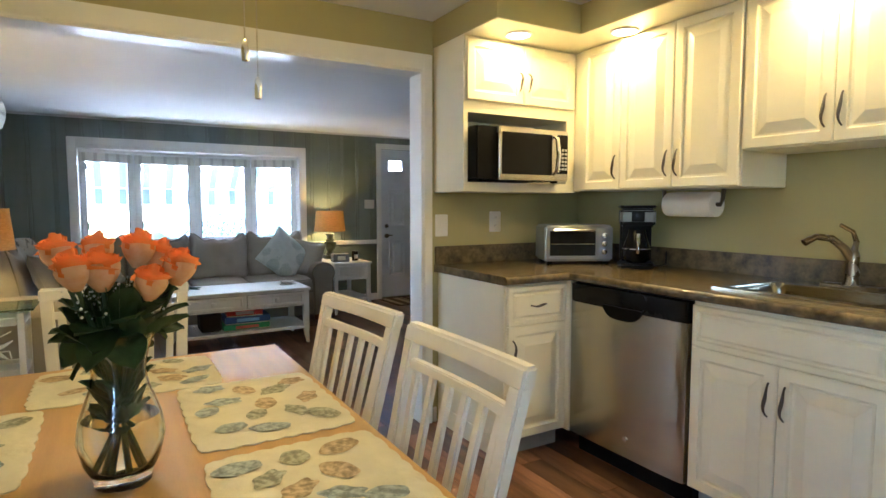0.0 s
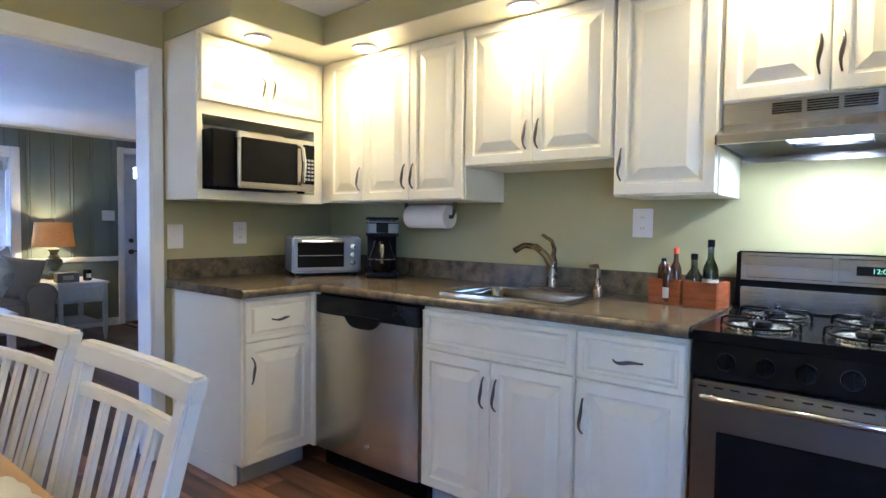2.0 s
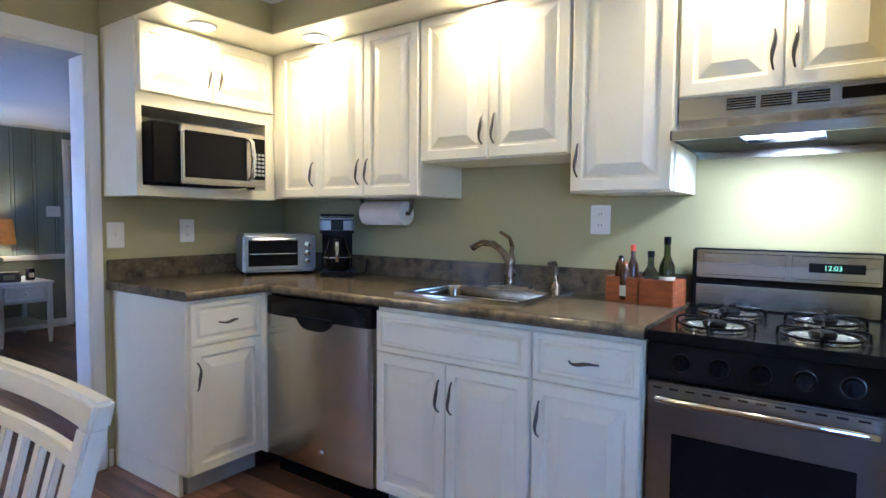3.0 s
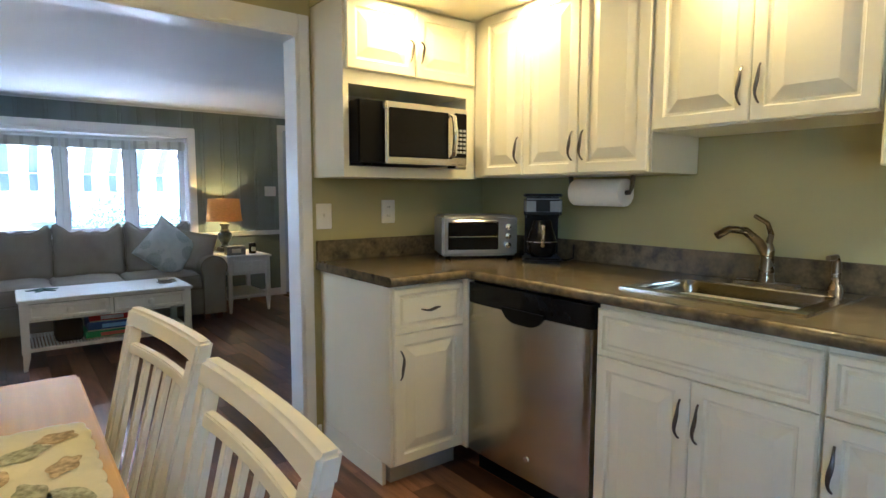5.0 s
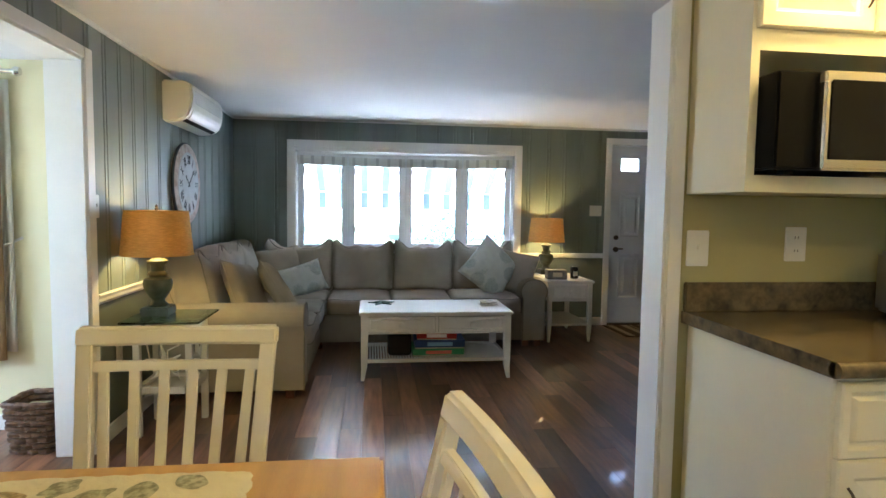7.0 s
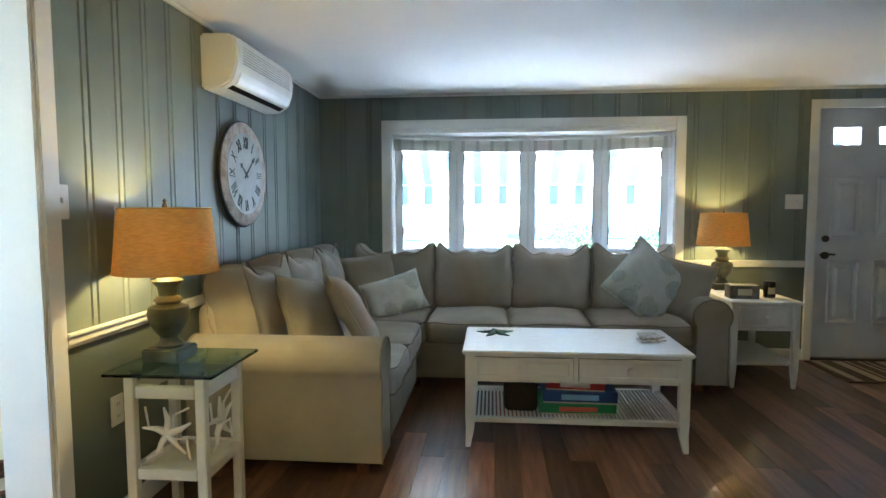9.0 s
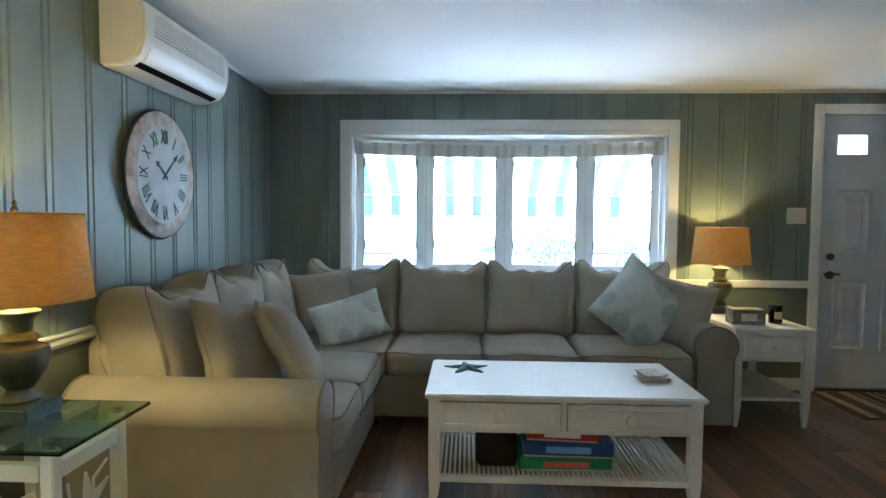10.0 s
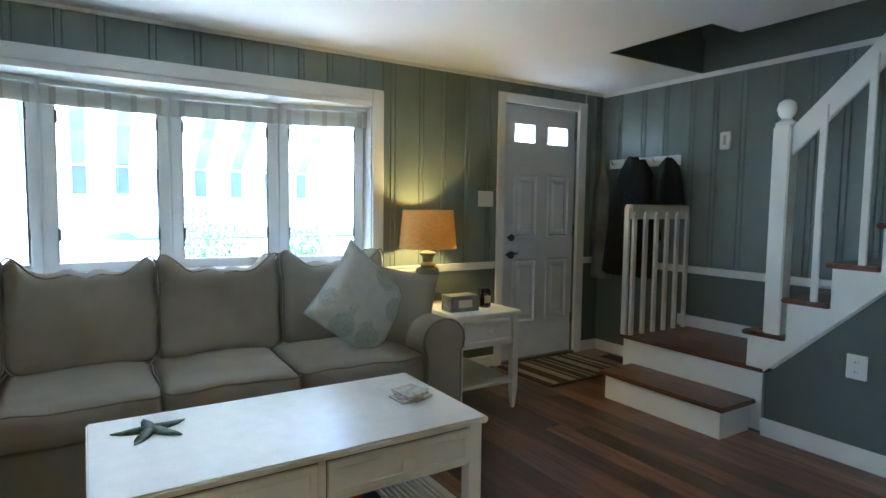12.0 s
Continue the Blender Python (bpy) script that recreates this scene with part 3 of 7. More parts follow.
for (xa, ya), (xb, yb) in zip(VX, VX[1:]):
    d = Vector((xb - xa, yb - ya, 0))
    L = d.length
    m = Matrix.Translation((xa, ya - 0.055, 0)) @ Matrix.Rotation(math.atan2(d.y, d.x), 4, "Z")
    bm = boxes((0.01, 0.0, -0.028, L - 0.01, 0.03, -0.001))
    o = part("head_rail", bm, TRIM, shade, bevel=0.003)
    o.matrix_local = m
    bm = bmesh.new()
    for k in range(3):
        soft_box(bm, L / 2, 0.008 - 0.006 * k, -0.075 - 0.012 * k, L - 0.02, 0.014, 0.075, 0.006, wave=0.003, seed=k)
    o = part("cloth_fold", bm, CLOTH, shade)
    o.matrix_local = m
    for k in range(5):
        xs = L * (k + 0.5) / 5
        o = part("stripe", boxes((xs - 0.016, -0.016, -0.135, xs + 0.016, -0.0125, -0.04)), STRIPE, shade)
        o.matrix_local = m

dr = thing("door_1", pose(0, NY, 0), "white six-panel front door with two small lites, closed", "door", kind="structure")
bm = boxes((3.662, 0.03, 0.006, 4.436, 0.072, 1.752), (3.662, 0.03, 1.892, 4.436, 0.072, 2.036), (3.662, 0.03, 1.752, 3.787, 0.072, 1.892), (3.994, 0.03, 1.752, 4.134, 0.072, 1.892), (4.348, 0.03, 1.752, 4.436, 0.072, 1.892))
DOORPAINT = material("cool_white_door_paint", (0.68, 0.71, 0.76), 0.4, var=0.03, bump=0.06, bump_scale=60)
part("slab", bm, DOORPAINT, dr)
for x0, x1 in ((3.787, 4.033), (4.140, 4.381)):
    for z0, z1 in ((0.995, 1.50), (0.30, 0.82)):
        bm = bmesh.new()
        nested(bm, x0, z0, x1 - x0, z1 - z0, ((0, 0.0), (0.003, 0.012), (0.016, 0.012), (0.026, 0.002), (0.048, 0.002), (0.07, 0.012)), y=0.0298)
        part("door_panel", bm, DOORPAINT, dr, angle=8)
for x0, x1 in ((3.787, 3.994), (4.134, 4.348)):
    pn = part("pane", boxes((x0, 0.045, 1.752, x1, 0.051, 1.892)), PANE, dr)
    pn.visible_shadow = False
    part("lite_frame", boxes((x0 - 0.012, 0.022, 1.74, x1 + 0.012, 0.0295, 1.753), (x0 - 0.012, 0.022, 1.891, x1 + 0.012, 0.0295, 1.904), (x0 - 0.012, 0.022, 1.753, x0 + 0.001, 0.0295, 1.891), (x1 - 0.001, 0.022, 1.753, x1 + 0.012, 0.0295, 1.891)), DOORPAINT, dr, bevel=0.002)
part("door_frame", boxes((3.59, -0.02, 0, 3.658, -0.001, 2.11), (4.44, -0.02, 0, 4.528, -0.001, 2.11), (3.658, -0.02, 2.041, 4.44, -0.001, 2.11), (3.645, 0, 0, 3.6585, 0.12, 2.04), (4.4395, 0, 0, 4.452, 0.12, 2.04), (3.645, 0, 2.0405, 4.452, 0.12, 2.052)), TRIM, dr, bevel=0.003)
bm = bmesh.new()
lathe(bm, [(0.001, 0.03), (0.027, 0.03), (0.027, 0.018), (0.012, 0.012), (0.012, -0.012), (0.001, -0.014)], 16)
o = part("deadbolt", bm, BRONZE, dr)
o.matrix_local = pose(3.73, 0.0, 1.0, 90)
bm = bmesh.new()
lathe(bm, [(0.001, 0.03), (0.030, 0.03), (0.030, 0.016), (0.011, 0.012), (0.011, -0.03), (0.001, -0.032)], 16)
tube(bm, [(0, 0, -0.025), (0.03, 0, -0.03), (0.075, 0.004, -0.03), (0.11, 0.002, -0.026)], [0.011, 0.010, 0.009, 0.007], 8)
o = part("lever_handle", bm, BRONZE, dr)
o.matrix_local = pose(3.73, 0.0, 0.865, 90)
for z in (0.25, 1.0, 1.8):
    part("hinge", boxes((4.430, 0.012, z, 4.450, 0.0295, z + 0.1)), BRONZE, dr)
part("threshold", boxes((3.65, -0.02, 0.001, 4.45, 0.12, 0.018)), BRONZE, dr, bevel=0.004)


def wall_plate(m, w, h, kind, label):
    t = thing("light_switch" if kind == "switch" else "wall_outlet", m, label, "light switch" if kind == "switch" else "outlet")
    part("plate", boxes((-w / 2, -0.007, -h / 2, w / 2, -0.0005, h / 2)), PLATE, t, bevel=0.003)
    n = 2 if w > 0.1 else 1
    for i in range(n):
        cx = (i - (n - 1) / 2) * 0.046
        if kind == "switch":
            part("toggle", boxes((cx - 0.005, -0.018, -0.004, cx + 0.005, -0.007, 0.014)), PLATE, t, bevel=0.002)
        else:
            for z in (-0.024, 0.024):
                part("socket", boxes((cx - 0.015, -0.009, z - 0.014, cx + 0.015, -0.007, z + 0.014)), PLATE, t, bevel=0.002)
                part("slot", boxes((cx - 0.007, -0.0096, z - 0.004, cx - 0.005, -0.0089, z + 0.005), (cx + 0.005, -0.0096, z - 0.004, cx + 0.007, -0.0089, z + 0.005)), BLACK, t)


wall_plate(pose(3.484, NY - 0.007, 1.298), 0.14, 0.118, "switch", "white double light switch on the grey paneling")
wall_plate(pose(2.145, MY0, 1.163), 0.085, 0.128, "switch", "white light switch on the olive wall")
wall_plate(pose(2.525, MY0, 1.18), 0.085, 0.125, "outlet", "white outlet over the counter")
wall_plate(pose(SX, 2.01, 1.26, 0, 0, -90), 0.09, 0.128, "outlet", "white outlet beside the sink")
wall_plate(pose(2.85, KS, 1.30, 0, 0, 180), 0.075, 0.12, "switch", "white light switch beside the stove hood")
wall_plate(pose(4.05, 6.095, 0.486, 0, 0, -90), 0.09, 0.12, "outlet", "white outlet low on the stair wall")
wall_plate(pose(WX0 + 0.007, 5.345, 1.28, 0, 0, 90), 0.08, 0.12, "switch", "white light switch beside the doorway")
wall_plate(pose(WX0, 5.60, 0.46, 0, 0, 90), 0.075, 0.12, "outlet", "white outlet low behind the side table")
wall_plate(pose(2.85, NY, 0.35), 0.075, 0.12, "outlet", "white outlet behind the end table")

# ---- kitchen ----
def pull(parent, x, z, vertical=True, length=0.115):
    h = length / 2
    pts = []
    for i in range(13):
        u = -1 + 2 * i / 12
        out = 0.021 + 0.022 * (1 - abs(u) ** 4)
        wig = 0.004 * math.sin(u * math.pi)
        pts.append((x + wig, -out, z + u * h) if vertical else (x + u * h, -out, z + wig))
    bm = bmesh.new()
    tube(bm, pts, [0.0052 - 0.0018 * math.cos(2 * math.pi * i / 12) for i in range(13)], 8)
    part("handle", bm, BRONZE, parent, "dark nickel bow handle")


def cabinet(name, m, w, h, d, fronts, label, open_front=None, bottom=0.0, toe=False):
    """A box with a face frame; fronts: kind, x, z, width, height, handle side."""
    c = thing(name, m, label, "cabinet")
    if open_front:
        ox0, oz0, ox1, oz1 = open_front
        part("bottom_shelf", boxes((0, 0.001, 0, w, d, oz0)), CAB, c)
        part("upper_body", boxes((0, 0.001, oz1, w, d, h)), CAB, c)
        part("side_panel", boxes((0, 0.001, oz0, ox0, d, oz1)), CAB, c)
        part("side_panel", boxes((ox1, 0.001, oz0, w, d, oz1)), CAB, c)
        part("back_panel", boxes((ox0, d - 0.02, oz0, ox1, d, oz1)), CAB, c)
    else:
        part("body", boxes((0, 0.001, bottom, w, d, h)), CAB, c, bevel=0.002)
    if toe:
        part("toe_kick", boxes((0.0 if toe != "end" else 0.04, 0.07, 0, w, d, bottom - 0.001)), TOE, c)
    for kind, x, z, fw, fh, side in fronts:
        bm = bmesh.new()
        nested(bm, x, z, fw, fh, RAISED if kind == "door" else FLATDRAWER)
        f = part("door" if kind == "door" else "drawer_front", bm, CAB, c, angle=8)
        if side == "c":
            pull(f, x + fw / 2, z + fh / 2, False, 0.10)
        elif side:
            hx = x + 0.028 if "l" in side else x + fw - 0.028
            hz = z + fh - 0.13 if "t" in side else z + 0.12
            pull(f, hx, hz, True, 0.10 if fh < 0.36 and "s" in side else 0.125)
    return c


BX = 2.533      # base fronts sit 2 cm proud of this face
cabinet("base_cabinet", pose(BX, 2.712, 0, 0, 0, -90), 0.709, 0.893, 0.67,
        [("drawer", 0.004, 0.710, 0.701, 0.167, ""), ("door", 0.004, 0.115, 0.349, 0.592, "rt"), ("door", 0.356, 0.115, 0.349, 0.592, "lt")], "cream painted sink base cabinet with two raised-panel doors", bottom=0.105, toe=True)
cabinet("base_cabinet", pose(BX, 2.001, 0, 0, 0, -90), 0.381, 0.893, 0.67,
        [("drawer", 0.006, 0.710, 0.368, 0.167, "c"), ("door", 0.006, 0.115, 0.368, 0.592, "lt")], "cream painted base cabinet with one drawer and one door", bottom=0.105, toe=True)
end_base = cabinet("base_cabinet", pose(2.12, 3.456, 0), 0.40, 0.893, 0.65,
        [("drawer", 0.012, 0.688, 0.372, 0.192, "c"), ("door", 0.012, 0.115, 0.372, 0.570, "lt")], "cream painted end base cabinet with one drawer and one door", bottom=0.105, toe="end")
part("side_panel", boxes((-0.001, 0.07, 0.0, 0.017, 0.65, 0.1045)), CAB, end_base)
solid("corner_filler", boxes((2.505, 3.412, 0.105, 2.545, 3.46, 0.893)), CAB, "cream painted corner filler strip", "cabinet", 0.002)
solid("corner_carcass", boxes((2.546, 3.415, 0.105, SX, MY0, 0.893)), CAB, "hidden corner cabinet under the counter", "cabinet")

UX = 2.865
UZ = 1.362
cabinet("wall_cabinet", pose(UX, 3.715, UZ, 0, 0, -90), 0.973, 0.80, 0.345,
        [("door", 0.004, 0.004, 0.290, 0.792, "rb"), ("door", 0.297, 0.004, 0.328, 0.792, "rb"), ("door", 0.628, 0.004, 0.337, 0.792, "lb")], "cream painted wall cabinet with three raised-panel doors")
cabinet("wall_cabinet", pose(UX, 2.738, 1.515, 0, 0, -90), 0.722, 0.647, 0.345,
        [("door", 0.004, 0.004, 0.3555, 0.639, "rb"), ("door", 0.3625, 0.004, 0.3555, 0.639, "lb")], "cream painted wall cabinet over the sink with two doors")
cabinet("wall_cabinet", pose(UX, 2.013, UZ, 0, 0, -90), 0.388, 0.80, 0.345,
        [("door", 0.006, 0.004, 0.374, 0.792, "lb")], "cream painted tall wall cabinet with one door")
cabinet("wall_cabinet", pose(UX, 1.622, 1.678, 0, 0, -90), 0.632, 0.484, 0.345,
        [("door", 0.004, 0.004, 0.3105, 0.476, "rb"), ("door", 0.3175, 0.004, 0.3105, 0.476, "lb")], "cream painted short wall cabinet over the range hood")
MWY = 3.792
cabinet("microwave_cabinet", pose(2.095, MWY, UZ - 0.008), 0.79, 0.808, 0.318,
        [("door", 0.012, 0.478, 0.368, 0.318, "rbs"), ("door", 0.386, 0.478, 0.368, 0.318, "lbs")], "cream painted wall cabinet with an open microwave niche", open_front=(0.028, 0.05, 0.715, 0.415))

solid("corner_filler", boxes((2.868, 3.716, UZ, 2.90, 3.79, 2.16)), CAB, "cream painted filler strip between the wall cabinets", "cabinet", 0.002)

# counter with a cut for the sink
CT, CB = 0.937, 0.895
SKX0, SKX1, SKY0, SKY1 = 2.66, 3.09, 2.12, 2.68
counter = thing("countertop", pose(0, 0, 0), "brown mottled laminate L-shaped countertop", "countertop")
for span in ((2.512, 1.618, CB, SKX0, 3.425, CT), (SKX0, 1.618, CB, SKX1, SKY0, CT), (SKX0, SKY1, CB, SKX1, 3.425, CT), (SKX1, 1.618, CB, SX, 3.425, CT), (2.097, 3.425, CB, SX, MY0, CT)):
    part("slab", boxes(span), LAMINATE, counter)
bm = bmesh.new()
for a, b in (((2.512, 1.618), (2.512, 3.415)), ((2.502, 3.425), (2.097, 3.425))):
    tube(bm, [(a[0], a[1], 0.916), (b[0], b[1], 0.916)], 0.0208, 12)
part("rolled_edge", bm, LAMINATE, counter)
part("backsplash", boxes((SX - 0.02, 1.62, CT, SX - 0.001, MY0 - 0.021, 1.042), (2.099, MY0 - 0.02, CT, SX - 0.001, MY0 - 0.001, 1.042)), LAMINATE, counter, bevel=0.004)

sink = thing("sink", pose(0, 0, CT), "stainless steel drop-in sink with one wide bowl", "sink")
bm = bmesh.new()


def bowl(bm, x0, y0, x1, y1, depth):
    rows = []
    for k, (ins, z) in enumerate(((0.0, 0.006), (0.008, 0.004), (0.014, -0.02), (0.022, -depth + 0.02), (0.045, -depth))):
        pts = []
        rad = 0.05
        for cx, cy, a0 in ((x1 - ins - rad, y1 - ins - rad, 0), (x0 + ins + rad, y1 - ins - rad, 90), (x0 + ins + rad, y0 + ins + rad, 180), (x1 - ins - rad, y0 + ins + rad, 270)):
            for i in range(5):
                a = radians(a0 + 22.5 * i)
                pts.append(bm.verts.new((cx + rad * math.cos(a), cy + rad * math.sin(a), z)))
        rows.append(pts)
    for a, b in zip(rows, rows[1:]):
        for i in range(20):
            bm.faces.new((a[i], a[(i + 1) % 20], b[(i + 1) % 20], b[i]))
    bm.faces.new(rows[-1])


bowl(bm, SKX0 + 0.01, 2.13, SKX1 - 0.07, 2.67, 0.19)
part("bowl", bm, SINKSTEEL, sink)
bm = bmesh.new()
lathe(bm, [(0.043, -0.1885), (0.04, -0.186), (0.022, -0.1878), (0.001, -0.188)], 20, 2.85, 2.40)
part("drain", bm, CHROME, sink)
part("rim", boxes((SKX0 - 0.03, SKY0 - 0.03, 0.0005, SKX0 + 0.022, SKY1 + 0.03, 0.007), (SKX1 - 0.08, SKY0 - 0.03, 0.0005, SKX1 + 0.03, SKY1 + 0.03, 0.007), (SKX0 + 0.022, SKY0 - 0.03, 0.0005, SKX1 - 0.08, 2.142, 0.007), (SKX0 + 0.022, 2.658, 0.0005, SKX1 - 0.08, SKY1 + 0.03, 0.007)), CHROME, sink, "polished steel rim", bevel=0.002)
fc = thing("faucet", pose(3.115, 2.405, CT + 0.007) @ Matrix.Diagonal((1, 1, 0.93, 1)), "brushed nickel single-lever kitchen faucet", "faucet")
part("deck_plate", boxes((-0.03, -0.11, 0, 0.03, 0.11, 0.008)), NICKEL, fc, bevel=0.003)
bm = bmesh.new()
lathe(bm, [(0.03, 0.008), (0.026, 0.03), (0.022, 0.10), (0.024, 0.14), (0.016, 0.165), (0.001, 0.17)], 16)
tube(bm, [(0, 0, 0.11), (-0.03, 0.02, 0.17), (-0.075, 0.05, 0.215), (-0.125, 0.085, 0.222), (-0.165, 0.11, 0.195)], [0.02, 0.018, 0.016, 0.015, 0.016], 10)
part("spout", bm, NICKEL, fc)
bm = bmesh.new()
tube(bm, [(0, 0, 0.15), (0.0, -0.01, 0.20), (-0.012, 0.0, 0.245), (-0.05, 0.03, 0.275)], [0.014, 0.011, 0.009, 0.008], 8)
part("lever", bm, NICKEL, fc)
sd = thing("soap_dispenser", pose(3.13, 2.185, CT + 0.007), "brushed nickel side sprayer beside the sink", "sprayer")
bm = bmesh.new()
lathe(bm, [(0.024, 0), (0.02, 0.02), (0.013, 0.03), (0.014, 0.10), (0.001, 0.11)], 14)
part("body", bm, NICKEL, sd)
bm = bmesh.new()
tube(bm, [(0, 0, 0.10), (-0.01, 0, 0.12), (-0.05, 0.01, 0.118)], [0.013, 0.012, 0.01], 8)
part("nozzle", bm, NICKEL, sd)

# dishwasher
dw = thing("dishwasher", pose(BX - 0.018, 3.405, 0, 0, 0, -90), "stainless steel dishwasher with a black control strip", "dishwasher")
part("body", boxes((0.003, 0.02, 0.10, 0.685, 0.6, 0.888)), BLACK, dw)
bm = bmesh.new()
soft = [(0.0, 0.02)] + [(0.3415 - 0.3415 * math.cos(math.pi * i / 24), -0.018 * math.sin(math.pi * i / 24) ** 0.45) for i in range(25)] + [(0.683, 0.02)]
prism(bm, soft, 0.115, 0.795, "z")
part("door", bm, STEEL, dw, "brushed steel door", angle=60)
bm = bmesh.new()
prism(bm, [(a, b * 0.95) for a, b in soft], 0.798, 0.885, "z")
part("control_strip", bm, ENAMEL, dw, "glossy black control strip", angle=60)
bm = bmesh.new()
pts = [(0.23 + 0.23 * i / 10, 0.795 - 0.045 * (1 - (2 * i / 10 - 1) ** 4)) for i in range(11)]
prism(bm, pts + [(0.46, 0.81), (0.23, 0.81)], -0.0235, -0.005, "y")
part("pocket_handle", bm, BLACK, dw, "black pocket handle")
part("toe_panel", boxes((0.003, 0.06, 0.0, 0.685, 0.5, 0.098)), BLACK, dw)
bm = bmesh.new()
lathe(bm, [(0.013, 0), (0.013, 0.004), (0.001, 0.005)], 14)
o = part("badge", bm, CHROME, dw)
o.matrix_local = pose(0.38, -0.018, 0.20, 90)
# stove
SY0, SY1 = 1.0, 1.612
st = thing("stove", pose(BX - 0.02, SY1, 0, 0, 0, -90), "stainless steel and black gas range", "stove")
SW = SY1 - SY0
part("body", boxes((0.0, 0.02, 0.02, SW, 0.66, 0.895)), ENAMEL, st, bevel=0.003)
bm = boxes((-0.006, -0.02, 0.897, SW + 0.006, 0.62, 0.93))
part("cooktop", bm, ENAMEL, st, "glossy black enamel cooktop", bevel=0.01)
bm = bmesh.new()
prism(bm, [(-0.012, 0.79), (0.02, 0.79), (0.02, 0.893), (0.0, 0.893)], 0.002, SW - 0.002, "x")
part("control_panel", bm, ENAMEL, st, bevel=0.003)
for i in range(5):
    bm = bmesh.new()
    lathe(bm, [(0.024, 0), (0.022, 0.012), (0.02, 0.024), (0.001, 0.026)], 16)
    box(bm, -0.004, -0.02, 0.022, 0.004, 0.02, 0.032)
    o = part("knob", bm, BLACK, st)
    o.matrix_local = pose(0.10 + (SW - 0.2) * i / 4, -0.008, 0.842, 84)
    bm = bmesh.new()
    tube(bm, [(0.027 * math.cos(2 * math.pi * k / 20), 0.027 * math.sin(2 * math.pi * k / 20), 0.001) for k in range(20)], 0.0009, 5, True)
    r = part("knob_ring", bm, BRONZE, st)
    r.matrix_local = pose(0.10 + (SW - 0.2) * i / 4, -0.008, 0.842, 84)
od = part("oven_door", boxes((0.012, -0.03, 0.20, SW - 0.012, 0.018, 0.782)), OVENSTEEL, st, "brushed steel oven door", bevel=0.006)
part("door_window", boxes((0.085, -0.034, 0.42, SW - 0.085, -0.0305, 0.635)), DARKGLASS, od, "dark oven glass", bevel=0.002)
bm = bmesh.new()
tube(bm, [(0.05, -0.03, 0.735), (0.052, -0.066, 0.742), (0.09, -0.078, 0.745), (SW / 2, -0.082, 0.745), (SW - 0.09, -0.078, 0.745), (SW - 0.052, -0.066, 0.742), (SW - 0.05, -0.03, 0.735)], 0.0105, 10)
part("door_handle", bm, CHROME, od, "polished steel bar handle")
for k in range(12):
    part("vent_slot", boxes((0.03 + 0.045 * k, -0.0335, 0.764, 0.055 + 0.045 * k, -0.0302, 0.768)), BLACK, od)
part("drawer_front", boxes((0.012, -0.028, 0.05, SW - 0.012, 0.018, 0.192)), OVENSTEEL, st, bevel=0.006)
bg = part("backguard", boxes((0.004, 0.595, 0.931, SW - 0.004, 0.65, 1.155)), BLACK, st, bevel=0.006)
part("upper_plate", boxes((0.022, 0.588, 1.045, SW - 0.022, 0.5945, 1.150)), STEELH, bg, "brushed steel panel", bevel=0.002)
part("lower_plate", boxes((0.022, 0.590, 0.935, SW - 0.022, 0.5945, 1.018)), STEELH, bg, "brushed steel panel", bevel=0.002)
part("clock_window", boxes((0.385, 0.586, 1.083, 0.545, 0.5878, 1.115)), BLACK, bg)
DIGIT = glow("green_display", (0.45, 0.9, 0.5), 0.018)
lettering("clock_digits", "12:03", 0.024, DIGIT, pose(0.455, 0.5855, 1.099, 90), bg, "green clock digits")
for bx0, bx1 in ((0.045, 0.315), (0.335, 0.585)):
    bm = bmesh.new()
    tube(bm, [(bx0, 0.587, 1.057), (bx1, 0.587, 1.057), (bx1, 0.587, 1.138), (bx0, 0.587, 1.138)], 0.0012, 4, True)
    part("panel_line", bm, BLACK, bg)
DRIP = material("shiny_drip_pan", (0.9, 0.9, 0.88), 0.26, 1.0, var=0.1, scale=30, bump=0.5, bump_scale=60)
for bx, by in ((0.165, 0.13), (0.44, 0.13), (0.165, 0.42), (0.44, 0.42)):
    bm = bmesh.new()
    lathe(bm, [(0.088, 0.932), (0.085, 0.939), (0.06, 0.934), (0.02, 0.933), (0.001, 0.933)], 20, bx, by)
    part("drip_pan", bm, DRIP, st, "shiny foil drip pan")
    bm = bmesh.new()
    lathe(bm, [(0.032, 0.936), (0.036, 0.948), (0.03, 0.956), (0.001, 0.957)], 16, bx, by)
    part("burner_cap", bm, BLACK, st)
    bm = bmesh.new()
    for k in range(4):
        a = math.pi / 2 * k
        tube(bm, [(bx + 0.022 * math.cos(a), by + 0.022 * math.sin(a), 0.962), (bx + 0.095 * math.cos(a), by + 0.095 * math.sin(a), 0.963), (bx + 0.108 * math.cos(a), by + 0.108 * math.sin(a), 0.956), (bx + 0.11 * math.cos(a), by + 0.11 * math.sin(a), 0.932)], 0.0042, 6)
    tube(bm, [(bx + 0.098 * math.cos(2 * math.pi * k / 24), by + 0.098 * math.sin(2 * math.pi * k / 24), 0.944) for k in range(24)], 0.004, 6, True)
    part("grate", bm, BLACK, st, "black wire pan grate")

# range hood
hood = thing("range_hood", pose(UX, 1.618, 1.50, 0, 0, -90), "stainless steel under-cabinet range hood with its light on", "range hood")
HW = 0.628
bm = bmesh.new()
prism(bm, [(0.34, 0.176), (-0.005, 0.176), (-0.005, 0.105), (-0.12, 0.055), (-0.12, 0.024), (-0.105, 0.024), (-0.105, 0.052), (0.0, 0.098), (0.33, 0.098), (0.33, 0.0), (0.34, 0.0)], 0.0, HW, "x")
part("shell", bm, STEELH, hood, "brushed steel shell")
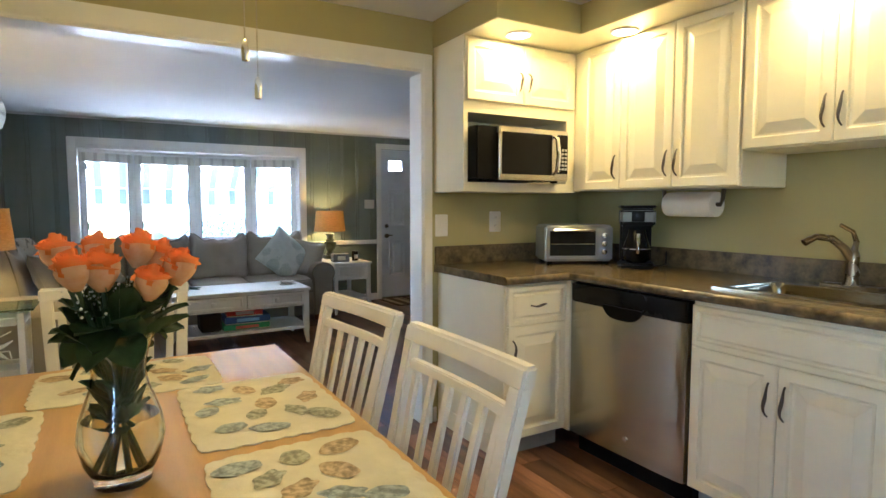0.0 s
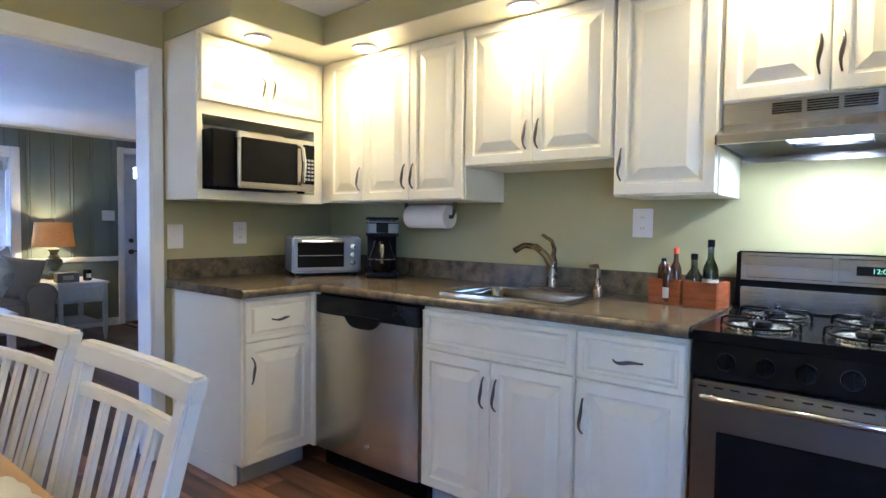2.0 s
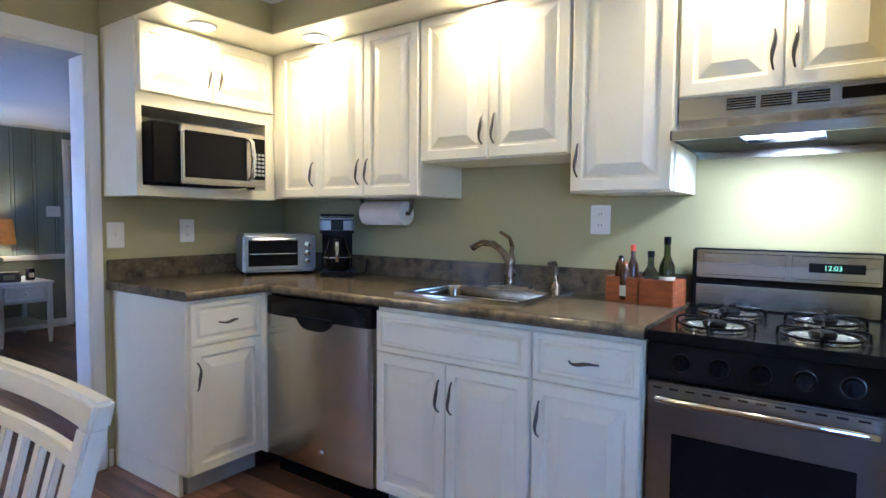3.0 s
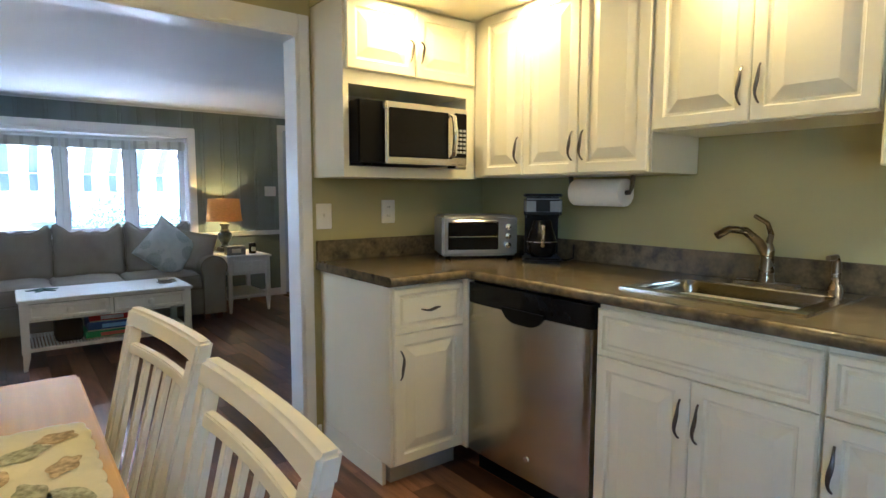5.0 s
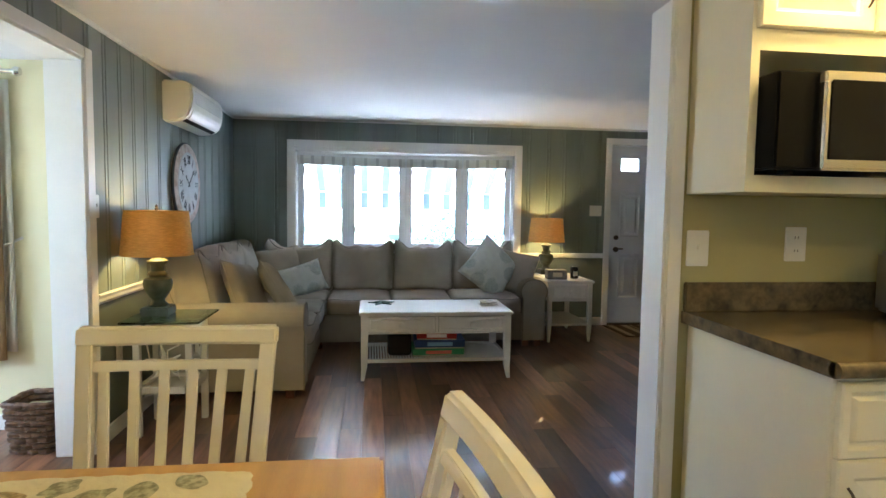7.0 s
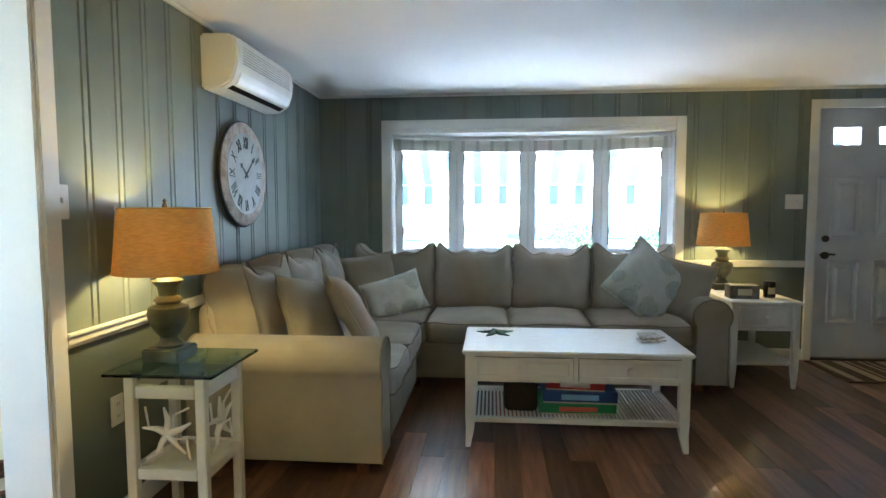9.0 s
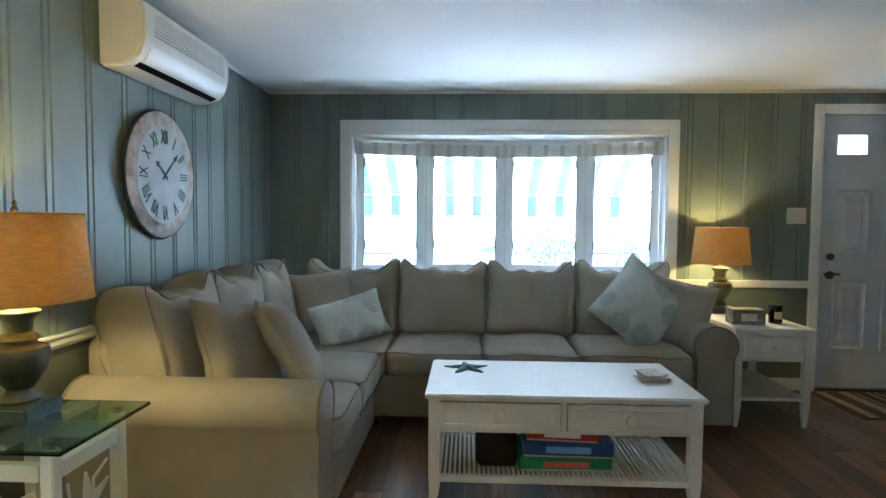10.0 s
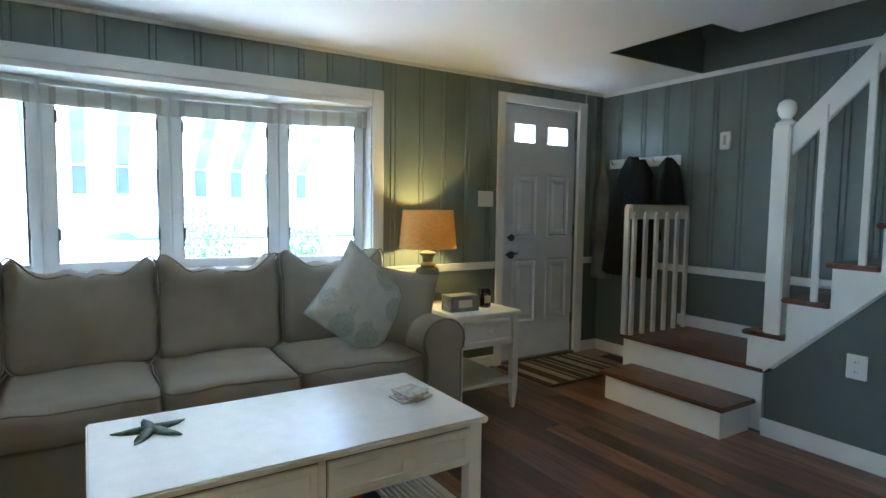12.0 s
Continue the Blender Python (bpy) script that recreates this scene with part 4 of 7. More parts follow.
for x in (0.0, HW - 0.006):
    bm = bmesh.new()
    prism(bm, [(0.34, 0.17), (0.0, 0.17), (0.0, 0.105), (-0.12, 0.055), (-0.12, 0.024), (0.34, 0.014)], x, x + 0.006, "x")
    part("side_panel", bm, STEELH, hood)
for x0, x1, y0 in ((0.008, 0.20, -0.103), (0.43, 0.62, -0.103), (0.201, 0.429, 0.13)):
    part("baffle", boxes((x0, y0, 0.028, x1, 0.328, 0.036)), BLACK, hood, "dark underside pan")
LENS = glow("hood_light_lens", (1.0, 0.98, 0.88), 0.35)
part("lens", boxes((0.205, -0.09, 0.026, 0.425, 0.0, 0.036)), LENS, hood, "lit lens", bevel=0.003)
for k in range(3):
    v = part("vent", boxes(*[(0.15 + 0.10 * k, -0.008, 0.128 + 0.008 * j, 0.235 + 0.10 * k, -0.0052, 0.132 + 0.008 * j) for j in range(5)]), BLACK, hood)
part("control_plate", boxes((0.465, -0.008, 0.13, 0.61, -0.0052, 0.165)), BLACK, hood)

# recessed lights
BULB = glow("warm_bulb_glow", (1.0, 0.8, 0.5), 1.2)
for lx, ly in ((2.34, 3.65), (2.765, 3.33), (2.755, 2.38), (2.755, 1.43)):
    rl = thing("recessed_light", pose(lx, ly, 2.161), "small round recessed downlight, switched on", "ceiling light", "soffit downlights")
    bm = bmesh.new()
    tube(bm, [(0.062 * math.cos(2 * math.pi * k / 24), 0.062 * math.sin(2 * math.pi * k / 24), -0.002) for k in range(24)], 0.009, 6, True)
    part("trim_ring", bm, TRIM, rl)
    bm = bmesh.new()
    lathe(bm, [(0.055, -0.0005), (0.001, -0.001)], 24)
    part("lens", bm, BULB, rl, "glowing lens")

# counter appliances
mw = thing("microwave", pose(2.13, MWY, UZ + 0.043), "black and stainless microwave in the cabinet niche", "microwave")
part("case", boxes((0.0, -0.075, 0.012, 0.60, 0.29, 0.29)), BLACK, mw, bevel=0.006)
part("front_frame", boxes((0.122, -0.105, 0.010, 0.60, -0.076, 0.288)), STEELH, mw, "brushed steel front", bevel=0.006)
part("door_glass", boxes((0.139, -0.109, 0.04, 0.478, -0.1055, 0.262)), DARKGLASS, mw, "dark door glass", bevel=0.002)
part("keypad", boxes((0.515, -0.109, 0.05, 0.592, -0.1055, 0.265)), BLACK, mw, bevel=0.002)
part("keys", boxes(*[(0.523 + 0.023 * i, -0.111, 0.07 + 0.021 * j, 0.539 + 0.023 * i, -0.1092, 0.082 + 0.021 * j) for i in range(3) for j in range(6)]), TOE, mw)
bm = bmesh.new()
tube(bm, [(0.492, -0.10, 0.045), (0.492, -0.135, 0.06), (0.492, -0.148, 0.15), (0.492, -0.135, 0.24), (0.492, -0.10, 0.258)], [0.008, 0.012, 0.013, 0.012, 0.008], 10)
part("door_handle", bm, CHROME, mw, "curved steel handle")
for x in (0.05, 0.54):
    for y in (-0.05, 0.25):
        part("foot", boxes((x, y, 0, x + 0.03, y + 0.03, 0.0115)), BLACK, mw)

to = thing("toaster_oven", pose(2.64, 3.775, CT, 0, 0, -28), "silver toaster oven with three knobs", "toaster oven")
TOP = material("silver_plastic", (0.33, 0.325, 0.32), 0.38, 0.8, var=0.04)
part("case", boxes((0, 0, 0.018, 0.40, 0.27, 0.228)), TOP, to, bevel=0.012, seg=3)
part("door_glass", boxes((0.03, -0.008, 0.05, 0.295, 0.0005, 0.205)), DARKGLASS, to, "dark glass door", bevel=0.003)
for z0, z1 in ((0.192, 0.212), (0.035, 0.052)):
    part("door_band", boxes((0.03, -0.010, z0, 0.295, -0.0005, z1)), TOP, to, bevel=0.003)
bm = bmesh.new()
tube(bm, [(0.045, -0.008, 0.198), (0.048, -0.032, 0.2), (0.277, -0.032, 0.2), (0.28, -0.008, 0.198)], 0.007, 8)
part("handle", bm, CHROME, to)
for z in (0.075, 0.122, 0.17):
    bm = bmesh.new()
    lathe(bm, [(0.018, 0), (0.016, 0.016), (0.001, 0.018)], 14)
    box(bm, -0.003, -0.015, 0.015, 0.003, 0.015, 0.022)
    o = part("knob", bm, CHROME, to)
    o.matrix_local = pose(0.345, -0.001, z, 90)
part("rack", boxes((0.035, -0.0095, 0.118, 0.29, -0.0083, 0.122)), CHROME, to)
for x in (0.02, 0.35):
    for y in (0.02, 0.22):
        part("foot", boxes((x, y, 0, x + 0.03, y + 0.025, 0.0175)), BLACK, to)

BANDSTEEL = material("dull_steel_band", (0.15, 0.145, 0.14), 0.45, 0.7, var=0.05)
cm = thing("coffee_maker", pose(2.865, 3.425, CT, 0, 0, -45) @ Matrix.Diagonal((1.12, 1.05, 1.0, 1)), "black and steel drip coffee maker", "coffee maker")
part("base", boxes((-0.0, 0.0, 0, 0.17, 0.22, 0.028)), BLACK, cm, bevel=0.01, seg=3)
part("tower", boxes((0.01, 0.14, 0.028, 0.16, 0.22, 0.25)), BLACK, cm, bevel=0.01, seg=3)
part("head", boxes((0.004, 0.004, 0.225, 0.166, 0.222, 0.325)), BLACK, cm, bevel=0.012, seg=3)
part("steel_band", boxes((0.003, 0.0, 0.242, 0.167, 0.10, 0.318)), BANDSTEEL, cm, "steel front band", bevel=0.012, seg=3)
part("lid", boxes((0.0, -0.002, 0.326, 0.17, 0.224, 0.342)), BLACK, cm, bevel=0.006)
part("display", boxes((0.055, -0.004, 0.255, 0.115, -0.0005, 0.31)), BLACK, cm, bevel=0.002)
bm = bmesh.new()
lathe(bm, [(0.045, 0.03), (0.062, 0.05), (0.065, 0.11), (0.05, 0.165), (0.045, 0.185), (0.04, 0.21), (0.001, 0.212)], 20, 0.085, 0.068)
part("carafe", bm, DARKGLASS, cm, "dark coffee carafe")
bm = bmesh.new()
tube(bm, [(0.085, 0.008, 0.19), (0.085, -0.035, 0.185), (0.085, -0.045, 0.15), (0.085, -0.03, 0.09), (0.085, 0.006, 0.08)], 0.009, 8)
part("carafe_handle", bm, CHROME, cm)
bm = bmesh.new()
tube(bm, [(0.085 + 0.066 * math.cos(2 * math.pi * k / 20), 0.068 + 0.066 * math.sin(2 * math.pi * k / 20), 0.105) for k in range(20)], 0.003, 5, True)
part("carafe_band", bm, CHROME, cm)
cd = bmesh.new()
tube(cd, [(3.02, 3.38, 0.96), (3.08, 3.34, 0.945), (3.13, 3.33, 0.955), (3.17, 3.36, 1.02)], 0.004, 6)
solid("power_cord", cd, BLACK, "black cord behind the coffee maker", "cord")

pt = thing("paper_towel_holder", pose(3.08, 3.14, UZ), "white paper towel roll under the wall cabinet", "paper towel")
bm = bmesh.new()
lathe(bm, [(0.022, -0.14), (0.062, -0.14), (0.063, -0.13), (0.063, 0.13), (0.062, 0.14), (0.022, 0.14)], 28)
o = part("roll", bm, PAPER, pt, "white paper towel roll")
o.matrix_local = pose(0, 0, -0.078, 90)
bm = bmesh.new()
tube(bm, [(0, 0.175, -0.001), (0, 0.17, -0.05), (0, 0.16, -0.078), (0, -0.16, -0.078), (0, -0.17, -0.05), (0, -0.175, -0.001)], 0.011, 8)
part("bracket", bm, BRONZE, pt)

CADDY = material("reddish_box_wood", (0.32, 0.08, 0.009), 0.5, var=0.25, scale=8, bump=0.2, stretch=(1, 1, 6))
def wooden_caddy(x, y, label):
    c = thing("wooden_caddy", pose(x, y, CT, 0, 0, -100), label, "wooden box", "spice caddies")
    part("box", boxes((0, 0, 0, 0.13, 0.012, 0.10), (0, 0.108, 0, 0.13, 0.12, 0.10), (0, 0.012, 0, 0.012, 0.108, 0.10), (0.118, 0.012, 0, 0.13, 0.108, 0.10), (0.012, 0.012, 0, 0.118, 0.108, 0.01)), CADDY, c, bevel=0.002)
    return c


wooden_caddy(2.985, 1.905, "small reddish wooden caddy holding spice jars")
wooden_caddy(2.955, 1.765, "small reddish wooden caddy holding oil bottles")
OILGLASS = glass("dark_olive_bottle_glass", (0.10, 0.13, 0.03))
AMBER = material("spice_brown", (0.05, 0.017, 0.005), 0.18, var=0.2)
LABEL = material("cream_paper_label", (0.65, 0.60, 0.45), 0.8, var=0.06)
REDCAP = material("red_orange_cap", (0.75, 0.10, 0.02), 0.4)


def bottle(x, y, h, r, glassmat, capmat, label, neck=0.35):
    b = thing("bottle", pose(x, y, CT + 0.0105), label, "bottle", "bottles in the caddies")
    bm = bmesh.new()
    lathe(bm, [(r * 0.9, 0), (r, 0.008), (r, h * (0.86 - neck)), (r * 0.9, h * (0.92 - neck)), (r * 0.42, h * (1.05 - neck)), (r * 0.38, h * 0.88)], 16)
    part("glass", bm, glassmat, b)
    bm = bmesh.new()
    lathe(bm, [(r * 0.45, h * 0.88), (r * 0.45, h * 0.99), (r * 0.3, h), (0.001, h)], 14)
    part("cap", bm, capmat, b)
    bm = bmesh.new()
    lathe(bm, [(r * 1.02, h * 0.1), (r * 1.02, h * 0.38)], 16)
    part("paper_label", bm, LABEL, b)


bottle(3.03, 1.86, 0.17, 0.022, AMBER, BLACK, "small brown spice jar with a black cap", 0.12)
bottle(3.04, 1.815, 0.215, 0.023, AMBER, REDCAP, "hot sauce bottle with a red cap", 0.3)
bottle(2.99, 1.83, 0.15, 0.022, AMBER, CADDY, "small spice jar with a brown cap", 0.12)
bottle(3.00, 1.735, 0.195, 0.03, OILGLASS, BLACK, "dark olive oil bottle")
bottle(3.04, 1.685, 0.25, 0.03, OILGLASS, BLACK, "tall dark oil bottle with a black cap")

# ---- dining ----
cl = thing("ceiling_light", pose(0.77, 2.62, KZ), "frosted glass ceiling light over the dining table", "ceiling light")
bm = bmesh.new()
lathe(bm, [(0.15, -0.002), (0.155, -0.012), (0.14, -0.022), (0.12, -0.024)], 32)
part("base_ring", bm, CHROME, cl)
bm = bmesh.new()
lathe(bm, [(0.135, -0.025), (0.125, -0.055), (0.09, -0.08), (0.04, -0.092), (0.001, -0.094)], 32)
part("dome", bm, glow("frosted_dome_glow", (1.0, 0.82, 0.5), 0.25), cl, "lit frosted dome")

tb = thing("dining_table", pose(0.47, 2.47, 0), "honey maple dining table with white legs", "table")
part("tabletop", boxes((-0.55, -0.975, 0.718, 0.55, 0.97, 0.745)), OAK, tb, "honey maple top", bevel=0.008, seg=3)
part("apron", boxes((-0.48, -0.90, 0.62, 0.48, -0.875, 0.717), (-0.48, 0.875, 0.62, 0.48, 0.90, 0.717), (-0.48, -0.875, 0.62, -0.455, 0.875, 0.717), (0.455, -0.875, 0.62, 0.48, 0.875, 0.717)), CREAMWOOD, tb)
for sx in (-1, 1):
    for sy in (-1, 1):
        bm = bmesh.new()
        lathe(bm, [(0.024, 0), (0.03, 0.05), (0.034, 0.5), (0.044, 0.6), (0.044, 0.717)], 12, sx * 0.44, sy * 0.86)
        part("leg", bm, CREAMWOOD, tb)


def dining_chair():
    """Slat-back chair facing -y: back at +y."""
    c = thing("dining_chair", pose(0, 0, 0), "cream painted wooden slat-back dining chair", "chair", "chairs round the table")
    part("seat", boxes((-0.22, -0.36, 0.43, 0.22, 0.05, 0.465)), CREAMWOOD, c, bevel=0.012, seg=3)
    for x in (-0.19, 0.19):
        part("front_leg", boxes((x - 0.02, -0.35, 0, x + 0.02, -0.31, 0.43)), CREAMWOOD, c, bevel=0.004)

    def lean(z):
        return 0.035 if z < 0.45 else 0.035 + (z - 0.45) * 0.24
    for s in (-1, 1):
        bm = bmesh.new()
        prev = None
        levels = [(0.0, 0.08), (0.25, 0.045), (0.45, 0.035), (0.70, lean(0.70)), (0.935, lean(0.935))]
        for z, y in levels:
            x = s * (0.198 + 0.03 * max(0, z - 0.45) / 0.5)
            ring = [bm.verts.new((x + dx, y + dy, z)) for dx, dy in ((-0.02, -0.0165), (0.02, -0.0165), (0.02, 0.0165), (-0.02, 0.0165))]
            if prev:
                for i in range(4):
                    bm.faces.new((prev[i], prev[(i + 1) % 4], ring[(i + 1) % 4], ring[i]))
            else:
                bm.faces.new(ring[::-1])
            prev = ring
        bm.faces.new(prev)
        part("post", bm, CREAMWOOD, c, bevel=0.005, seg=2)

    def bent(z0, z1, half, t, sag):
        bm = bmesh.new()
        rows = []
        n = 10
        for i in range(n + 1):
            u = -1 + 2 * i / n
            x = u * half
            off = sag * (1 - u * u)
            arch = -0.004 * (1 - u * u)
            rows.append([bm.verts.new(p) for p in ((x, lean(z0) + off - t, z0), (x, lean(z0) + off + t, z0), (x, lean(z1) + off + t, z1 + arch), (x, lean(z1) + off - t, z1 + arch))])
        for a, b in zip(rows, rows[1:]):
            for k in range(4):
                bm.faces.new((a[k], a[(k + 1) % 4], b[(k + 1) % 4], b[k]))
        bm.faces.new(rows[0][::-1]), bm.faces.new(rows[-1])
        return bm
    part("top_rail", bent(0.926, 0.974, 0.2505, 0.0175, 0.016), CREAMWOOD, c, bevel=0.007, seg=3)
    part("middle_rail", bent(0.862, 0.888, 0.222, 0.010, 0.016), CREAMWOOD, c, bevel=0.003)
    part("lower_rail", bent(0.52, 0.55, 0.20, 0.010, 0.012), CREAMWOOD, c, bevel=0.003)
    for k in range(6):
        u = -1 + 2 * (k + 0.5) / 6
        bm = bmesh.new()
        xs0, xs1 = u * 0.19, u * 0.218
        o0, o1 = 0.012 * (1 - u * u), 0.016 * (1 - u * u)
        a = [bm.verts.new((xs0 + dx, lean(0.545) + o0 + dy, 0.545)) for dx, dy in ((-0.013, -0.007), (0.013, -0.007), (0.013, 0.007), (-0.013, 0.007))]
        b = [bm.verts.new((xs1 + dx, lean(0.865) + o1 + dy, 0.865)) for dx, dy in ((-0.013, -0.007), (0.013, -0.007), (0.013, 0.007), (-0.013, 0.007))]
        for i in range(4):
            bm.faces.new((a[i], a[(i + 1) % 4], b[(i + 1) % 4], b[i]))
        bm.faces.new(a[::-1]), bm.faces.new(b)
        part("slat", bm, CREAMWOOD, c, bevel=0.003)
    part("side_stretcher", boxes((-0.20, -0.31, 0.2, -0.18, 0.04, 0.225)), CREAMWOOD, c, bevel=0.003)
    part("side_stretcher", boxes((0.18, -0.31, 0.2, 0.20, 0.04, 0.225)), CREAMWOOD, c, bevel=0.003)
    return c


first = dining_chair()
first.matrix_world = pose(1.002, 2.915, 0, 0, 0, -84.5)
copy_thing(first, pose(1.003, 2.315, 0, 0, 0, -90))
copy_thing(first, pose(0.495, 3.60, 0, 0, 0, 0))

MOTIFS = [material("shell_print_" + n, c, 0.9, var=0.2, scale=75, spec=0.1, sharp=0.11) for n, c in (("blue", (0.40, 0.45, 0.45)), ("sage", (0.44, 0.44, 0.32)), ("tan", (0.56, 0.44, 0.27)))]


def placemat(x, y, rz, seed):
    rnd = random.Random(seed)
    p = thing("placemat", pose(x, y, 0.745, 0, 0, rz), "quilted cream placemat with printed seashells and a scalloped edge", "placemat", "placemats on the table")
    bm = bmesh.new()
    w, d = 0.243, 0.182
    edge = []
    n = 112
    for i in range(n):
        a = 2 * math.pi * i / n
        c, s = math.cos(a), math.sin(a)
        k = (abs(c) ** 11 + abs(s) ** 11) ** (-1 / 11)
        sc = 1 + 0.03 * abs(math.sin(a * 14))
        edge.append((w * c * k * sc, d * s * k * sc))
    rows = []
    for f, z in ((1.0, 0.001), (1.0, 0.004), (0.97, 0.006), (0.6, 0.0065), (0.25, 0.0065)):
        rows.append([bm.verts.new((ex * f, ey * f, z + (0.0012 * noise.noise(Vector((ex * f * 30, ey * f * 30, seed))) if f < 1 else 0))) for ex, ey in edge])
    for a, b in zip(rows, rows[1:]):
        for i in range(n):
            bm.faces.new((a[i], a[(i + 1) % n], b[(i + 1) % n], b[i]))
    bm.faces.new(rows[-1]), bm.faces.new(rows[0][::-1])
    part("cloth", bm, MAT, p)
    spots = []
    for _ in range(400):
        q = (rnd.uniform(-0.19, 0.19), rnd.uniform(-0.135, 0.135))
        if all(abs(q[0] - o[0]) + abs(q[1] - o[1]) > 0.105 for o in spots):
            spots.append(q)
    for k, (mx, my) in enumerate(spots):
        bm = bmesh.new()
        ra, rb, ph = rnd.uniform(0.036, 0.050), rnd.uniform(0.024, 0.034), rnd.uniform(0, math.pi)
        ring = []
        m = 28
        for i in range(m):
            a = 2 * math.pi * i / m
            rr = 1 + 0.14 * math.cos(5 * a) * (1 if k % 2 else 0.3) + 0.10 * math.cos(a)
            px, py = ra * rr * math.cos(a), rb * rr * math.sin(a)
            ring.append(bm.verts.new((mx + px * math.cos(ph) - py * math.sin(ph), my + px * math.sin(ph) + py * math.cos(ph), 0.0088)))
        bm.faces.new(ring)
        part("shell_print", bm, MOTIFS[k % 3], p)
    return p


placemat(0.81, 2.765, 90, 1)
placemat(0.81, 2.225, 90, 2)
placemat(0.515, 3.20, 0, 3)
placemat(0.135, 2.765, 90, 4)
placemat(0.135, 2.225, 90, 5)

vs = thing("vase", pose(0.487, 2.465, 0.745) @ Matrix.Diagonal((0.92, 0.92, 1, 1)), "clear glass vase with a waist, half full of water", "vase")
bm = bmesh.new()
outer = [(0.045, 0.0), (0.054, 0.005), (0.056, 0.02), (0.072, 0.05), (0.083, 0.095), (0.077, 0.135), (0.056, 0.19), (0.05, 0.22), (0.057, 0.26), (0.072, 0.295)]
inner = [(r - 0.004, z) for r, z in outer[::-1][:-1]]
inner = inner[:-2] + [(0.05, 0.030), (0.001, 0.026)]
lathe(bm, [(0.001, 0.0)] + outer + inner, 32)
part("glass", bm, CLEAR, vs)
bm = bmesh.new()
lathe(bm, [(0.001, 0.0275), (0.048, 0.0315), (0.0665, 0.052), (0.0775, 0.095), (0.072, 0.134), (0.001, 0.135)], 32)
part("water", bm, WATER, vs)

bq = thing("rose_bouquet", pose(0.487, 2.465, 0.745), "bouquet of orange and blush roses with dark leaves", "flowers")
rnd = random.Random(5)


def rose(m, outer_mat, inner_mat, s, turn):
    """A rosebud of overlapping cupped petals; the outer ones roll back at the rim."""
    for name, layers, mat in (("rose", range(0, 3), inner_mat), ("outer_petal", range(3, 6), outer_mat)):
        bm, rim = bmesh.new(), bmesh.new()
        for layer in layers:
            n = 3 if layer < 3 else 4
            for k in range(n):
                a0 = 2 * math.pi * (k / n + layer * 0.21) + turn
                span = 2 * math.pi / n * 0.72
                rmax = 0.009 + 0.0046 * layer
                tall = 0.074 - 0.0022 * layer - 0.004 * ((k * 7 + layer * 3) % 3)
                rows = []
                for i in range(8):
                    v = i / 7
                    cup = 0.32 + 0.68 * math.sin(min(1, v * 1.7) * math.pi / 2) - 0.16 * max(0, v - 0.55)
                    row = []
                    for j in range(7):
                        u = -1 + 2 * j / 6
                        a = a0 + u * span * (0.75 + 0.25 * v)
                        roll = (0.0010 + 0.0013 * layer) * max(0, v - 0.72) * 3.4 * (1 + 0.4 * u)
                        r = rmax * cup * (1 + 0.05 * u) + roll
                        z = tall * (v ** 0.9) - 0.007 * u * u * v - roll * 1.1
                        row.append(bm.verts.new((r * math.cos(a), r * math.sin(a), z)))
                    rows.append(row)
                for i, (a, b) in enumerate(zip(rows, rows[1:])):
                    for j in range(6):
                        quad = (a[j], a[j + 1], b[j + 1], b[j])
                        if layer > 2 and (i > 4 or (i > 3 and j in (0, 5))):
                            rim.faces.new([rim.verts.new(q.co) for q in quad])
                        else:
                            bm.faces.new(quad)
        bm.transform(m @ Matrix.Diagonal((s * 0.95, s * 0.95, s * 1.1, 1)))
        flower = part(name, bm, mat, bq, angle=85)
        if len(rim.faces):
            bmesh.ops.remove_doubles(rim, verts=rim.verts[:], dist=0.00005)
            rim.transform(m @ Matrix.Diagonal((s * 0.95, s * 0.95, s * 1.1, 1)))
            part("petal_rim", rim, inner_mat, flower, "deep orange petal rim", angle=85)
        else:
            rim.free()


HEADS = [(-0.085, 0.0, 0.43), (-0.06, -0.05, 0.40), (-0.02, -0.04, 0.395), (-0.025, 0.05, 0.43), (0.04, 0.0, 0.43), (0.075, 0.03, 0.405), (0.055, -0.06, 0.375), (0.105, -0.02, 0.395)]
for k, (hx, hy, hz) in enumerate(HEADS):
    tip = Vector((hx, hy, hz))
    foot = Vector((-hx * 0.35, -hy * 0.35, 0.03))
    neckp = Vector((hx * 0.28, hy * 0.28, 0.22))
    bm = bmesh.new()
    pts = [foot.lerp(neckp, i / 4) for i in range(5)] + [neckp.lerp(tip, (i / 4) ** 0.9) for i in range(1, 5)]
    tube(bm, pts, 0.0042, 6)
    part("stem", bm, STEM, bq)
    d = (tip - neckp).normalized()
    d = (d + Vector((0, 0, 0.9))).normalized()
    rose(Matrix.Translation(tip - d * 0.016) @ d.to_track_quat("Z", "Y").to_matrix().to_4x4(), BLUSH, PETAL, 0.90 + 0.07 * (k % 3), 0.7 * k)


def leaf_mesh(bm, m, length, width):
    rows = []
    for i in range(7):
        v = i / 6
        wv = width * math.sin(math.pi * min(1, v * 0.97 + 0.03)) ** 0.7 * (1 - 0.25 * v)
        rows.append([bm.verts.new(m @ Vector((u * wv, v * length, 0.10 * length * (u * u) - 0.25 * length * v * v))) for u in (-1, -0.5, 0, 0.5, 1)])
    for a, b in zip(rows, rows[1:]):
        for j in range(4):
            bm.faces.new((a[j], a[j + 1], b[j + 1], b[j]))


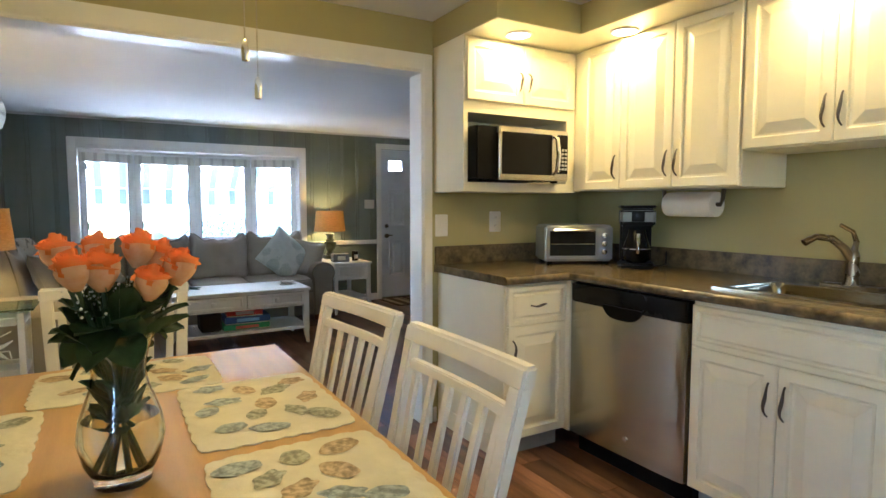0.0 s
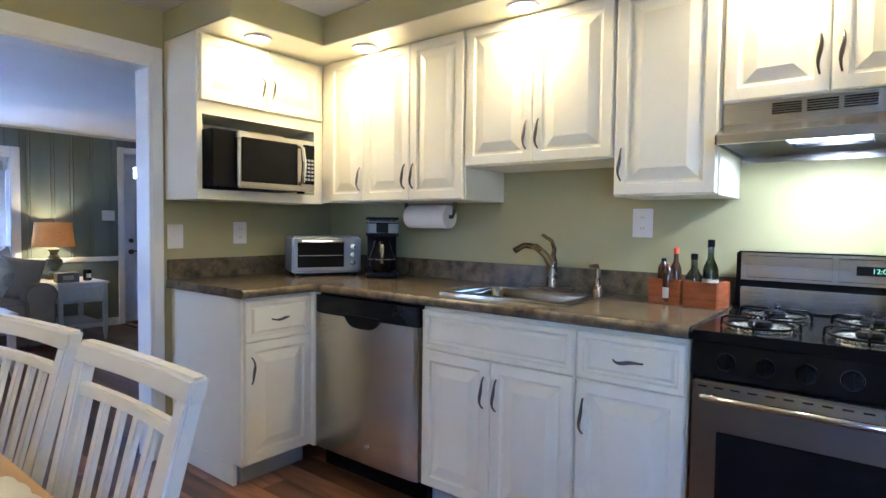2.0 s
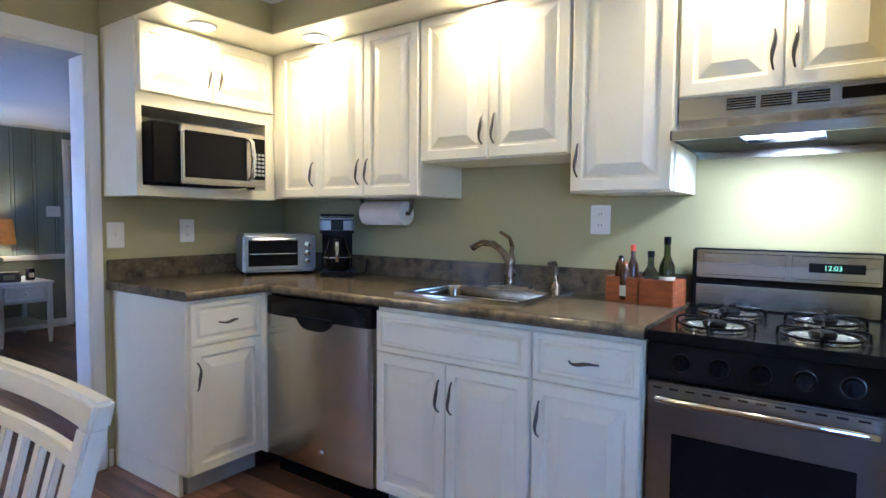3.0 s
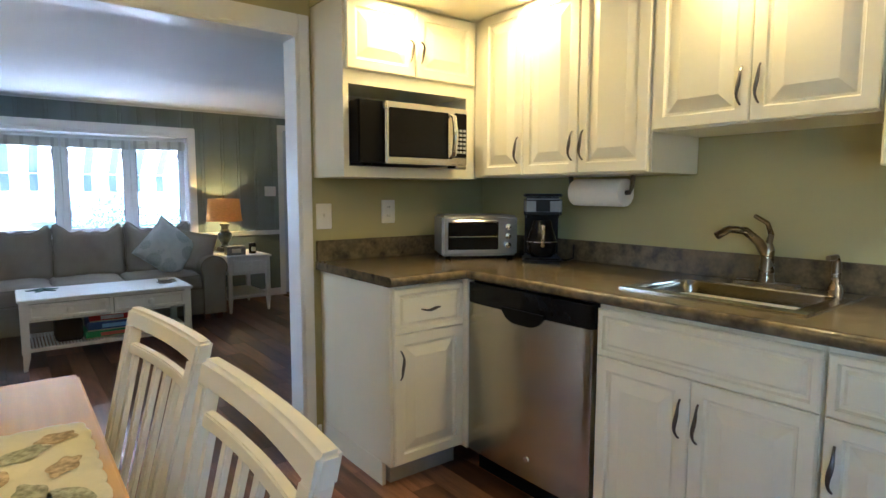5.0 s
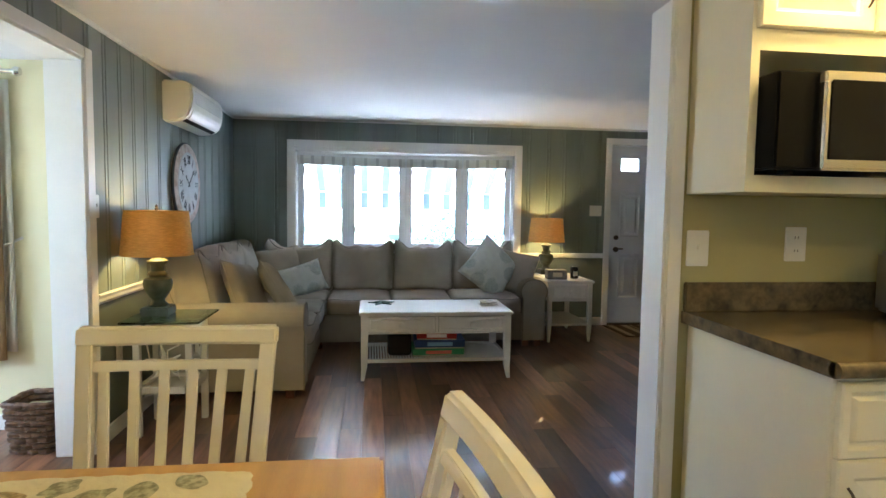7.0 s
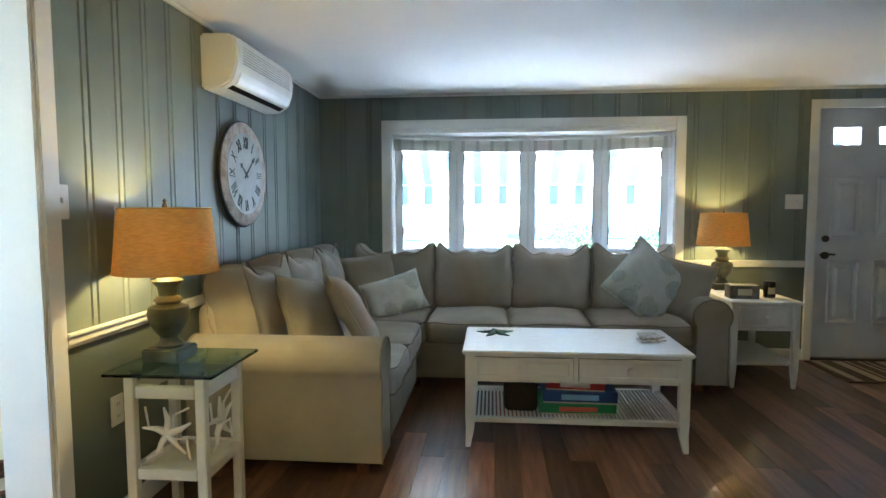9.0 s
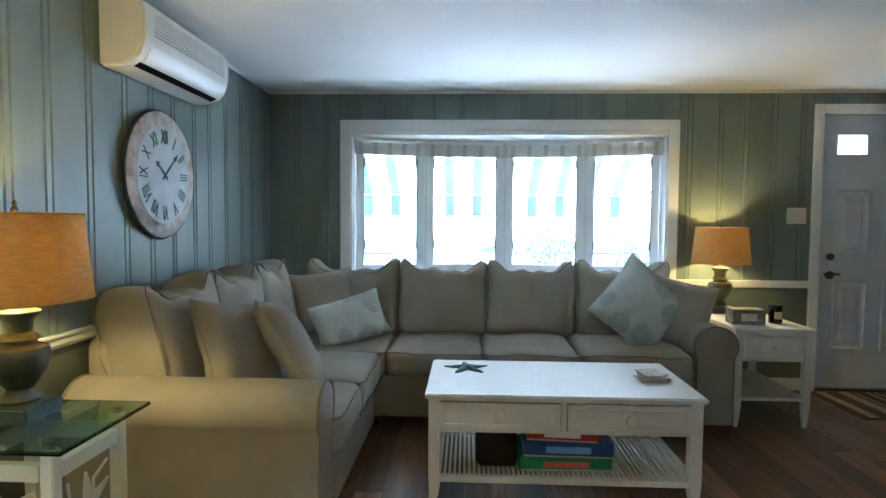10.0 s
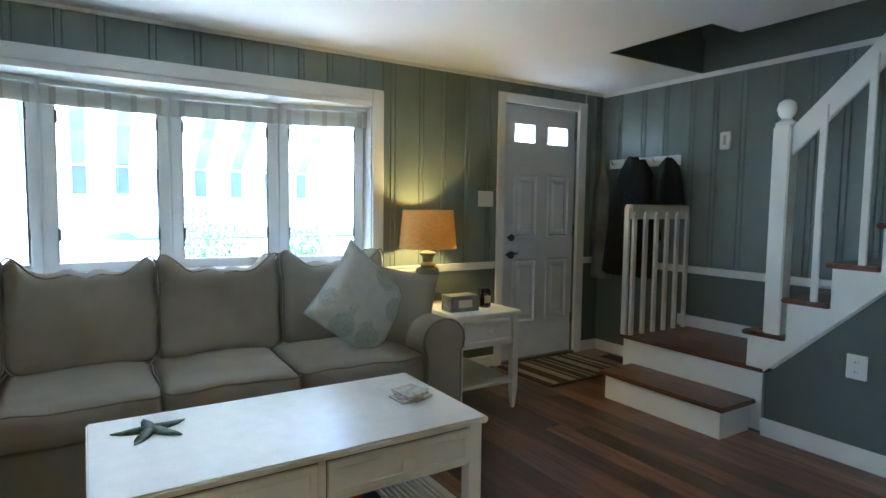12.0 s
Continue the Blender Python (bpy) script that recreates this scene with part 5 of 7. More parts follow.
for k in range(84):
    a = 2 * math.pi * k / 84 * 7.2
    low = k >= 50
    z = rnd.uniform(0.10, 0.2) if low else rnd.uniform(0.27, 0.335)
    r = 0.02 if low else rnd.uniform(0.02, 0.055)
    bm = bmesh.new()
    leaf_mesh(bm, Matrix.Translation((r * math.cos(a), r * math.sin(a), z)) @ pose(0, 0, 0, rnd.choice((-35, 10, 35, 60, 75)) + rnd.uniform(-12, 12) if not low else rnd.uniform(60, 85), rnd.uniform(-30, 30), math.degrees(a) - 90), rnd.uniform(0.05, 0.075) if low else rnd.uniform(0.065, 0.09), 0.019 if low else rnd.uniform(0.030, 0.041))
    part("leaf", bm, LEAF, bq)
BREATH = material("small_white_blossom", (0.7, 0.72, 0.68), 0.8, var=0.1)
bm = bmesh.new()
for _ in range(170):
    a, r = rnd.uniform(0, 2 * math.pi), rnd.uniform(0.02, 0.085)
    p = Vector((r * math.cos(a), r * math.sin(a), rnd.uniform(0.33, 0.40)))
    bmesh.ops.create_icosphere(bm, subdivisions=1, radius=rnd.uniform(0.0018, 0.0034), matrix=Matrix.Translation(p))
tagged(part("filler_blossom", bm, BREATH, bq, "tiny white filler blossoms"), kind="stuff")
bm = bmesh.new()
for _ in range(70):
    a, r = rnd.uniform(0, 2 * math.pi), rnd.uniform(0.02, 0.085)
    tube(bm, [(0.3 * r * math.cos(a), 0.3 * r * math.sin(a), 0.25), (0.7 * r * math.cos(a), 0.7 * r * math.sin(a), 0.32), (r * math.cos(a), r * math.sin(a), rnd.uniform(0.34, 0.40))], 0.0009, 3)
tagged(part("filler_stem", bm, STEM, bq), kind="stuff")

for (px, py, pz), lab in (((0.765, 2.62, 1.635), "beaded metal pull chain with a small weight"), ((0.79, 2.61, 1.55), "longer beaded metal pull chain with a small weight")):
    pc = thing("pull_chain", pose(px, py, pz), lab, "pull chain", "ceiling pull chains")
    bm = bmesh.new()
    lathe(bm, [(0.001, -0.028), (0.008, -0.026), (0.009, 0.0), (0.006, 0.018), (0.002, 0.022)], 12)
    part("weight", bm, CHROME, pc)
    bm = bmesh.new()
    z = 0.022
    while pz + z < KZ:
        bmesh.ops.create_icosphere(bm, subdivisions=1, radius=0.0024, matrix=Matrix.Translation((0, 0, z)))
        z += 0.0062
    tube(bm, [(0, 0, 0.02), (0, 0, KZ - pz)], 0.0007, 4)
    tagged(part("bead", bm, CHROME, pc, "metal bead chain"), kind="stuff")


# ---- living room ----
sofa = thing("sectional_sofa", pose(0, 0, 0), "taupe linen L-shaped sectional sofa with rolled arms", "sofa")
part("base", boxes((0.50, 7.43, 0.06, 2.42, 8.28, 0.31), (-0.40, 7.34, 0.06, 0.50, 8.28, 0.31)), FABRIC, sofa, bevel=0.01)
part("return_base", boxes((-0.40, 6.28, 0.06, 0.535, 7.339, 0.31)), FABRIC, sofa, bevel=0.01)
bm = bmesh.new()
soft_box(bm, 1.01, 8.20, 0.44, 2.84, 0.20, 0.76, 0.07)
part("back_frame", bm, FABRIC, sofa)
bm = bmesh.new()
soft_box(bm, -0.365, 7.2, 0.42, 0.12, 2.0, 0.72, 0.055)
part("return_back_frame", bm, FABRIC, sofa)


def piped(name, cx, cy, cz, w, d, h, r, crown, seed, m=None, vertical=False):
    bm = bmesh.new()
    soft_box(bm, cx, cy, cz, w, d, h, r, crown, seed, 0.02 if vertical else 0.012, m, 0.095 if vertical else 0.0)
    c = part(name, bm, FABRIC, sofa)
    for s in (-1, 1):
        rim = []
        for ux, uy in ((-1, -1), (1, -1), (1, 1), (-1, 1)):
            for i in range(7):
                a = math.atan2(uy, ux) + radians(-45 + 15 * i)
                rr = r * 0.9
                if vertical:
                    rim.append(Vector((ux * (w / 2 - rr) + rr * math.cos(a), s * (d / 2 - 0.3 * r), uy * (h / 2 - rr) + rr * math.sin(a))))
                else:
                    rim.append(Vector((ux * (w / 2 - rr) + rr * math.cos(a), uy * (d / 2 - rr) + rr * math.sin(a), s * (h / 2 - 0.3 * r))))
        pts = []
        for p, q in zip(rim, rim[1:] + rim[:1]):
            n = max(1, round((q - p).length / 0.035))
            for i in range(n):
                v = p.lerp(q, i / n)
                v.z += ear(2 * v.x / w, 2 * v.z / h, 0.095) if vertical else 0
                v += (0.02 if vertical else 0.012) * noise.noise_vector(v * 7 + Vector((seed, seed * 2, 0)))
                pts.append((m @ v if m is not None else v) + Vector((cx, cy, cz)))
        bm = bmesh.new()
        tube(bm, pts, 0.0042, 5, True)
        part("piping", bm, PIPING, c)
    return c


for k, (x0, x1) in enumerate(((0.592, 1.168), (1.172, 1.742), (1.746, 2.40))):
    piped("seat_cushion", (x0 + x1) / 2, 7.71, 0.395, x1 - x0, 0.68, 0.165, 0.05, 0.022, k)
piped("seat_cushion", 0.18, 7.70, 0.395, 0.815, 0.70, 0.165, 0.05, 0.018, 7)
for k, (y0, y1) in enumerate(((6.25, 6.735), (6.74, 7.335))):
    piped("seat_cushion", 0.20, (y0 + y1) / 2, 0.395, 0.76, y1 - y0, 0.165, 0.05, 0.022, 10 + k)
for k, (x0, x1) in enumerate(((-0.06, 0.598), (0.602, 1.208), (1.212, 1.818), (1.822, 2.44))):
    piped("back_cushion", (x0 + x1) / 2, 8.03 - 0.01 * (k % 2), 0.69 + 0.006 * (k % 2), x1 - x0, 0.20, 0.49, 0.065, 0.03, 20 + k, Matrix.Rotation(radians(-9), 3, "X"), True)
for k, (y0, y1) in enumerate(((6.20, 6.80), (6.80, 7.36), (7.36, 7.88))):
    piped("back_cushion", -0.225, (y0 + y1) / 2, 0.69, y1 - y0, 0.28, 0.52, 0.08, 0.045, 30 + k, Matrix.Rotation(radians(90), 3, "Z") @ Matrix.Rotation(radians(-12), 3, "X"), True)


def rolled_arm(along, a, b, c, half, name):
    """An upholstered arm with a rolled top; it runs from a to b along an axis, centred at c."""
    bm = bmesh.new()
    prof = [(-half + 0.02, 0.06)]
    for i in range(17):
        t = radians(215 - 250 * i / 16)
        prof.append((half * math.cos(t) * 1.02, 0.525 + 0.115 * math.sin(t)))
    prof.append((half - 0.02, 0.06))
    if along == "x":
        prism(bm, [(c + p, z) for p, z in prof], a, b, "x")
    else:
        prism(bm, [(c + p, z) for p, z in prof], a, b, "y")
    arm = part(name, bm, FABRIC, sofa, bevel=0.006)
    for e in (a, b):
        bm = bmesh.new()
        pts = [((e, c + p, z) if along == "x" else (c + p, e, z)) for p, z in prof]
        tube(bm, pts, 0.005, 5)
        part("piping", bm, PIPING, arm)


rolled_arm("y", 7.40, 8.27, 2.52, 0.125, "arm")
rolled_arm("x", -0.40, 0.545, 6.16, 0.125, "arm")
for fx, fy in ((0.45, 6.10), (-0.33, 6.12), (2.45, 7.46), (2.57, 7.46), (2.5, 8.2), (-0.33, 8.2), (0.52, 7.46)):
    part("foot", boxes((fx - 0.03, fy - 0.03, 0.0, fx + 0.03, fy + 0.03, 0.06)), TREAD, sofa, bevel=0.004)


def throw_pillow(m, w, h, t, mat, label, seed):
    p = thing("throw_pillow", m, label, "pillow", "throw pillows on the sofa")
    bm = bmesh.new()
    n = 14
    grid = {}
    for side in (-1, 1):
        for i in range(n + 1):
            for j in range(n + 1):
                u, v = -1 + 2 * i / n, -1 + 2 * j / n
                edge = i in (0, n) or j in (0, n)
                if edge and side == 1:
                    grid[side, i, j] = grid[-1, i, j]
                    continue
                pinch = 1 - 0.07 * (1 - v * v) * abs(u) ** 2 - 0.0
                pinch2 = 1 - 0.07 * (1 - u * u) * abs(v) ** 2
                th = t / 2 * ((1 - u ** 4) * (1 - v ** 4)) ** 0.55
                q = Vector((u * w / 2 * pinch, side * th, v * h / 2 * pinch2))
                q += 0.012 * noise.noise_vector(q * 9 + Vector((seed, 0, 0))) * (0.3 if edge else 1)
                grid[side, i, j] = bm.verts.new(q)
    for side in (-1, 1):
        for i in range(n):
            for j in range(n):
                f = [grid[side, i, j], grid[side, i + 1, j], grid[side, i + 1, j + 1], grid[side, i, j + 1]]
                bm.faces.new(f if side < 0 else f[::-1])
    ring = [grid[-1, i, 0].co.copy() for i in range(n)] + [grid[-1, n, j].co.copy() for j in range(n)] + [grid[-1, n - i, n].co.copy() for i in range(n)] + [grid[-1, 0, n - j].co.copy() for j in range(n)]
    cover = part("cover", bm, mat, p, angle=80)
    bm = bmesh.new()
    tube(bm, ring, 0.004, 5, True)
    part("piping", bm, mat, p)
    return p


throw_pillow(pose(2.15, 7.65, 0.72, -14, 41, 2), 0.49, 0.48, 0.16, PRINTED, "pale seashell print throw pillow standing on its corner", 3)
throw_pillow(pose(2.385, 7.70, 0.68, -22, 12, -22), 0.44, 0.43, 0.14, FABRIC, "taupe throw pillow in the sofa corner", 4)
throw_pillow(pose(0.34, 7.60, 0.615, -22, -14, 28), 0.46, 0.30, 0.13, PRINTED, "pale seashell print lumbar pillow", 5)
throw_pillow(pose(0.12, 7.86, 0.69, -20, -6, 30), 0.44, 0.43, 0.14, FABRIC, "taupe square throw pillow", 6)
throw_pillow(pose(0.08, 6.48, 0.68, -25, 10, 76), 0.45, 0.45, 0.15, FABRIC, "taupe throw pillow leaning by the arm", 7)
throw_pillow(pose(0.285, 6.59, 0.675, -31, 8, 101), 0.48, 0.48, 0.14, FABRIC, "taupe throw pillow leaning in front of another", 8)

# coffee table
ct = thing("coffee_table", pose(0.90, 6.405, 0), "white painted coffee table with two drawers and a slatted shelf", "coffee table")
part("top", boxes((0, 0, 0.497, 1.17, 0.602, 0.52)), WHITEWOOD, ct, bevel=0.006, seg=3)
part("apron", boxes((0.03, 0.035, 0.35, 1.14, 0.05, 0.496), (0.03, 0.552, 0.35, 1.14, 0.567, 0.496), (0.03, 0.051, 0.35, 0.045, 0.551, 0.496), (1.125, 0.051, 0.35, 1.14, 0.551, 0.496)), WHITEWOOD, ct)
for x0, y0 in ((0.015, 0.02), (1.105, 0.02), (0.015, 0.532), (1.105, 0.532)):
    bm = bmesh.new()
    prev = None
    cx, cy = x0 + 0.025, y0 + 0.025
    sx, sy = (1 if x0 < 0.5 else -1), (1 if y0 < 0.3 else -1)
    for z, hw, dx in ((0.0, 0.013, -0.012), (0.10, 0.022, 0), (0.15, 0.025, 0), (0.496, 0.025, 0)):
        ring = [bm.verts.new((cx + sx * dx + a * hw, cy + sy * dx + b * hw, z)) for a, b in ((-1, -1), (1, -1), (1, 1), (-1, 1))]
        if prev:
            for i in range(4):
                bm.faces.new((prev[i], prev[(i + 1) % 4], ring[(i + 1) % 4], ring[i]))
        else:
            bm.faces.new(ring[::-1])
        prev = ring
    bm.faces.new(prev)
    part("leg", bm, WHITEWOOD, ct, bevel=0.002)
for x0 in (0.06, 0.60):
    bm = bmesh.new()
    nested(bm, x0, 0.365, 0.51, 0.115, ((0, 0), (0, 0.010), (0.003, 0.013), (0.022, 0.013), (0.026, 0.009)), y=0.0345)
    d = part("drawer_front", bm, WHITEWOOD, ct, angle=8)
    # Dark sheet paints the shade in the reveal round the drawer front.
    part("gap_shade", boxes((x0 - 0.0025, 0.0325, 0.3625, x0 + 0.5125, 0.0349, 0.4825)), DARKBACK, d)
    bm = bmesh.new()
    lathe(bm, [(0.009, 0), (0.011, 0.014), (0.023, 0.024), (0.021, 0.034), (0.001, 0.038)], 16)
    k = part("knob", bm, WHITEWOOD, d)
    k.matrix_local = pose(x0 + 0.255, 0.0215, 0.425, 90)
part("shelf_frame", boxes((0.04, 0.025, 0.135, 1.13, 0.06, 0.16), (0.04, 0.542, 0.135, 1.13, 0.577, 0.16), (0.015, 0.07, 0.135, 0.05, 0.532, 0.16), (1.12, 0.07, 0.135, 1.155, 0.532, 0.16)), WHITEWOOD, ct, bevel=0.002)
slat = None
for k in range(50):
    x = 0.056 + k * 0.0214
    if slat is None:
        slat = part("shelf_slat", boxes((0, 0.0605, 0.14, 0.011, 0.5415, 0.156)), WHITEWOOD, ct)
        slat.location.x = x
    else:
        s = new("shelf_slat", slat.data)
        s.parent = ct
        s.location.x = x

GAME = [material("game_box_" + n, c, 0.45, var=0.15, scale=14) for n, c in (("green", (0.05, 0.30, 0.13)), ("blue", (0.03, 0.08, 0.30)), ("red", (0.50, 0.03, 0.03)))]
z = 0.161
for k, (w, d, h, mt, lab, bar) in enumerate(((0.40, 0.27, 0.055, GAME[0], "green board game box on the shelf", (0.75, 0.15, 0.12)), (0.39, 0.27, 0.065, GAME[1], "dark blue board game box on the shelf", (0.25, 0.5, 0.8)), (0.31, 0.24, 0.06, GAME[2], "red board game box on top of the stack", (0.85, 0.8, 0.8)))):
    g = thing("game_box", pose(1.31 + 0.015 * k, 6.50 + 0.02 * k, z, 0, 0, 2 - 3 * k), lab, "game box", "stacked board games")
    part("lid", boxes((0, 0, 0.008, w, d, h)), mt, g, bevel=0.002)
    part("tray", boxes((0.003, 0.003, 0, w - 0.003, d - 0.003, 0.0075)), LABEL, g)
    part("title_bar", boxes((w * 0.25, -0.0015, h * 0.3, w * 0.75, -0.0002, h * 0.75)), material("title_bar_paint", bar, 0.5), g)
    z += h + 0.0005
bs = thing("dark_basket", pose(1.13, 6.52, 0.161), "dark brown woven basket on the shelf", "basket")
bm = bmesh.new()
soft_box(bm, 0.08, 0.12, 0.085, 0.18, 0.24, 0.17, 0.03)
part("body", bm, material("dark_weave", (0.02, 0.014, 0.01), 0.8, bump=0.6, bump_scale=70), bs)

STAR = material("verdigris_starfish", (0.11, 0.19, 0.165), 0.6, var=0.3, scale=40, bump=0.6, bump_scale=90)


def starfish(m, r, mat, label, name="starfish"):
    bm = bmesh.new()
    outer = []
    for i in range(40):
        a = 2 * math.pi * i / 40
        f = abs(((i / 8) % 1) - 0.5) * 2
        rr = r * (0.27 + 0.73 * f ** 1.5)
        outer.append((rr * math.cos(a), rr * math.sin(a), f))
    top = [bm.verts.new((x * 0.72, y * 0.72, 0.016 - 0.008 * f)) for x, y, f in outer]
    mid = [bm.verts.new((x, y, 0.005)) for x, y, f in outer]
    low = [bm.verts.new((x * 0.98, y * 0.98, 0.0)) for x, y, f in outer]
    c = bm.verts.new((0, 0, 0.022))
    n = 40
    for i in range(n):
        j = (i + 1) % n
        bm.faces.new((top[i], top[j], c))
        bm.faces.new((mid[i], mid[j], top[j], top[i]))
        bm.faces.new((low[i], low[j], mid[j], mid[i]))
    bm.faces.new(low[::-1])
    return solid(name, bm, mat, label, "starfish", m=m, angle=70)


starfish(pose(1.075, 6.84, 0.52, 0, 0, 25), 0.115, STAR, "verdigris green starfish ornament on the coffee table")
cs = thing("coaster_stack", pose(1.925, 6.70, 0.52), "loose stack of square pale coasters", "coasters")
COASTER = material("pale_stone_coaster", (0.66, 0.62, 0.56), 0.7, var=0.18, scale=40, bump=0.2, bump_scale=120)
for k, (dx, dy, dz, tip, turn) in enumerate(((-0.012, 0.004, 0.0, 0, 4), (0.012, -0.006, 0.0064, 0, 24), (-0.006, 0.010, 0.0128, 0, -14), (0.010, 0.008, 0.0192, 0, 40), (-0.004, -0.004, 0.0275, 4, 12))):
    o = part("coaster", boxes((-0.05, -0.05, 0.0, 0.05, 0.05, 0.006)), COASTER, cs, bevel=0.001)
    o.matrix_local = pose(dx, dy, dz, tip, 0, turn)

# end table by the door
et = thing("end_table", pose(2.685, 7.53, 0), "white painted end table with one drawer and a lower shelf", "end table")
part("top", boxes((0, 0, 0.588, 0.482, 0.72, 0.61)), WHITEWOOD, et, bevel=0.006, seg=3)
part("apron", boxes((0.03, 0.03, 0.405, 0.452, 0.045, 0.587), (0.03, 0.675, 0.405, 0.452, 0.69, 0.587), (0.03, 0.046, 0.405, 0.045, 0.674, 0.587), (0.437, 0.046, 0.405, 0.452, 0.674, 0.587)), WHITEWOOD, et)
for x0, y0 in ((0.015, 0.015), (0.424, 0.015), (0.015, 0.662), (0.424, 0.662)):
    bm = bmesh.new()
    prev = None
    for zz, hw in ((0, 0.011), (0.14, 0.021), (0.587, 0.021)):
        ring = [bm.verts.new((x0 + 0.021 + a * hw, y0 + 0.021 + b * hw, zz)) for a, b in ((-1, -1), (1, -1), (1, 1), (-1, 1))]
        if prev:
            for i in range(4):
                bm.faces.new((prev[i], prev[(i + 1) % 4], ring[(i + 1) % 4], ring[i]))
        else:
            bm.faces.new(ring[::-1])
        prev = ring
    bm.faces.new(prev)
    part("leg", bm, WHITEWOOD, et, bevel=0.002)
bm = bmesh.new()
nested(bm, 0.065, 0.425, 0.352, 0.145, ((0, 0), (0, 0.010), (0.003, 0.013), (0.02, 0.013), (0.024, 0.009)), y=0.0295)
d = part("drawer_front", bm, WHITEWOOD, et, angle=8)
bm = bmesh.new()
lathe(bm, [(0.007, 0), (0.008, 0.012), (0.016, 0.02), (0.014, 0.028), (0.001, 0.03)], 16)
k = part("knob", bm, WHITEWOOD, d)
k.matrix_local = pose(0.241, 0.0165, 0.497, 90)
part("shelf", boxes((0.02, 0.02, 0.165, 0.462, 0.70, 0.183)), WHITEWOOD, et, bevel=0.003)


def table_lamp(x, y, z, label, rs=1.0, watts=0.42):
    t = thing("table_lamp", pose(x, y, z), label, "lamp", "matching table lamps")
    part("foot_block", boxes((-0.075, -0.075, 0, 0.075, 0.075, 0.05)), URN, t, bevel=0.006, seg=3)
    bm = bmesh.new()
    lathe(bm, [(0.05, 0.05), (0.055, 0.06), (0.038, 0.075), (0.034, 0.09), (0.05, 0.11), (0.074, 0.15), (0.08, 0.185), (0.074, 0.21), (0.045, 0.222), (0.045, 0.228), (0.056, 0.235), (0.05, 0.245), (0.035, 0.255), (0.04, 0.29), (0.055, 0.305), (0.058, 0.315), (0.03, 0.328), (0.016, 0.335), (0.014, 0.37)], 28)
    part("urn", bm, URN, t, "grey-green urn body")
    bm = bmesh.new()
    z0, z1 = 0.350, 0.600
    lathe(bm, [(0.215 * rs, z0), (0.188 * rs, z1), (0.188 * rs - 0.0015, z1), (0.215 * rs - 0.0015, z0)], 40)
    for f in [f for f in bm.faces if len(f.verts) > 4]:
        bm.faces.remove(f)
    part("shade", bm, SHADE, t, "orange-tan linen drum shade, lit")
    for r, zz in ((0.2155 * rs, z0), (0.1885 * rs, z1)):
        bm = bmesh.new()
        tube(bm, [(r * math.cos(2 * math.pi * i / 40), r * math.sin(2 * math.pi * i / 40), zz) for i in range(40)], 0.003, 5, True)
        part("shade_binding", bm, SHADE, t)
    bm = bmesh.new()
    tube(bm, [(0.0, 0, 0.365), (0.05, 0, 0.40), (0.06, 0, 0.48), (0.03, 0, 0.585), (0, 0, 0.60), (-0.03, 0, 0.585), (-0.06, 0, 0.48), (-0.05, 0, 0.40), (0.0, 0, 0.365)], 0.0022, 5)
    for k in range(3):
        a = 2 * math.pi * k / 3
        tube(bm, [(0, 0, 0.597), (0.186 * rs * math.cos(a), 0.186 * rs * math.sin(a), 0.595)], 0.0018, 5)
    part("harp", bm, BRONZE, t)
    bm = bmesh.new()
    lathe(bm, [(0.006, 0.598), (0.011, 0.61), (0.005, 0.622), (0.008, 0.63), (0.001, 0.638)], 12)
    part("finial", bm, BRONZE, t)
    bm = bmesh.new()
    lathe(bm, [(0.012, 0.375), (0.014, 0.40), (0.028, 0.435), (0.026, 0.462), (0.001, 0.475)], 16)
    o = part("bulb", bm, glow("lamp_bulb_glow", (1.0, 0.75, 0.4), 1.0), t, "lit bulb")
    o.visible_shadow = False
    lamp("lamp_bulb", "POINT", pose(x, y, z + 0.465), watts, (1.0, 0.66, 0.20), 0.03)
    return t


table_lamp(2.86, 8.155, 0.61, "lit urn lamp with an orange linen shade on the end table", 0.9, 0.62)
table_lamp(-0.232, 5.655, 0.658, "lit urn lamp with an orange linen shade on the glass table", 0.9, 0.62)

tbx = thing("tissue_box", pose(2.73, 7.66, 0.61, 0, 0, -3), "grey tissue box cover on the end table", "tissue box")
TISS = material("grey_crate_wood", (0.22, 0.22, 0.21), 0.6, var=0.25, scale=20)
part("box", boxes((0, 0, 0, 0.195, 0.12, 0.095)), TISS, tbx, bevel=0.003)
part("label_panel", boxes((0.05, -0.0015, 0.025, 0.145, -0.0003, 0.07)), LABEL, tbx)
cj = thing("jar_candle", pose(3.03, 7.74, 0.61), "dark amber jar candle with a label", "candle")
bm = bmesh.new()
lathe(bm, [(0.035, 0), (0.04, 0.004), (0.04, 0.105), (0.034, 0.115), (0.034, 0.118), (0.001, 0.119)], 20)
part("jar", bm, material("dark_amber_jar", (0.02, 0.01, 0.006), 0.15, var=0.2), cj)
bm = bmesh.new()
for i in range(8):
    a0, a1 = radians(-125 + 9 * i), radians(-125 + 9 * (i + 1))
    bm.faces.new([bm.verts.new((0.0406 * math.cos(a), 0.0406 * math.sin(a), zz)) for a, zz in ((a0, 0.03), (a1, 0.03), (a1, 0.075), (a0, 0.075))])
part("label_band", bm, LABEL, cj)

# glass side table
gt = thing("side_table", pose(-0.36, 5.42, 0), "white wooden side table with starfish sides and a glass top", "side table")
part("glass_top", boxes((0, 0, 0.646, 0.42, 0.41, 0.658)), GREENGLASS, gt, "green-edged glass top", bevel=0.003)
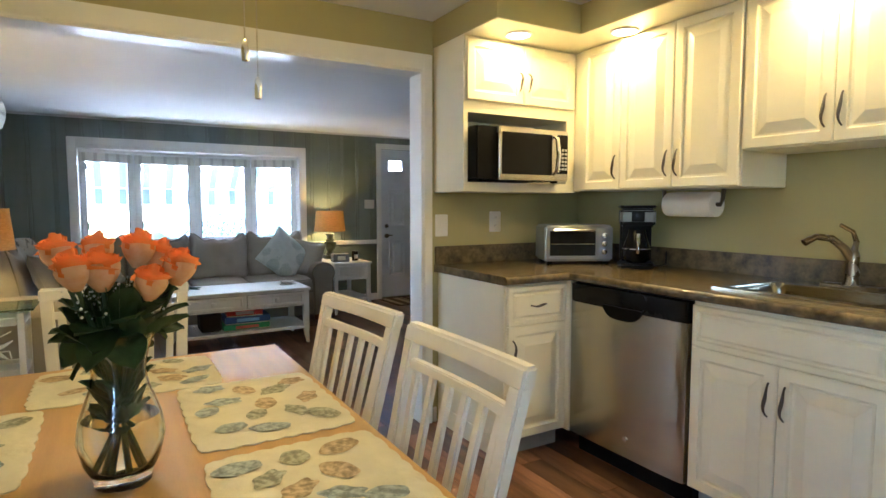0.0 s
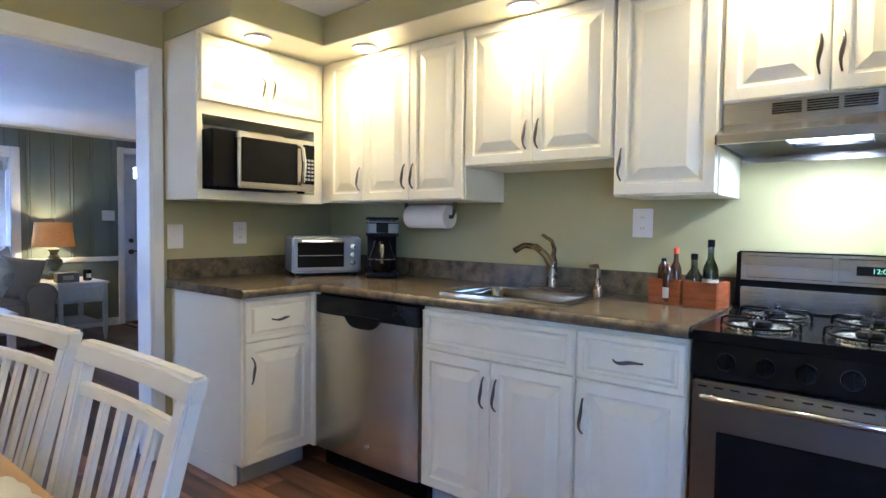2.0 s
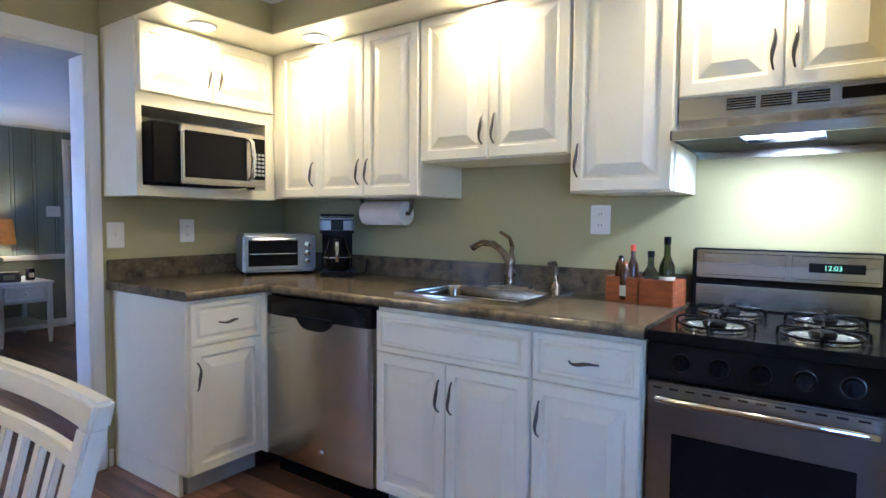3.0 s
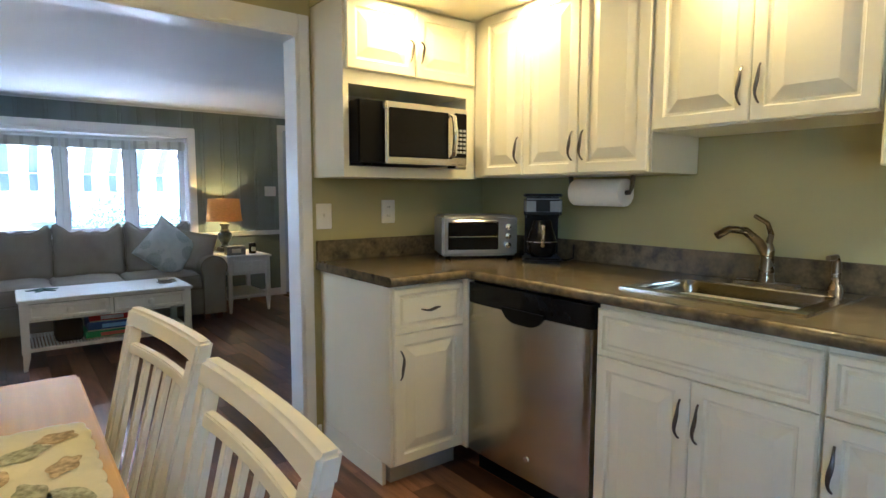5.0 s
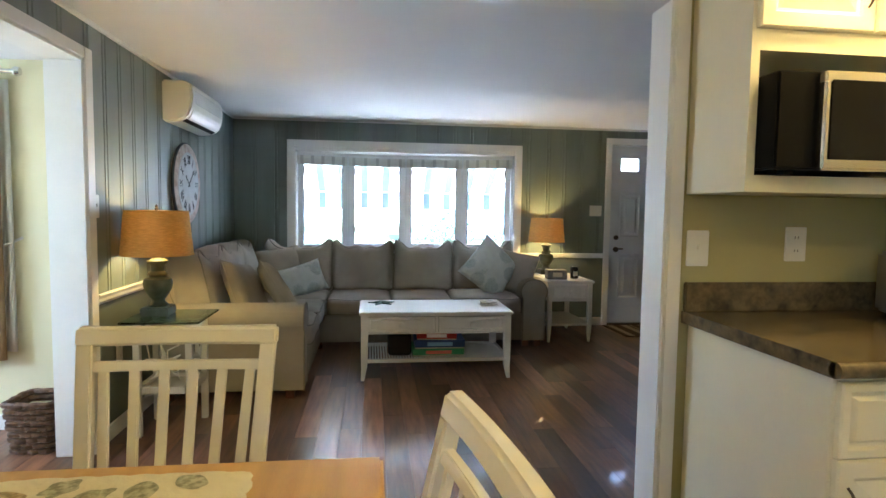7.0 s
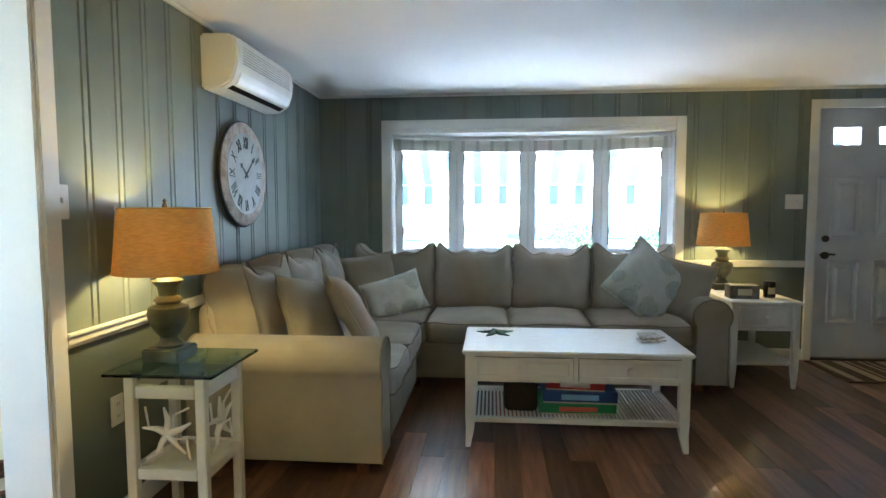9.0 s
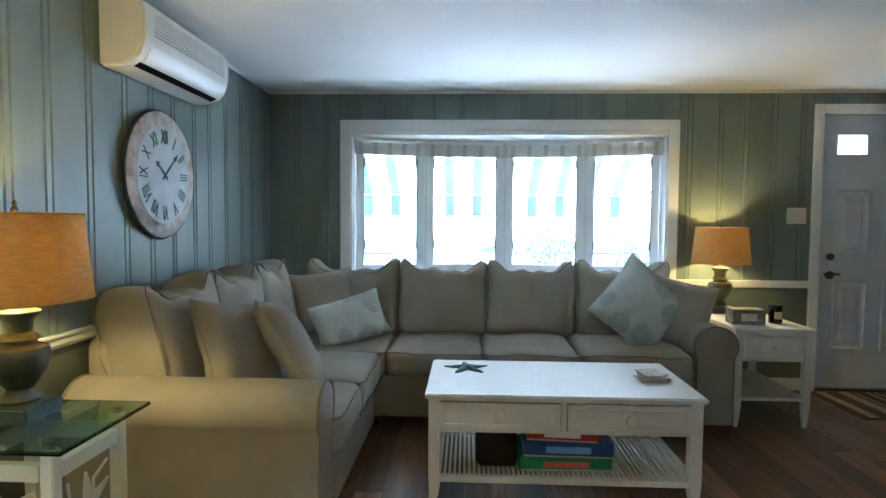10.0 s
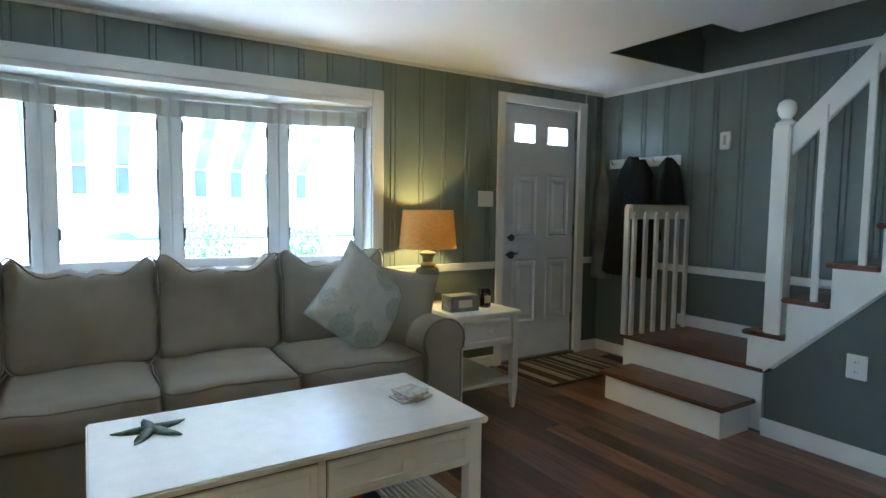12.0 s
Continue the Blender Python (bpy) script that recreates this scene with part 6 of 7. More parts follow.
for x0 in (0.05, 0.325):
    for y0 in (0.04, 0.325):
        part("leg", boxes((x0 + 0.004, y0 + 0.004, 0, x0 + 0.04, y0 + 0.04, 0.632)), CREAMWOOD, gt, bevel=0.003)
        bm = bmesh.new()
        lathe(bm, [(0.012, 0.6325), (0.012, 0.6455)], 12, x0 + 0.022, y0 + 0.022)
        part("glass_pad", bm, CHROME, gt)
for z0, z1 in ((0.555, 0.60), (0.245, 0.285)):
    part("rail", boxes((0.096, 0.048, z0, 0.324, 0.078, z1)), CREAMWOOD, gt, bevel=0.002)
    part("rail", boxes((0.096, 0.332, z0, 0.324, 0.362, z1)), CREAMWOOD, gt, bevel=0.002)
    part("rail", boxes((0.058, 0.086, z0, 0.088, 0.324, z1)), CREAMWOOD, gt, bevel=0.002)
    part("rail", boxes((0.333, 0.086, z0, 0.363, 0.324, z1)), CREAMWOOD, gt, bevel=0.002)
part("shelf", boxes((0.088, 0.078, 0.25, 0.333, 0.332, 0.262)), CREAMWOOD, gt)


def star_ornament(m):
    bm = bmesh.new()
    for k in range(5):
        a = radians(90 + 72 * k)
        tube(bm, [(0, 0, 0), (0.05 * math.cos(a), 0.004, 0.05 * math.sin(a)), (0.10 * math.cos(a + 0.12), 0, 0.10 * math.sin(a + 0.12))], [0.016, 0.011, 0.004], 8)
    for k in range(4):
        a = radians(45 + 90 * k)
        tube(bm, [(0.12 * math.cos(a), 0, 0.14 * math.sin(a)), (0.075 * math.cos(a + 0.5), 0, 0.07 * math.sin(a + 0.5)), (0.03 * math.cos(a), 0, 0.03 * math.sin(a))], 0.0045, 6)
    o = part("starfish_fretwork", bm, CREAMWOOD, gt, "carved white starfish")
    o.matrix_local = m


star_ornament(pose(0.21, 0.062, 0.42))
star_ornament(pose(0.348, 0.205, 0.42, 0, 0, 90))

# wall clock
ck = thing("wall_clock", pose(WX0 + 0.004, 6.767, 1.455, 0, 0, 90), "large round whitewashed wall clock with roman numerals", "clock")
bm = bmesh.new()
lathe(bm, [(0.001, 0), (0.295, 0), (0.30, 0.006), (0.30, 0.03), (0.292, 0.036), (0.001, 0.036)], 48)
o = part("body", bm, DIALRIM, ck)
o.matrix_local = pose(0, 0, 0, 90)
bm = bmesh.new()
lathe(bm, [(0.001, 0.0365), (0.238, 0.0365), (0.236, 0.039), (0.001, 0.039)], 48)
o = part("dial", bm, DIAL, ck)
o.matrix_local = pose(0, 0, 0, 90)
bm = bmesh.new()
tube(bm, [(0.299 * math.cos(2 * math.pi * i / 48), 0.299 * math.sin(2 * math.pi * i / 48), 0.018) for i in range(48)], 0.012, 6, True)
o = part("edge_ring", bm, INK, ck, "dark metal edge")
o.matrix_local = pose(0, 0, 0, 90)
for i, num in enumerate(("XII", "I", "II", "III", "IIII", "V", "VI", "VII", "VIII", "IX", "X", "XI")):
    a = 30 * i
    lettering("numeral", num, 0.085, INK, pose(0.178 * math.sin(radians(a)), -0.0402, 0.178 * math.cos(radians(a)), 90, 0, 0) @ pose(0, 0, 0, 0, 0, -a) @ Matrix.Diagonal((0.62, 1.12, 1, 1)), ck)
for name, ang, ln, wd in (("hour_hand", 305 + 3, 0.10, 0.009), ("minute_hand", 48, 0.165, 0.006)):
    bm = bmesh.new()
    prism(bm, [(-wd, -0.03), (wd, -0.03), (wd * 0.6, ln * 0.7), (wd * 2.0, ln * 0.74), (0, ln), (-wd * 2.0, ln * 0.74), (-wd * 0.6, ln * 0.7)], 0.041 if ln > 0.12 else 0.0402, 0.0435 if ln > 0.12 else 0.0408, "z")
    o = part(name, bm, INK, ck)
    o.matrix_local = pose(0, 0, 0, 90) @ pose(0, 0, 0, 0, 0, -ang)

# wall air conditioner
ac = thing("air_conditioner", pose(WX0 + 0.002, 6.345, 1.865, 0, 0, 90), "off-white wall-mounted split air conditioner", "air conditioner")
bm = bmesh.new()
prof = [(0.0, 0.0), (-0.10, 0.0), (-0.165, 0.035), (-0.195, 0.11), (-0.20, 0.20), (-0.185, 0.262), (-0.15, 0.28), (0.0, 0.28)]
prism(bm, prof, 0, 0.81, "x")
part("case", bm, ACPLASTIC, ac, bevel=0.012, seg=3)
bm = bmesh.new()
prism(bm, [(-0.120, 0.0085), (-0.148, 0.0235), (-0.140, 0.034), (-0.114, 0.02)], 0.05, 0.76, "x")
part("outlet_slot", bm, BLACK, ac)
bm = bmesh.new()
prism(bm, [(-0.150, 0.0235), (-0.169, 0.034), (-0.186, 0.070), (-0.193, 0.09), (-0.186, 0.09), (-0.160, 0.04)], 0.055, 0.755, "x")
part("louver", bm, TRIM, ac)
part("grille", boxes(*[(0.07, -0.2022 + 0.0008 * j, 0.135 + 0.014 * j, 0.74, -0.1975, 0.139 + 0.014 * j) for j in range(7)]), TOE, ac)

# ---- stairs ----
stair = thing("staircase", pose(0, 0, 0), "white staircase with dark stained wood treads and a landing", "stairs", kind="structure")
part("first_riser", boxes((3.77, 6.60, 0, 4.05, 7.40, 0.155)), TRIM, stair, bevel=0.004)
part("tread", boxes((3.742, 6.575, 0.156, 4.07, 7.435, 0.182)), TREAD, stair, "dark stained oak tread", bevel=0.008, seg=3)
part("landing_riser", boxes((4.09, 6.56, 0, 4.72, 7.53, 0.336)), TRIM, stair, bevel=0.003)
part("landing", boxes((4.062, 6.535, 0.337, 4.72, 7.555, 0.365)), TREAD, stair, "dark stained oak landing", bevel=0.008, seg=3)
for k in range(8):
    y = 6.632 - 0.203 * k
    z0, z1 = 0.365 + 0.2045 * k, 0.365 + 0.2045 * (k + 1)
    part("riser", boxes((4.10, y - 0.20, z0 - (0.2 if k else 0), 4.715, y, z1 - 0.027)), TRIM, stair)
    part("tread", boxes((4.028, y - 0.20, z1 - 0.026, 4.715, y + 0.028, z1)), TREAD, stair, bevel=0.006)
bm = bmesh.new()
prism(bm, [(6.53, 0.336), (6.53, 0.0), (4.242, 0.0), (4.242, 2.2), (5.0, 1.84)], 4.062, 4.10, "x")
part("under_wall", bm, DADO, stair, "blue-green painted wall under the stairs")
bm = bmesh.new()
steps = [(6.535, 0.366), (6.632, 0.366)]
for k in range(8):
    y, z1 = 6.632 - 0.203 * k, 0.365 + 0.2045 * (k + 1)
    steps += [(y, z1 - 0.027), (y - 0.203, z1 - 0.027)]
prism(bm, steps + [(6.632 - 0.203 * 8, 1.83)], 4.046, 4.0615, "x")
part("skirt_board", bm, TRIM, stair, "white skirt board")
bm = bmesh.new()
prism(bm, [(6.535, 0.352), (6.535, 0.368), (5.008, 1.846), (5.008, 1.83)], 4.040, 4.0455, "x")
part("skirt_moulding", bm, TRIM, stair)
structure("wall_under_stair_end", boxes((4.11, 4.25, 0, 4.70, 4.95, 0.3)), DADO, "hidden wall under the stairs")

nr = thing("stair_railing", pose(4.075, 6.50, 0.5695), "white newel post, board handrail and square balusters", "railing")
part("newel_post", boxes((-0.045, -0.045, 0, 0.045, 0.045, 1.11)), TRIM, nr, bevel=0.006)
bm = bmesh.new()
lathe(bm, [(0.045, 1.11), (0.052, 1.118), (0.05, 1.13), (0.03, 1.14), (0.024, 1.152), (0.04, 1.172), (0.047, 1.20), (0.04, 1.232), (0.02, 1.248), (0.001, 1.252)], 20)
part("ball_finial", bm, TRIM, nr)
bm = bmesh.new()
prism(bm, [(-0.02, 0.93), (-0.02, 1.085), (-1.6, 2.665), (-1.6, 2.51)], -0.017, 0.017, "x")
part("handrail", bm, TRIM, nr, "wide white board handrail", bevel=0.006)
for k in range(1, 7):
    y = 6.632 - 0.203 * k - 0.125 - 6.50
    z0 = 0.365 + 0.2045 * (k + 1) - 0.5695
    part("baluster", boxes((-0.036, y - 0.016, z0, -0.0175, y + 0.016, 0.93 - (y + 0.02) + 0.09)), TRIM, nr, bevel=0.003)

lr = thing("landing_railing", pose(4.10, 7.51, 0.3655), "short white railing with square balusters on the landing", "railing")
part("top_rail", boxes((-0.03, -0.03, 0.80, 0.61, 0.03, 0.90)), TRIM, lr, bevel=0.006)
for k in range(6):
    x = -0.01 + 0.116 * k
    bm = boxes((x - 0.017, -0.048, 0, x + 0.017, -0.031, 0.80))
    prism(bm, [(x - 0.017, 0.80), (x + 0.017, 0.80), (x + 0.012, 0.835), (x, 0.85), (x - 0.012, 0.835)], -0.048, -0.031, "y")
    part("baluster", bm, TRIM, lr)
part("end_post", boxes((-0.045, -0.02, 0, -0.031, 0.02, 0.88)), TRIM, lr)

hk = thing("coat_rack", pose(WX1, 8.25, 1.60, 0, 0, -90), "white board coat rack on the grey wall", "coat rack")
part("board", boxes((0, -0.02, -0.03, 0.68, -0.0075, 0.045)), TRIM, hk, bevel=0.003)
for k in range(5):
    bm = bmesh.new()
    x = 0.07 + 0.135 * k
    tube(bm, [(x, -0.02, 0.01), (x, -0.055, 0.0), (x, -0.07, 0.02), (x, -0.072, 0.035)], 0.005, 6)
    part("hook", bm, CHROME, hk)


def hung_coat(m, w, h, d, mat, label, seed):
    bm = bmesh.new()
    n, rows = 20, []
    for i in range(13):
        v = i / 12
        ww = w * (0.18 + 0.40 * min(1, v * 4) ** 0.7 + 0.42 * v ** 0.8)
        dd = d * (0.35 + 0.65 * min(1, v * 2.5))
        row = []
        for k in range(n):
            a = 2 * math.pi * k / n
            fold = 1 + 0.16 * math.sin(a * 5 + seed + v * 2) * min(1, v * 2)
            row.append(bm.verts.new((ww / 2 * math.cos(a) * fold, dd / 2 * math.sin(a) * fold - d / 2, -h * v + 0.012 * math.sin(a * 4 + seed))))
        rows.append(row)
    for a, b in zip(rows, rows[1:]):
        for k in range(n):
            bm.faces.new((a[k], a[(k + 1) % n], b[(k + 1) % n], b[k]))
    bm.faces.new(rows[0]), bm.faces.new(rows[-1])
    return solid("hanging_coat", bm, mat, label, "coat", m=m, angle=80, group="coats on the rack")


hung_coat(pose(WX1 - 0.025, 7.935, 1.64, 0, 0, -90), 0.46, 0.93, 0.17, COAT, "long black coat hanging from the rack", 1)
hung_coat(pose(WX1 - 0.03, 7.84, 1.61, 0, 0, -90), 0.34, 0.60, 0.20, COAT, "black hooded jacket hanging over a coat", 4)
hung_coat(pose(WX1 - 0.03, 7.61, 1.61, 0, 0, -90), 0.27, 0.33, 0.15, COAT, "short black bag-like jacket hanging from the rack", 2)
hung_coat(pose(WX1 - 0.02, 8.265, 1.57, 0, 0, -90), 0.21, 0.92, 0.10, GREYCOAT, "grey coat hanging beside the door", 3)
th = thing("thermostat", pose(WX1 - 0.007, 7.218, 1.716, 0, 0, -90), "small white wall thermostat", "thermostat")
part("case", boxes((-0.038, -0.028, -0.06, 0.038, -0.0005, 0.06)), PLATE, th, bevel=0.004)
part("window", boxes((-0.012, -0.03, -0.03, 0.012, -0.0285, 0.035)), TOE, th)

rug = thing("door_rug", pose(4.0, 8.03, 0.0015, 0, 0, 2), "brown door rug with tan stripes", "rug")
part("woven_body", boxes((-0.41, -0.29, 0, 0.41, 0.29, 0.009)), RUG, rug, bevel=0.003)
for x0, x1 in ((-0.36, -0.30), (-0.20, -0.13), (-0.095, -0.08), (0.0, 0.02), (0.06, 0.075), (0.14, 0.21), (0.27, 0.285), (0.32, 0.37)):
    part("stripe", boxes((x0, -0.27, 0.0092, x1, 0.27, 0.0108)), RUGB, rug)
vent = thing("floor_vent", pose(4.60, 8.0, 0.001), "brown floor register by the wall", "vent")
part("frame", boxes((-0.06, -0.14, 0, 0.06, 0.14, 0.005)), RUG, vent, bevel=0.001)
part("slots", boxes(*[(-0.045, -0.12 + 0.03 * k, 0.0052, 0.045, -0.108 + 0.03 * k, 0.0058) for k in range(8)]), BLACK, vent)

# side room things
cur = thing("curtain", pose(-1.475, 5.60, 0), "tan curtain panel tied back on a metal rod", "curtain")


def drape(bm, x0, x1, y, z0, z1, folds, depth, pinch=None):
    n = folds * 8
    rows = []
    for i in range(15):
        v = i / 14
        zz = z1 + (z0 - z1) * v
        k = 1.0
        if pinch:
            k = 1 - 0.45 * math.exp(-((zz - pinch) / 0.25) ** 2)
        rows.append([bm.verts.new((x0 + (x1 - x0) * (1 - k) * 0.0 + (x1 - x0) * (j / n) * k, y + depth * math.sin(2 * math.pi * folds * j / n) * (0.7 + 0.3 * math.sin(v * 5 + j)), zz)) for j in range(n + 1)])
    for a, b in zip(rows, rows[1:]):
        for j in range(n):
            bm.faces.new((a[j], a[j + 1], b[j + 1], b[j]))
    return bm


o = part("panel", drape(bmesh.new(), -0.16, 0.46, 0.0, 0.42, 1.985, 6, 0.025), CURTAIN, cur, "tan cloth panel", angle=80)
o.modifiers.new("thickness", "SOLIDIFY").thickness = 0.002
o = part("lining", drape(bmesh.new(), 0.36, 0.50, 0.03, 0.46, 1.96, 2, 0.01), SHEER, cur, "white lining", angle=80)
o.modifiers.new("thickness", "SOLIDIFY").thickness = 0.002
bm = bmesh.new()
tube(bm, [(-0.6, -0.002, 2.0), (0.545, -0.002, 2.0)], 0.012, 10)
knob = bmesh.new()
lathe(knob, [(0.02, 0), (0.027, 0.015), (0.02, 0.035), (0.001, 0.04)], 12)
o = part("finial", knob, CHROME, cur)
o.matrix_local = pose(0.545, -0.002, 2.0, 0, 90, 0)
part("rod", bm, CHROME, cur, "metal curtain rod")
bm = bmesh.new()
tube(bm, [(-0.15, -0.045, 0.92), (0.15, -0.06, 0.93), (0.36, -0.04, 1.0), (0.53, 0.06, 1.10)], 0.008, 6)
part("tieback", bm, SHEER, cur)
trim("trim_sunroom_window", "white casing of the side room window", (-1.149, 5.65, 0.70, -1.08, 5.669, 1.97), (-2.07, 5.65, 0.70, -2.001, 5.669, 1.97), (-2.0, 5.65, 1.92, -1.15, 5.669, 1.97), (-2.0, 5.64, 0.70, -1.15, 5.669, 0.749))
bk = thing("wicker_basket", pose(-0.745, 5.40, 0), "brown woven storage basket on the floor", "basket")
for k in range(9):
    z = 0.015 + 0.031 * k
    r = 0.098 + 0.003 * k
    bm = bmesh.new()
    pts = []
    for i in range(48):
        a = 2 * math.pi * i / 48
        kx = (abs(math.cos(a)) ** 6 + abs(math.sin(a)) ** 6) ** (-1 / 6)
        rr = r * kx + 0.006 * math.sin(a * 12 + (k % 2) * math.pi)
        pts.append((rr * math.cos(a), rr * math.sin(a), z))
    tube(bm, pts, 0.0165, 6, True)
    part("weave_band", bm, WICKER, bk)
part("bottom", boxes((-0.09, -0.09, 0.0, 0.09, 0.09, 0.01)), WICKER, bk)
part("contents", boxes((-0.085, -0.085, 0.011, 0.085, 0.085, 0.22)), LABEL, bk)

# ---- outside ----
aw = thing("window_awning", pose(-0.05, 8.53, 0), "blue-grey and white striped canvas awning over the bow window", "awning")
for k in range(30):
    x0, x1 = 0.09 * k, 0.09 * (k + 1)
    mat = AWNB if k % 3 == 1 else AWNW
    bm = bmesh.new()
    prism(bm, [(0.0, 2.32), (1.2, 1.515), (1.2, 1.508), (0.0, 2.313)], x0 + 0.0002, x1 - 0.0002, "x")
    part("canvas_stripe", bm, mat, aw)
    bm = boxes((x0 + 0.0002, 1.202, 1.29, x1 - 0.0002, 1.206, 1.498))
    part("valance_stripe", bm, mat, aw)
bm = bmesh.new()
tube(bm, [(0.02, 0.0, 1.6), (0.02, 1.19, 1.503), (2.68, 1.19, 1.503), (2.68, 0.0, 1.6)], 0.009, 6)
part("frame_bar", bm, WINFRAME, aw)
structure("path", boxes((3.4, 8.55, -0.3495, 4.7, 19, -0.30)), CONCRETE, "pale concrete front walk", "path")
# Pale ground added as a reflector: bounces sun up through the bow window.
structure("driveway", boxes((-12, 9.6, -0.349, 3.39, 19, -0.335), (4.71, 9.6, -0.349, 14, 19, -0.335)), CONCRETE, "wide pale concrete ground added before the house to bounce light indoors", "driveway")
# Unseen reflector sheet, added to throw daylight into the west windows.
structure("side_bounce_ground", boxes((-9, -1.0, -0.349, -2.8, 8.0, -0.335)), CONCRETE, "unseen pale concrete ground added to bounce daylight into the side windows", "driveway")
# Another unseen pale sheet, added behind the house for bounced daylight.
structure("patio", boxes((-4, -8, -0.349, 6, -1.1, -0.335)), CONCRETE, "unseen pale concrete ground added behind the house to bounce daylight", "patio")
structure("front_step", boxes((3.3, 8.53, -0.35, 4.8, 9.5, -0.06)), CONCRETE, "pale concrete front step", "step")


# Sky reflected in the far panes is painted in as a pale base colour.
HAZEGLASS = material("painted_sky_reflection_pane", (0.22, 0.25, 0.27), 0.15, var=0.1, spec=0.8)


def far_house(x, y, w, d, h, label):
    hs = thing("house", pose(x, y, -0.35), label, "house")
    part("wall", boxes((0, 0, 0, w, d, h)), SIDING, hs)
    bm = bmesh.new()
    prism(bm, [(-0.4, h), (d / 2, h + 2.2), (d + 0.4, h)], -0.3, w + 0.3, "x")
    part("roof", bm, ROOF, hs)
    for k in range(3):
        wx = w * (0.15 + 0.3 * k)
        wn = part("window", boxes((wx, -0.05, 1.0, wx + 1.1, -0.001, 2.3)), HAZEGLASS, hs)
        part("window_frame", boxes((wx - 0.1, -0.08, 0.9, wx, 0, 2.4), (wx + 1.1, -0.08, 0.9, wx + 1.2, 0, 2.4), (wx, -0.08, 2.3, wx + 1.1, 0, 2.4), (wx, -0.08, 0.9, wx + 1.1, 0, 1.0)), SIDING, wn)


far_house(-13, 32, 11, 7, 3.0, "white clapboard house across the street with a grey roof")
far_house(3, 34, 12, 7, 3.2, "pale clapboard house across the street with three windows")
far_house(20, 33, 11, 7, 3.0, "white house farther along the street")

BUSHLEAF = material("garden_bush_leaf", (0.07, 0.12, 0.05), 0.6, var=0.3, scale=4, trans=0.25)


def shrub(x, y, r, h, seed, label):
    rnd = random.Random(seed)
    t = thing("shrub", pose(x, y, -0.35), label, "bush")
    bm = bmesh.new()
    for _ in range(7):
        a = rnd.uniform(0, 2 * math.pi)
        tube(bm, [(0, 0, 0), (0.3 * r * math.cos(a), 0.3 * r * math.sin(a), h * 0.4), (0.7 * r * math.cos(a), 0.7 * r * math.sin(a), h * 0.8)], [0.03, 0.02, 0.008], 6)
    part("trunk", bm, WICKER, t)
    verts, faces = [], []
    for _ in range(1500):
        p = Vector((rnd.gauss(0, 0.42), rnd.gauss(0, 0.42), rnd.gauss(0, 0.35)))
        p = Vector((p.x * r, p.y * r, h * 0.6 + p.z * h * 0.6))
        s = rnd.uniform(0.03, 0.07)
        m = Euler((rnd.uniform(0, 6), rnd.uniform(0, 6), rnd.uniform(0, 6))).to_matrix()
        i = len(verts)
        verts += [p + m @ Vector(q) * s for q in ((-0.5, 0, 0), (0, -0.4, 0.1), (1, 0, 0), (0, 0.4, 0.1))]
        faces.append((i, i + 1, i + 2, i + 3))
    me = bpy.data.meshes.new("crown")
    me.from_pydata([tuple(v) for v in verts], [], faces)
    me.materials.append(BUSHLEAF)
    c = new("crown", me)
    c.parent = t
    tagged(c, "loose green crown of small leaves", kind="stuff")


shrub(2.6, 14.5, 0.8, 1.3, 1, "green garden shrub on the front lawn")
shrub(4.6, 16.0, 0.7, 1.1, 2, "small green shrub near the walk")

# ---- paneling boards ----


def board_run(wall, axis, face, a, b, z0, z1, sgn, holes=(), rnd=random.Random(3)):
    """Upright boards with grooves along a wall; holes are stretches with their own lower and upper limits."""
    cuts, p, wide = [], a, True
    while p < b - 0.01:
        w = rnd.choice((0.17, 0.19, 0.205, 0.15)) if wide else 0.034
        q = min(b, p + w)
        cuts.append((p, q))
        p, wide = q, not wide
    for p, q in cuts:
        spans = [(p, q, z0, z1)]
        for h0, h1, hz0, hz1 in holes:
            nxt = []
            for s in spans:
                if s[1] <= h0 or s[0] >= h1:
                    nxt.append(s)
                    continue
                if s[0] < h0:
                    nxt.append((s[0], h0, s[2], s[3]))
                if s[1] > h1:
                    nxt.append((h1, s[1], s[2], s[3]))
                m0, m1 = max(s[0], h0), min(s[1], h1)
                if hz0 > s[2] + 0.01:
                    nxt.append((m0, m1, s[2], hz0))
                if hz1 < s[3] - 0.01:
                    nxt.append((m0, m1, hz1, s[3]))
            spans = nxt
        for s0, s1, t0, t1 in spans:
            if s1 - s0 < 0.012:
                continue
            e = 0.006
            bm = bmesh.new()
            back, front = face + sgn * 0.0, face - sgn * 0.0065
            pts0 = [(s0 + 0.0012, back), (s1 - 0.0012, back), (s1 - e, front), (s0 + e, front)]
            prism(bm, [(u, v) for u, v in pts0] if axis == "y" else [(v, u) for u, v in pts0], t0, t1, "z")
            o = link_mesh("board", bm, PANEL)
            o.parent = wall


WN, WW, WE = bpy.data.objects["wall_north"], bpy.data.objects["wall_west"], bpy.data.objects["wall_east"]
board_run(WN, "y", NY + 0.006, WX0, WX1, 0.82, CZ - 0.001, 1, [(0.109, 2.625, 0.5, 1.997), (3.591, 4.527, 0, 2.109)])
board_run(WW, "x", WX0 - 0.006, 5.341, NY, 0.82, CZ - 0.001, -1)
board_run(WW, "x", WX0 - 0.006, 4.26, 5.341, 2.065, CZ - 0.001, -1)
board_run(WE, "x", WX1 + 0.006, 4.3, NY, 0.82, CZ - 0.001, 1)

# ---- floor planks ----
rnd = random.Random(11)
shared = {}


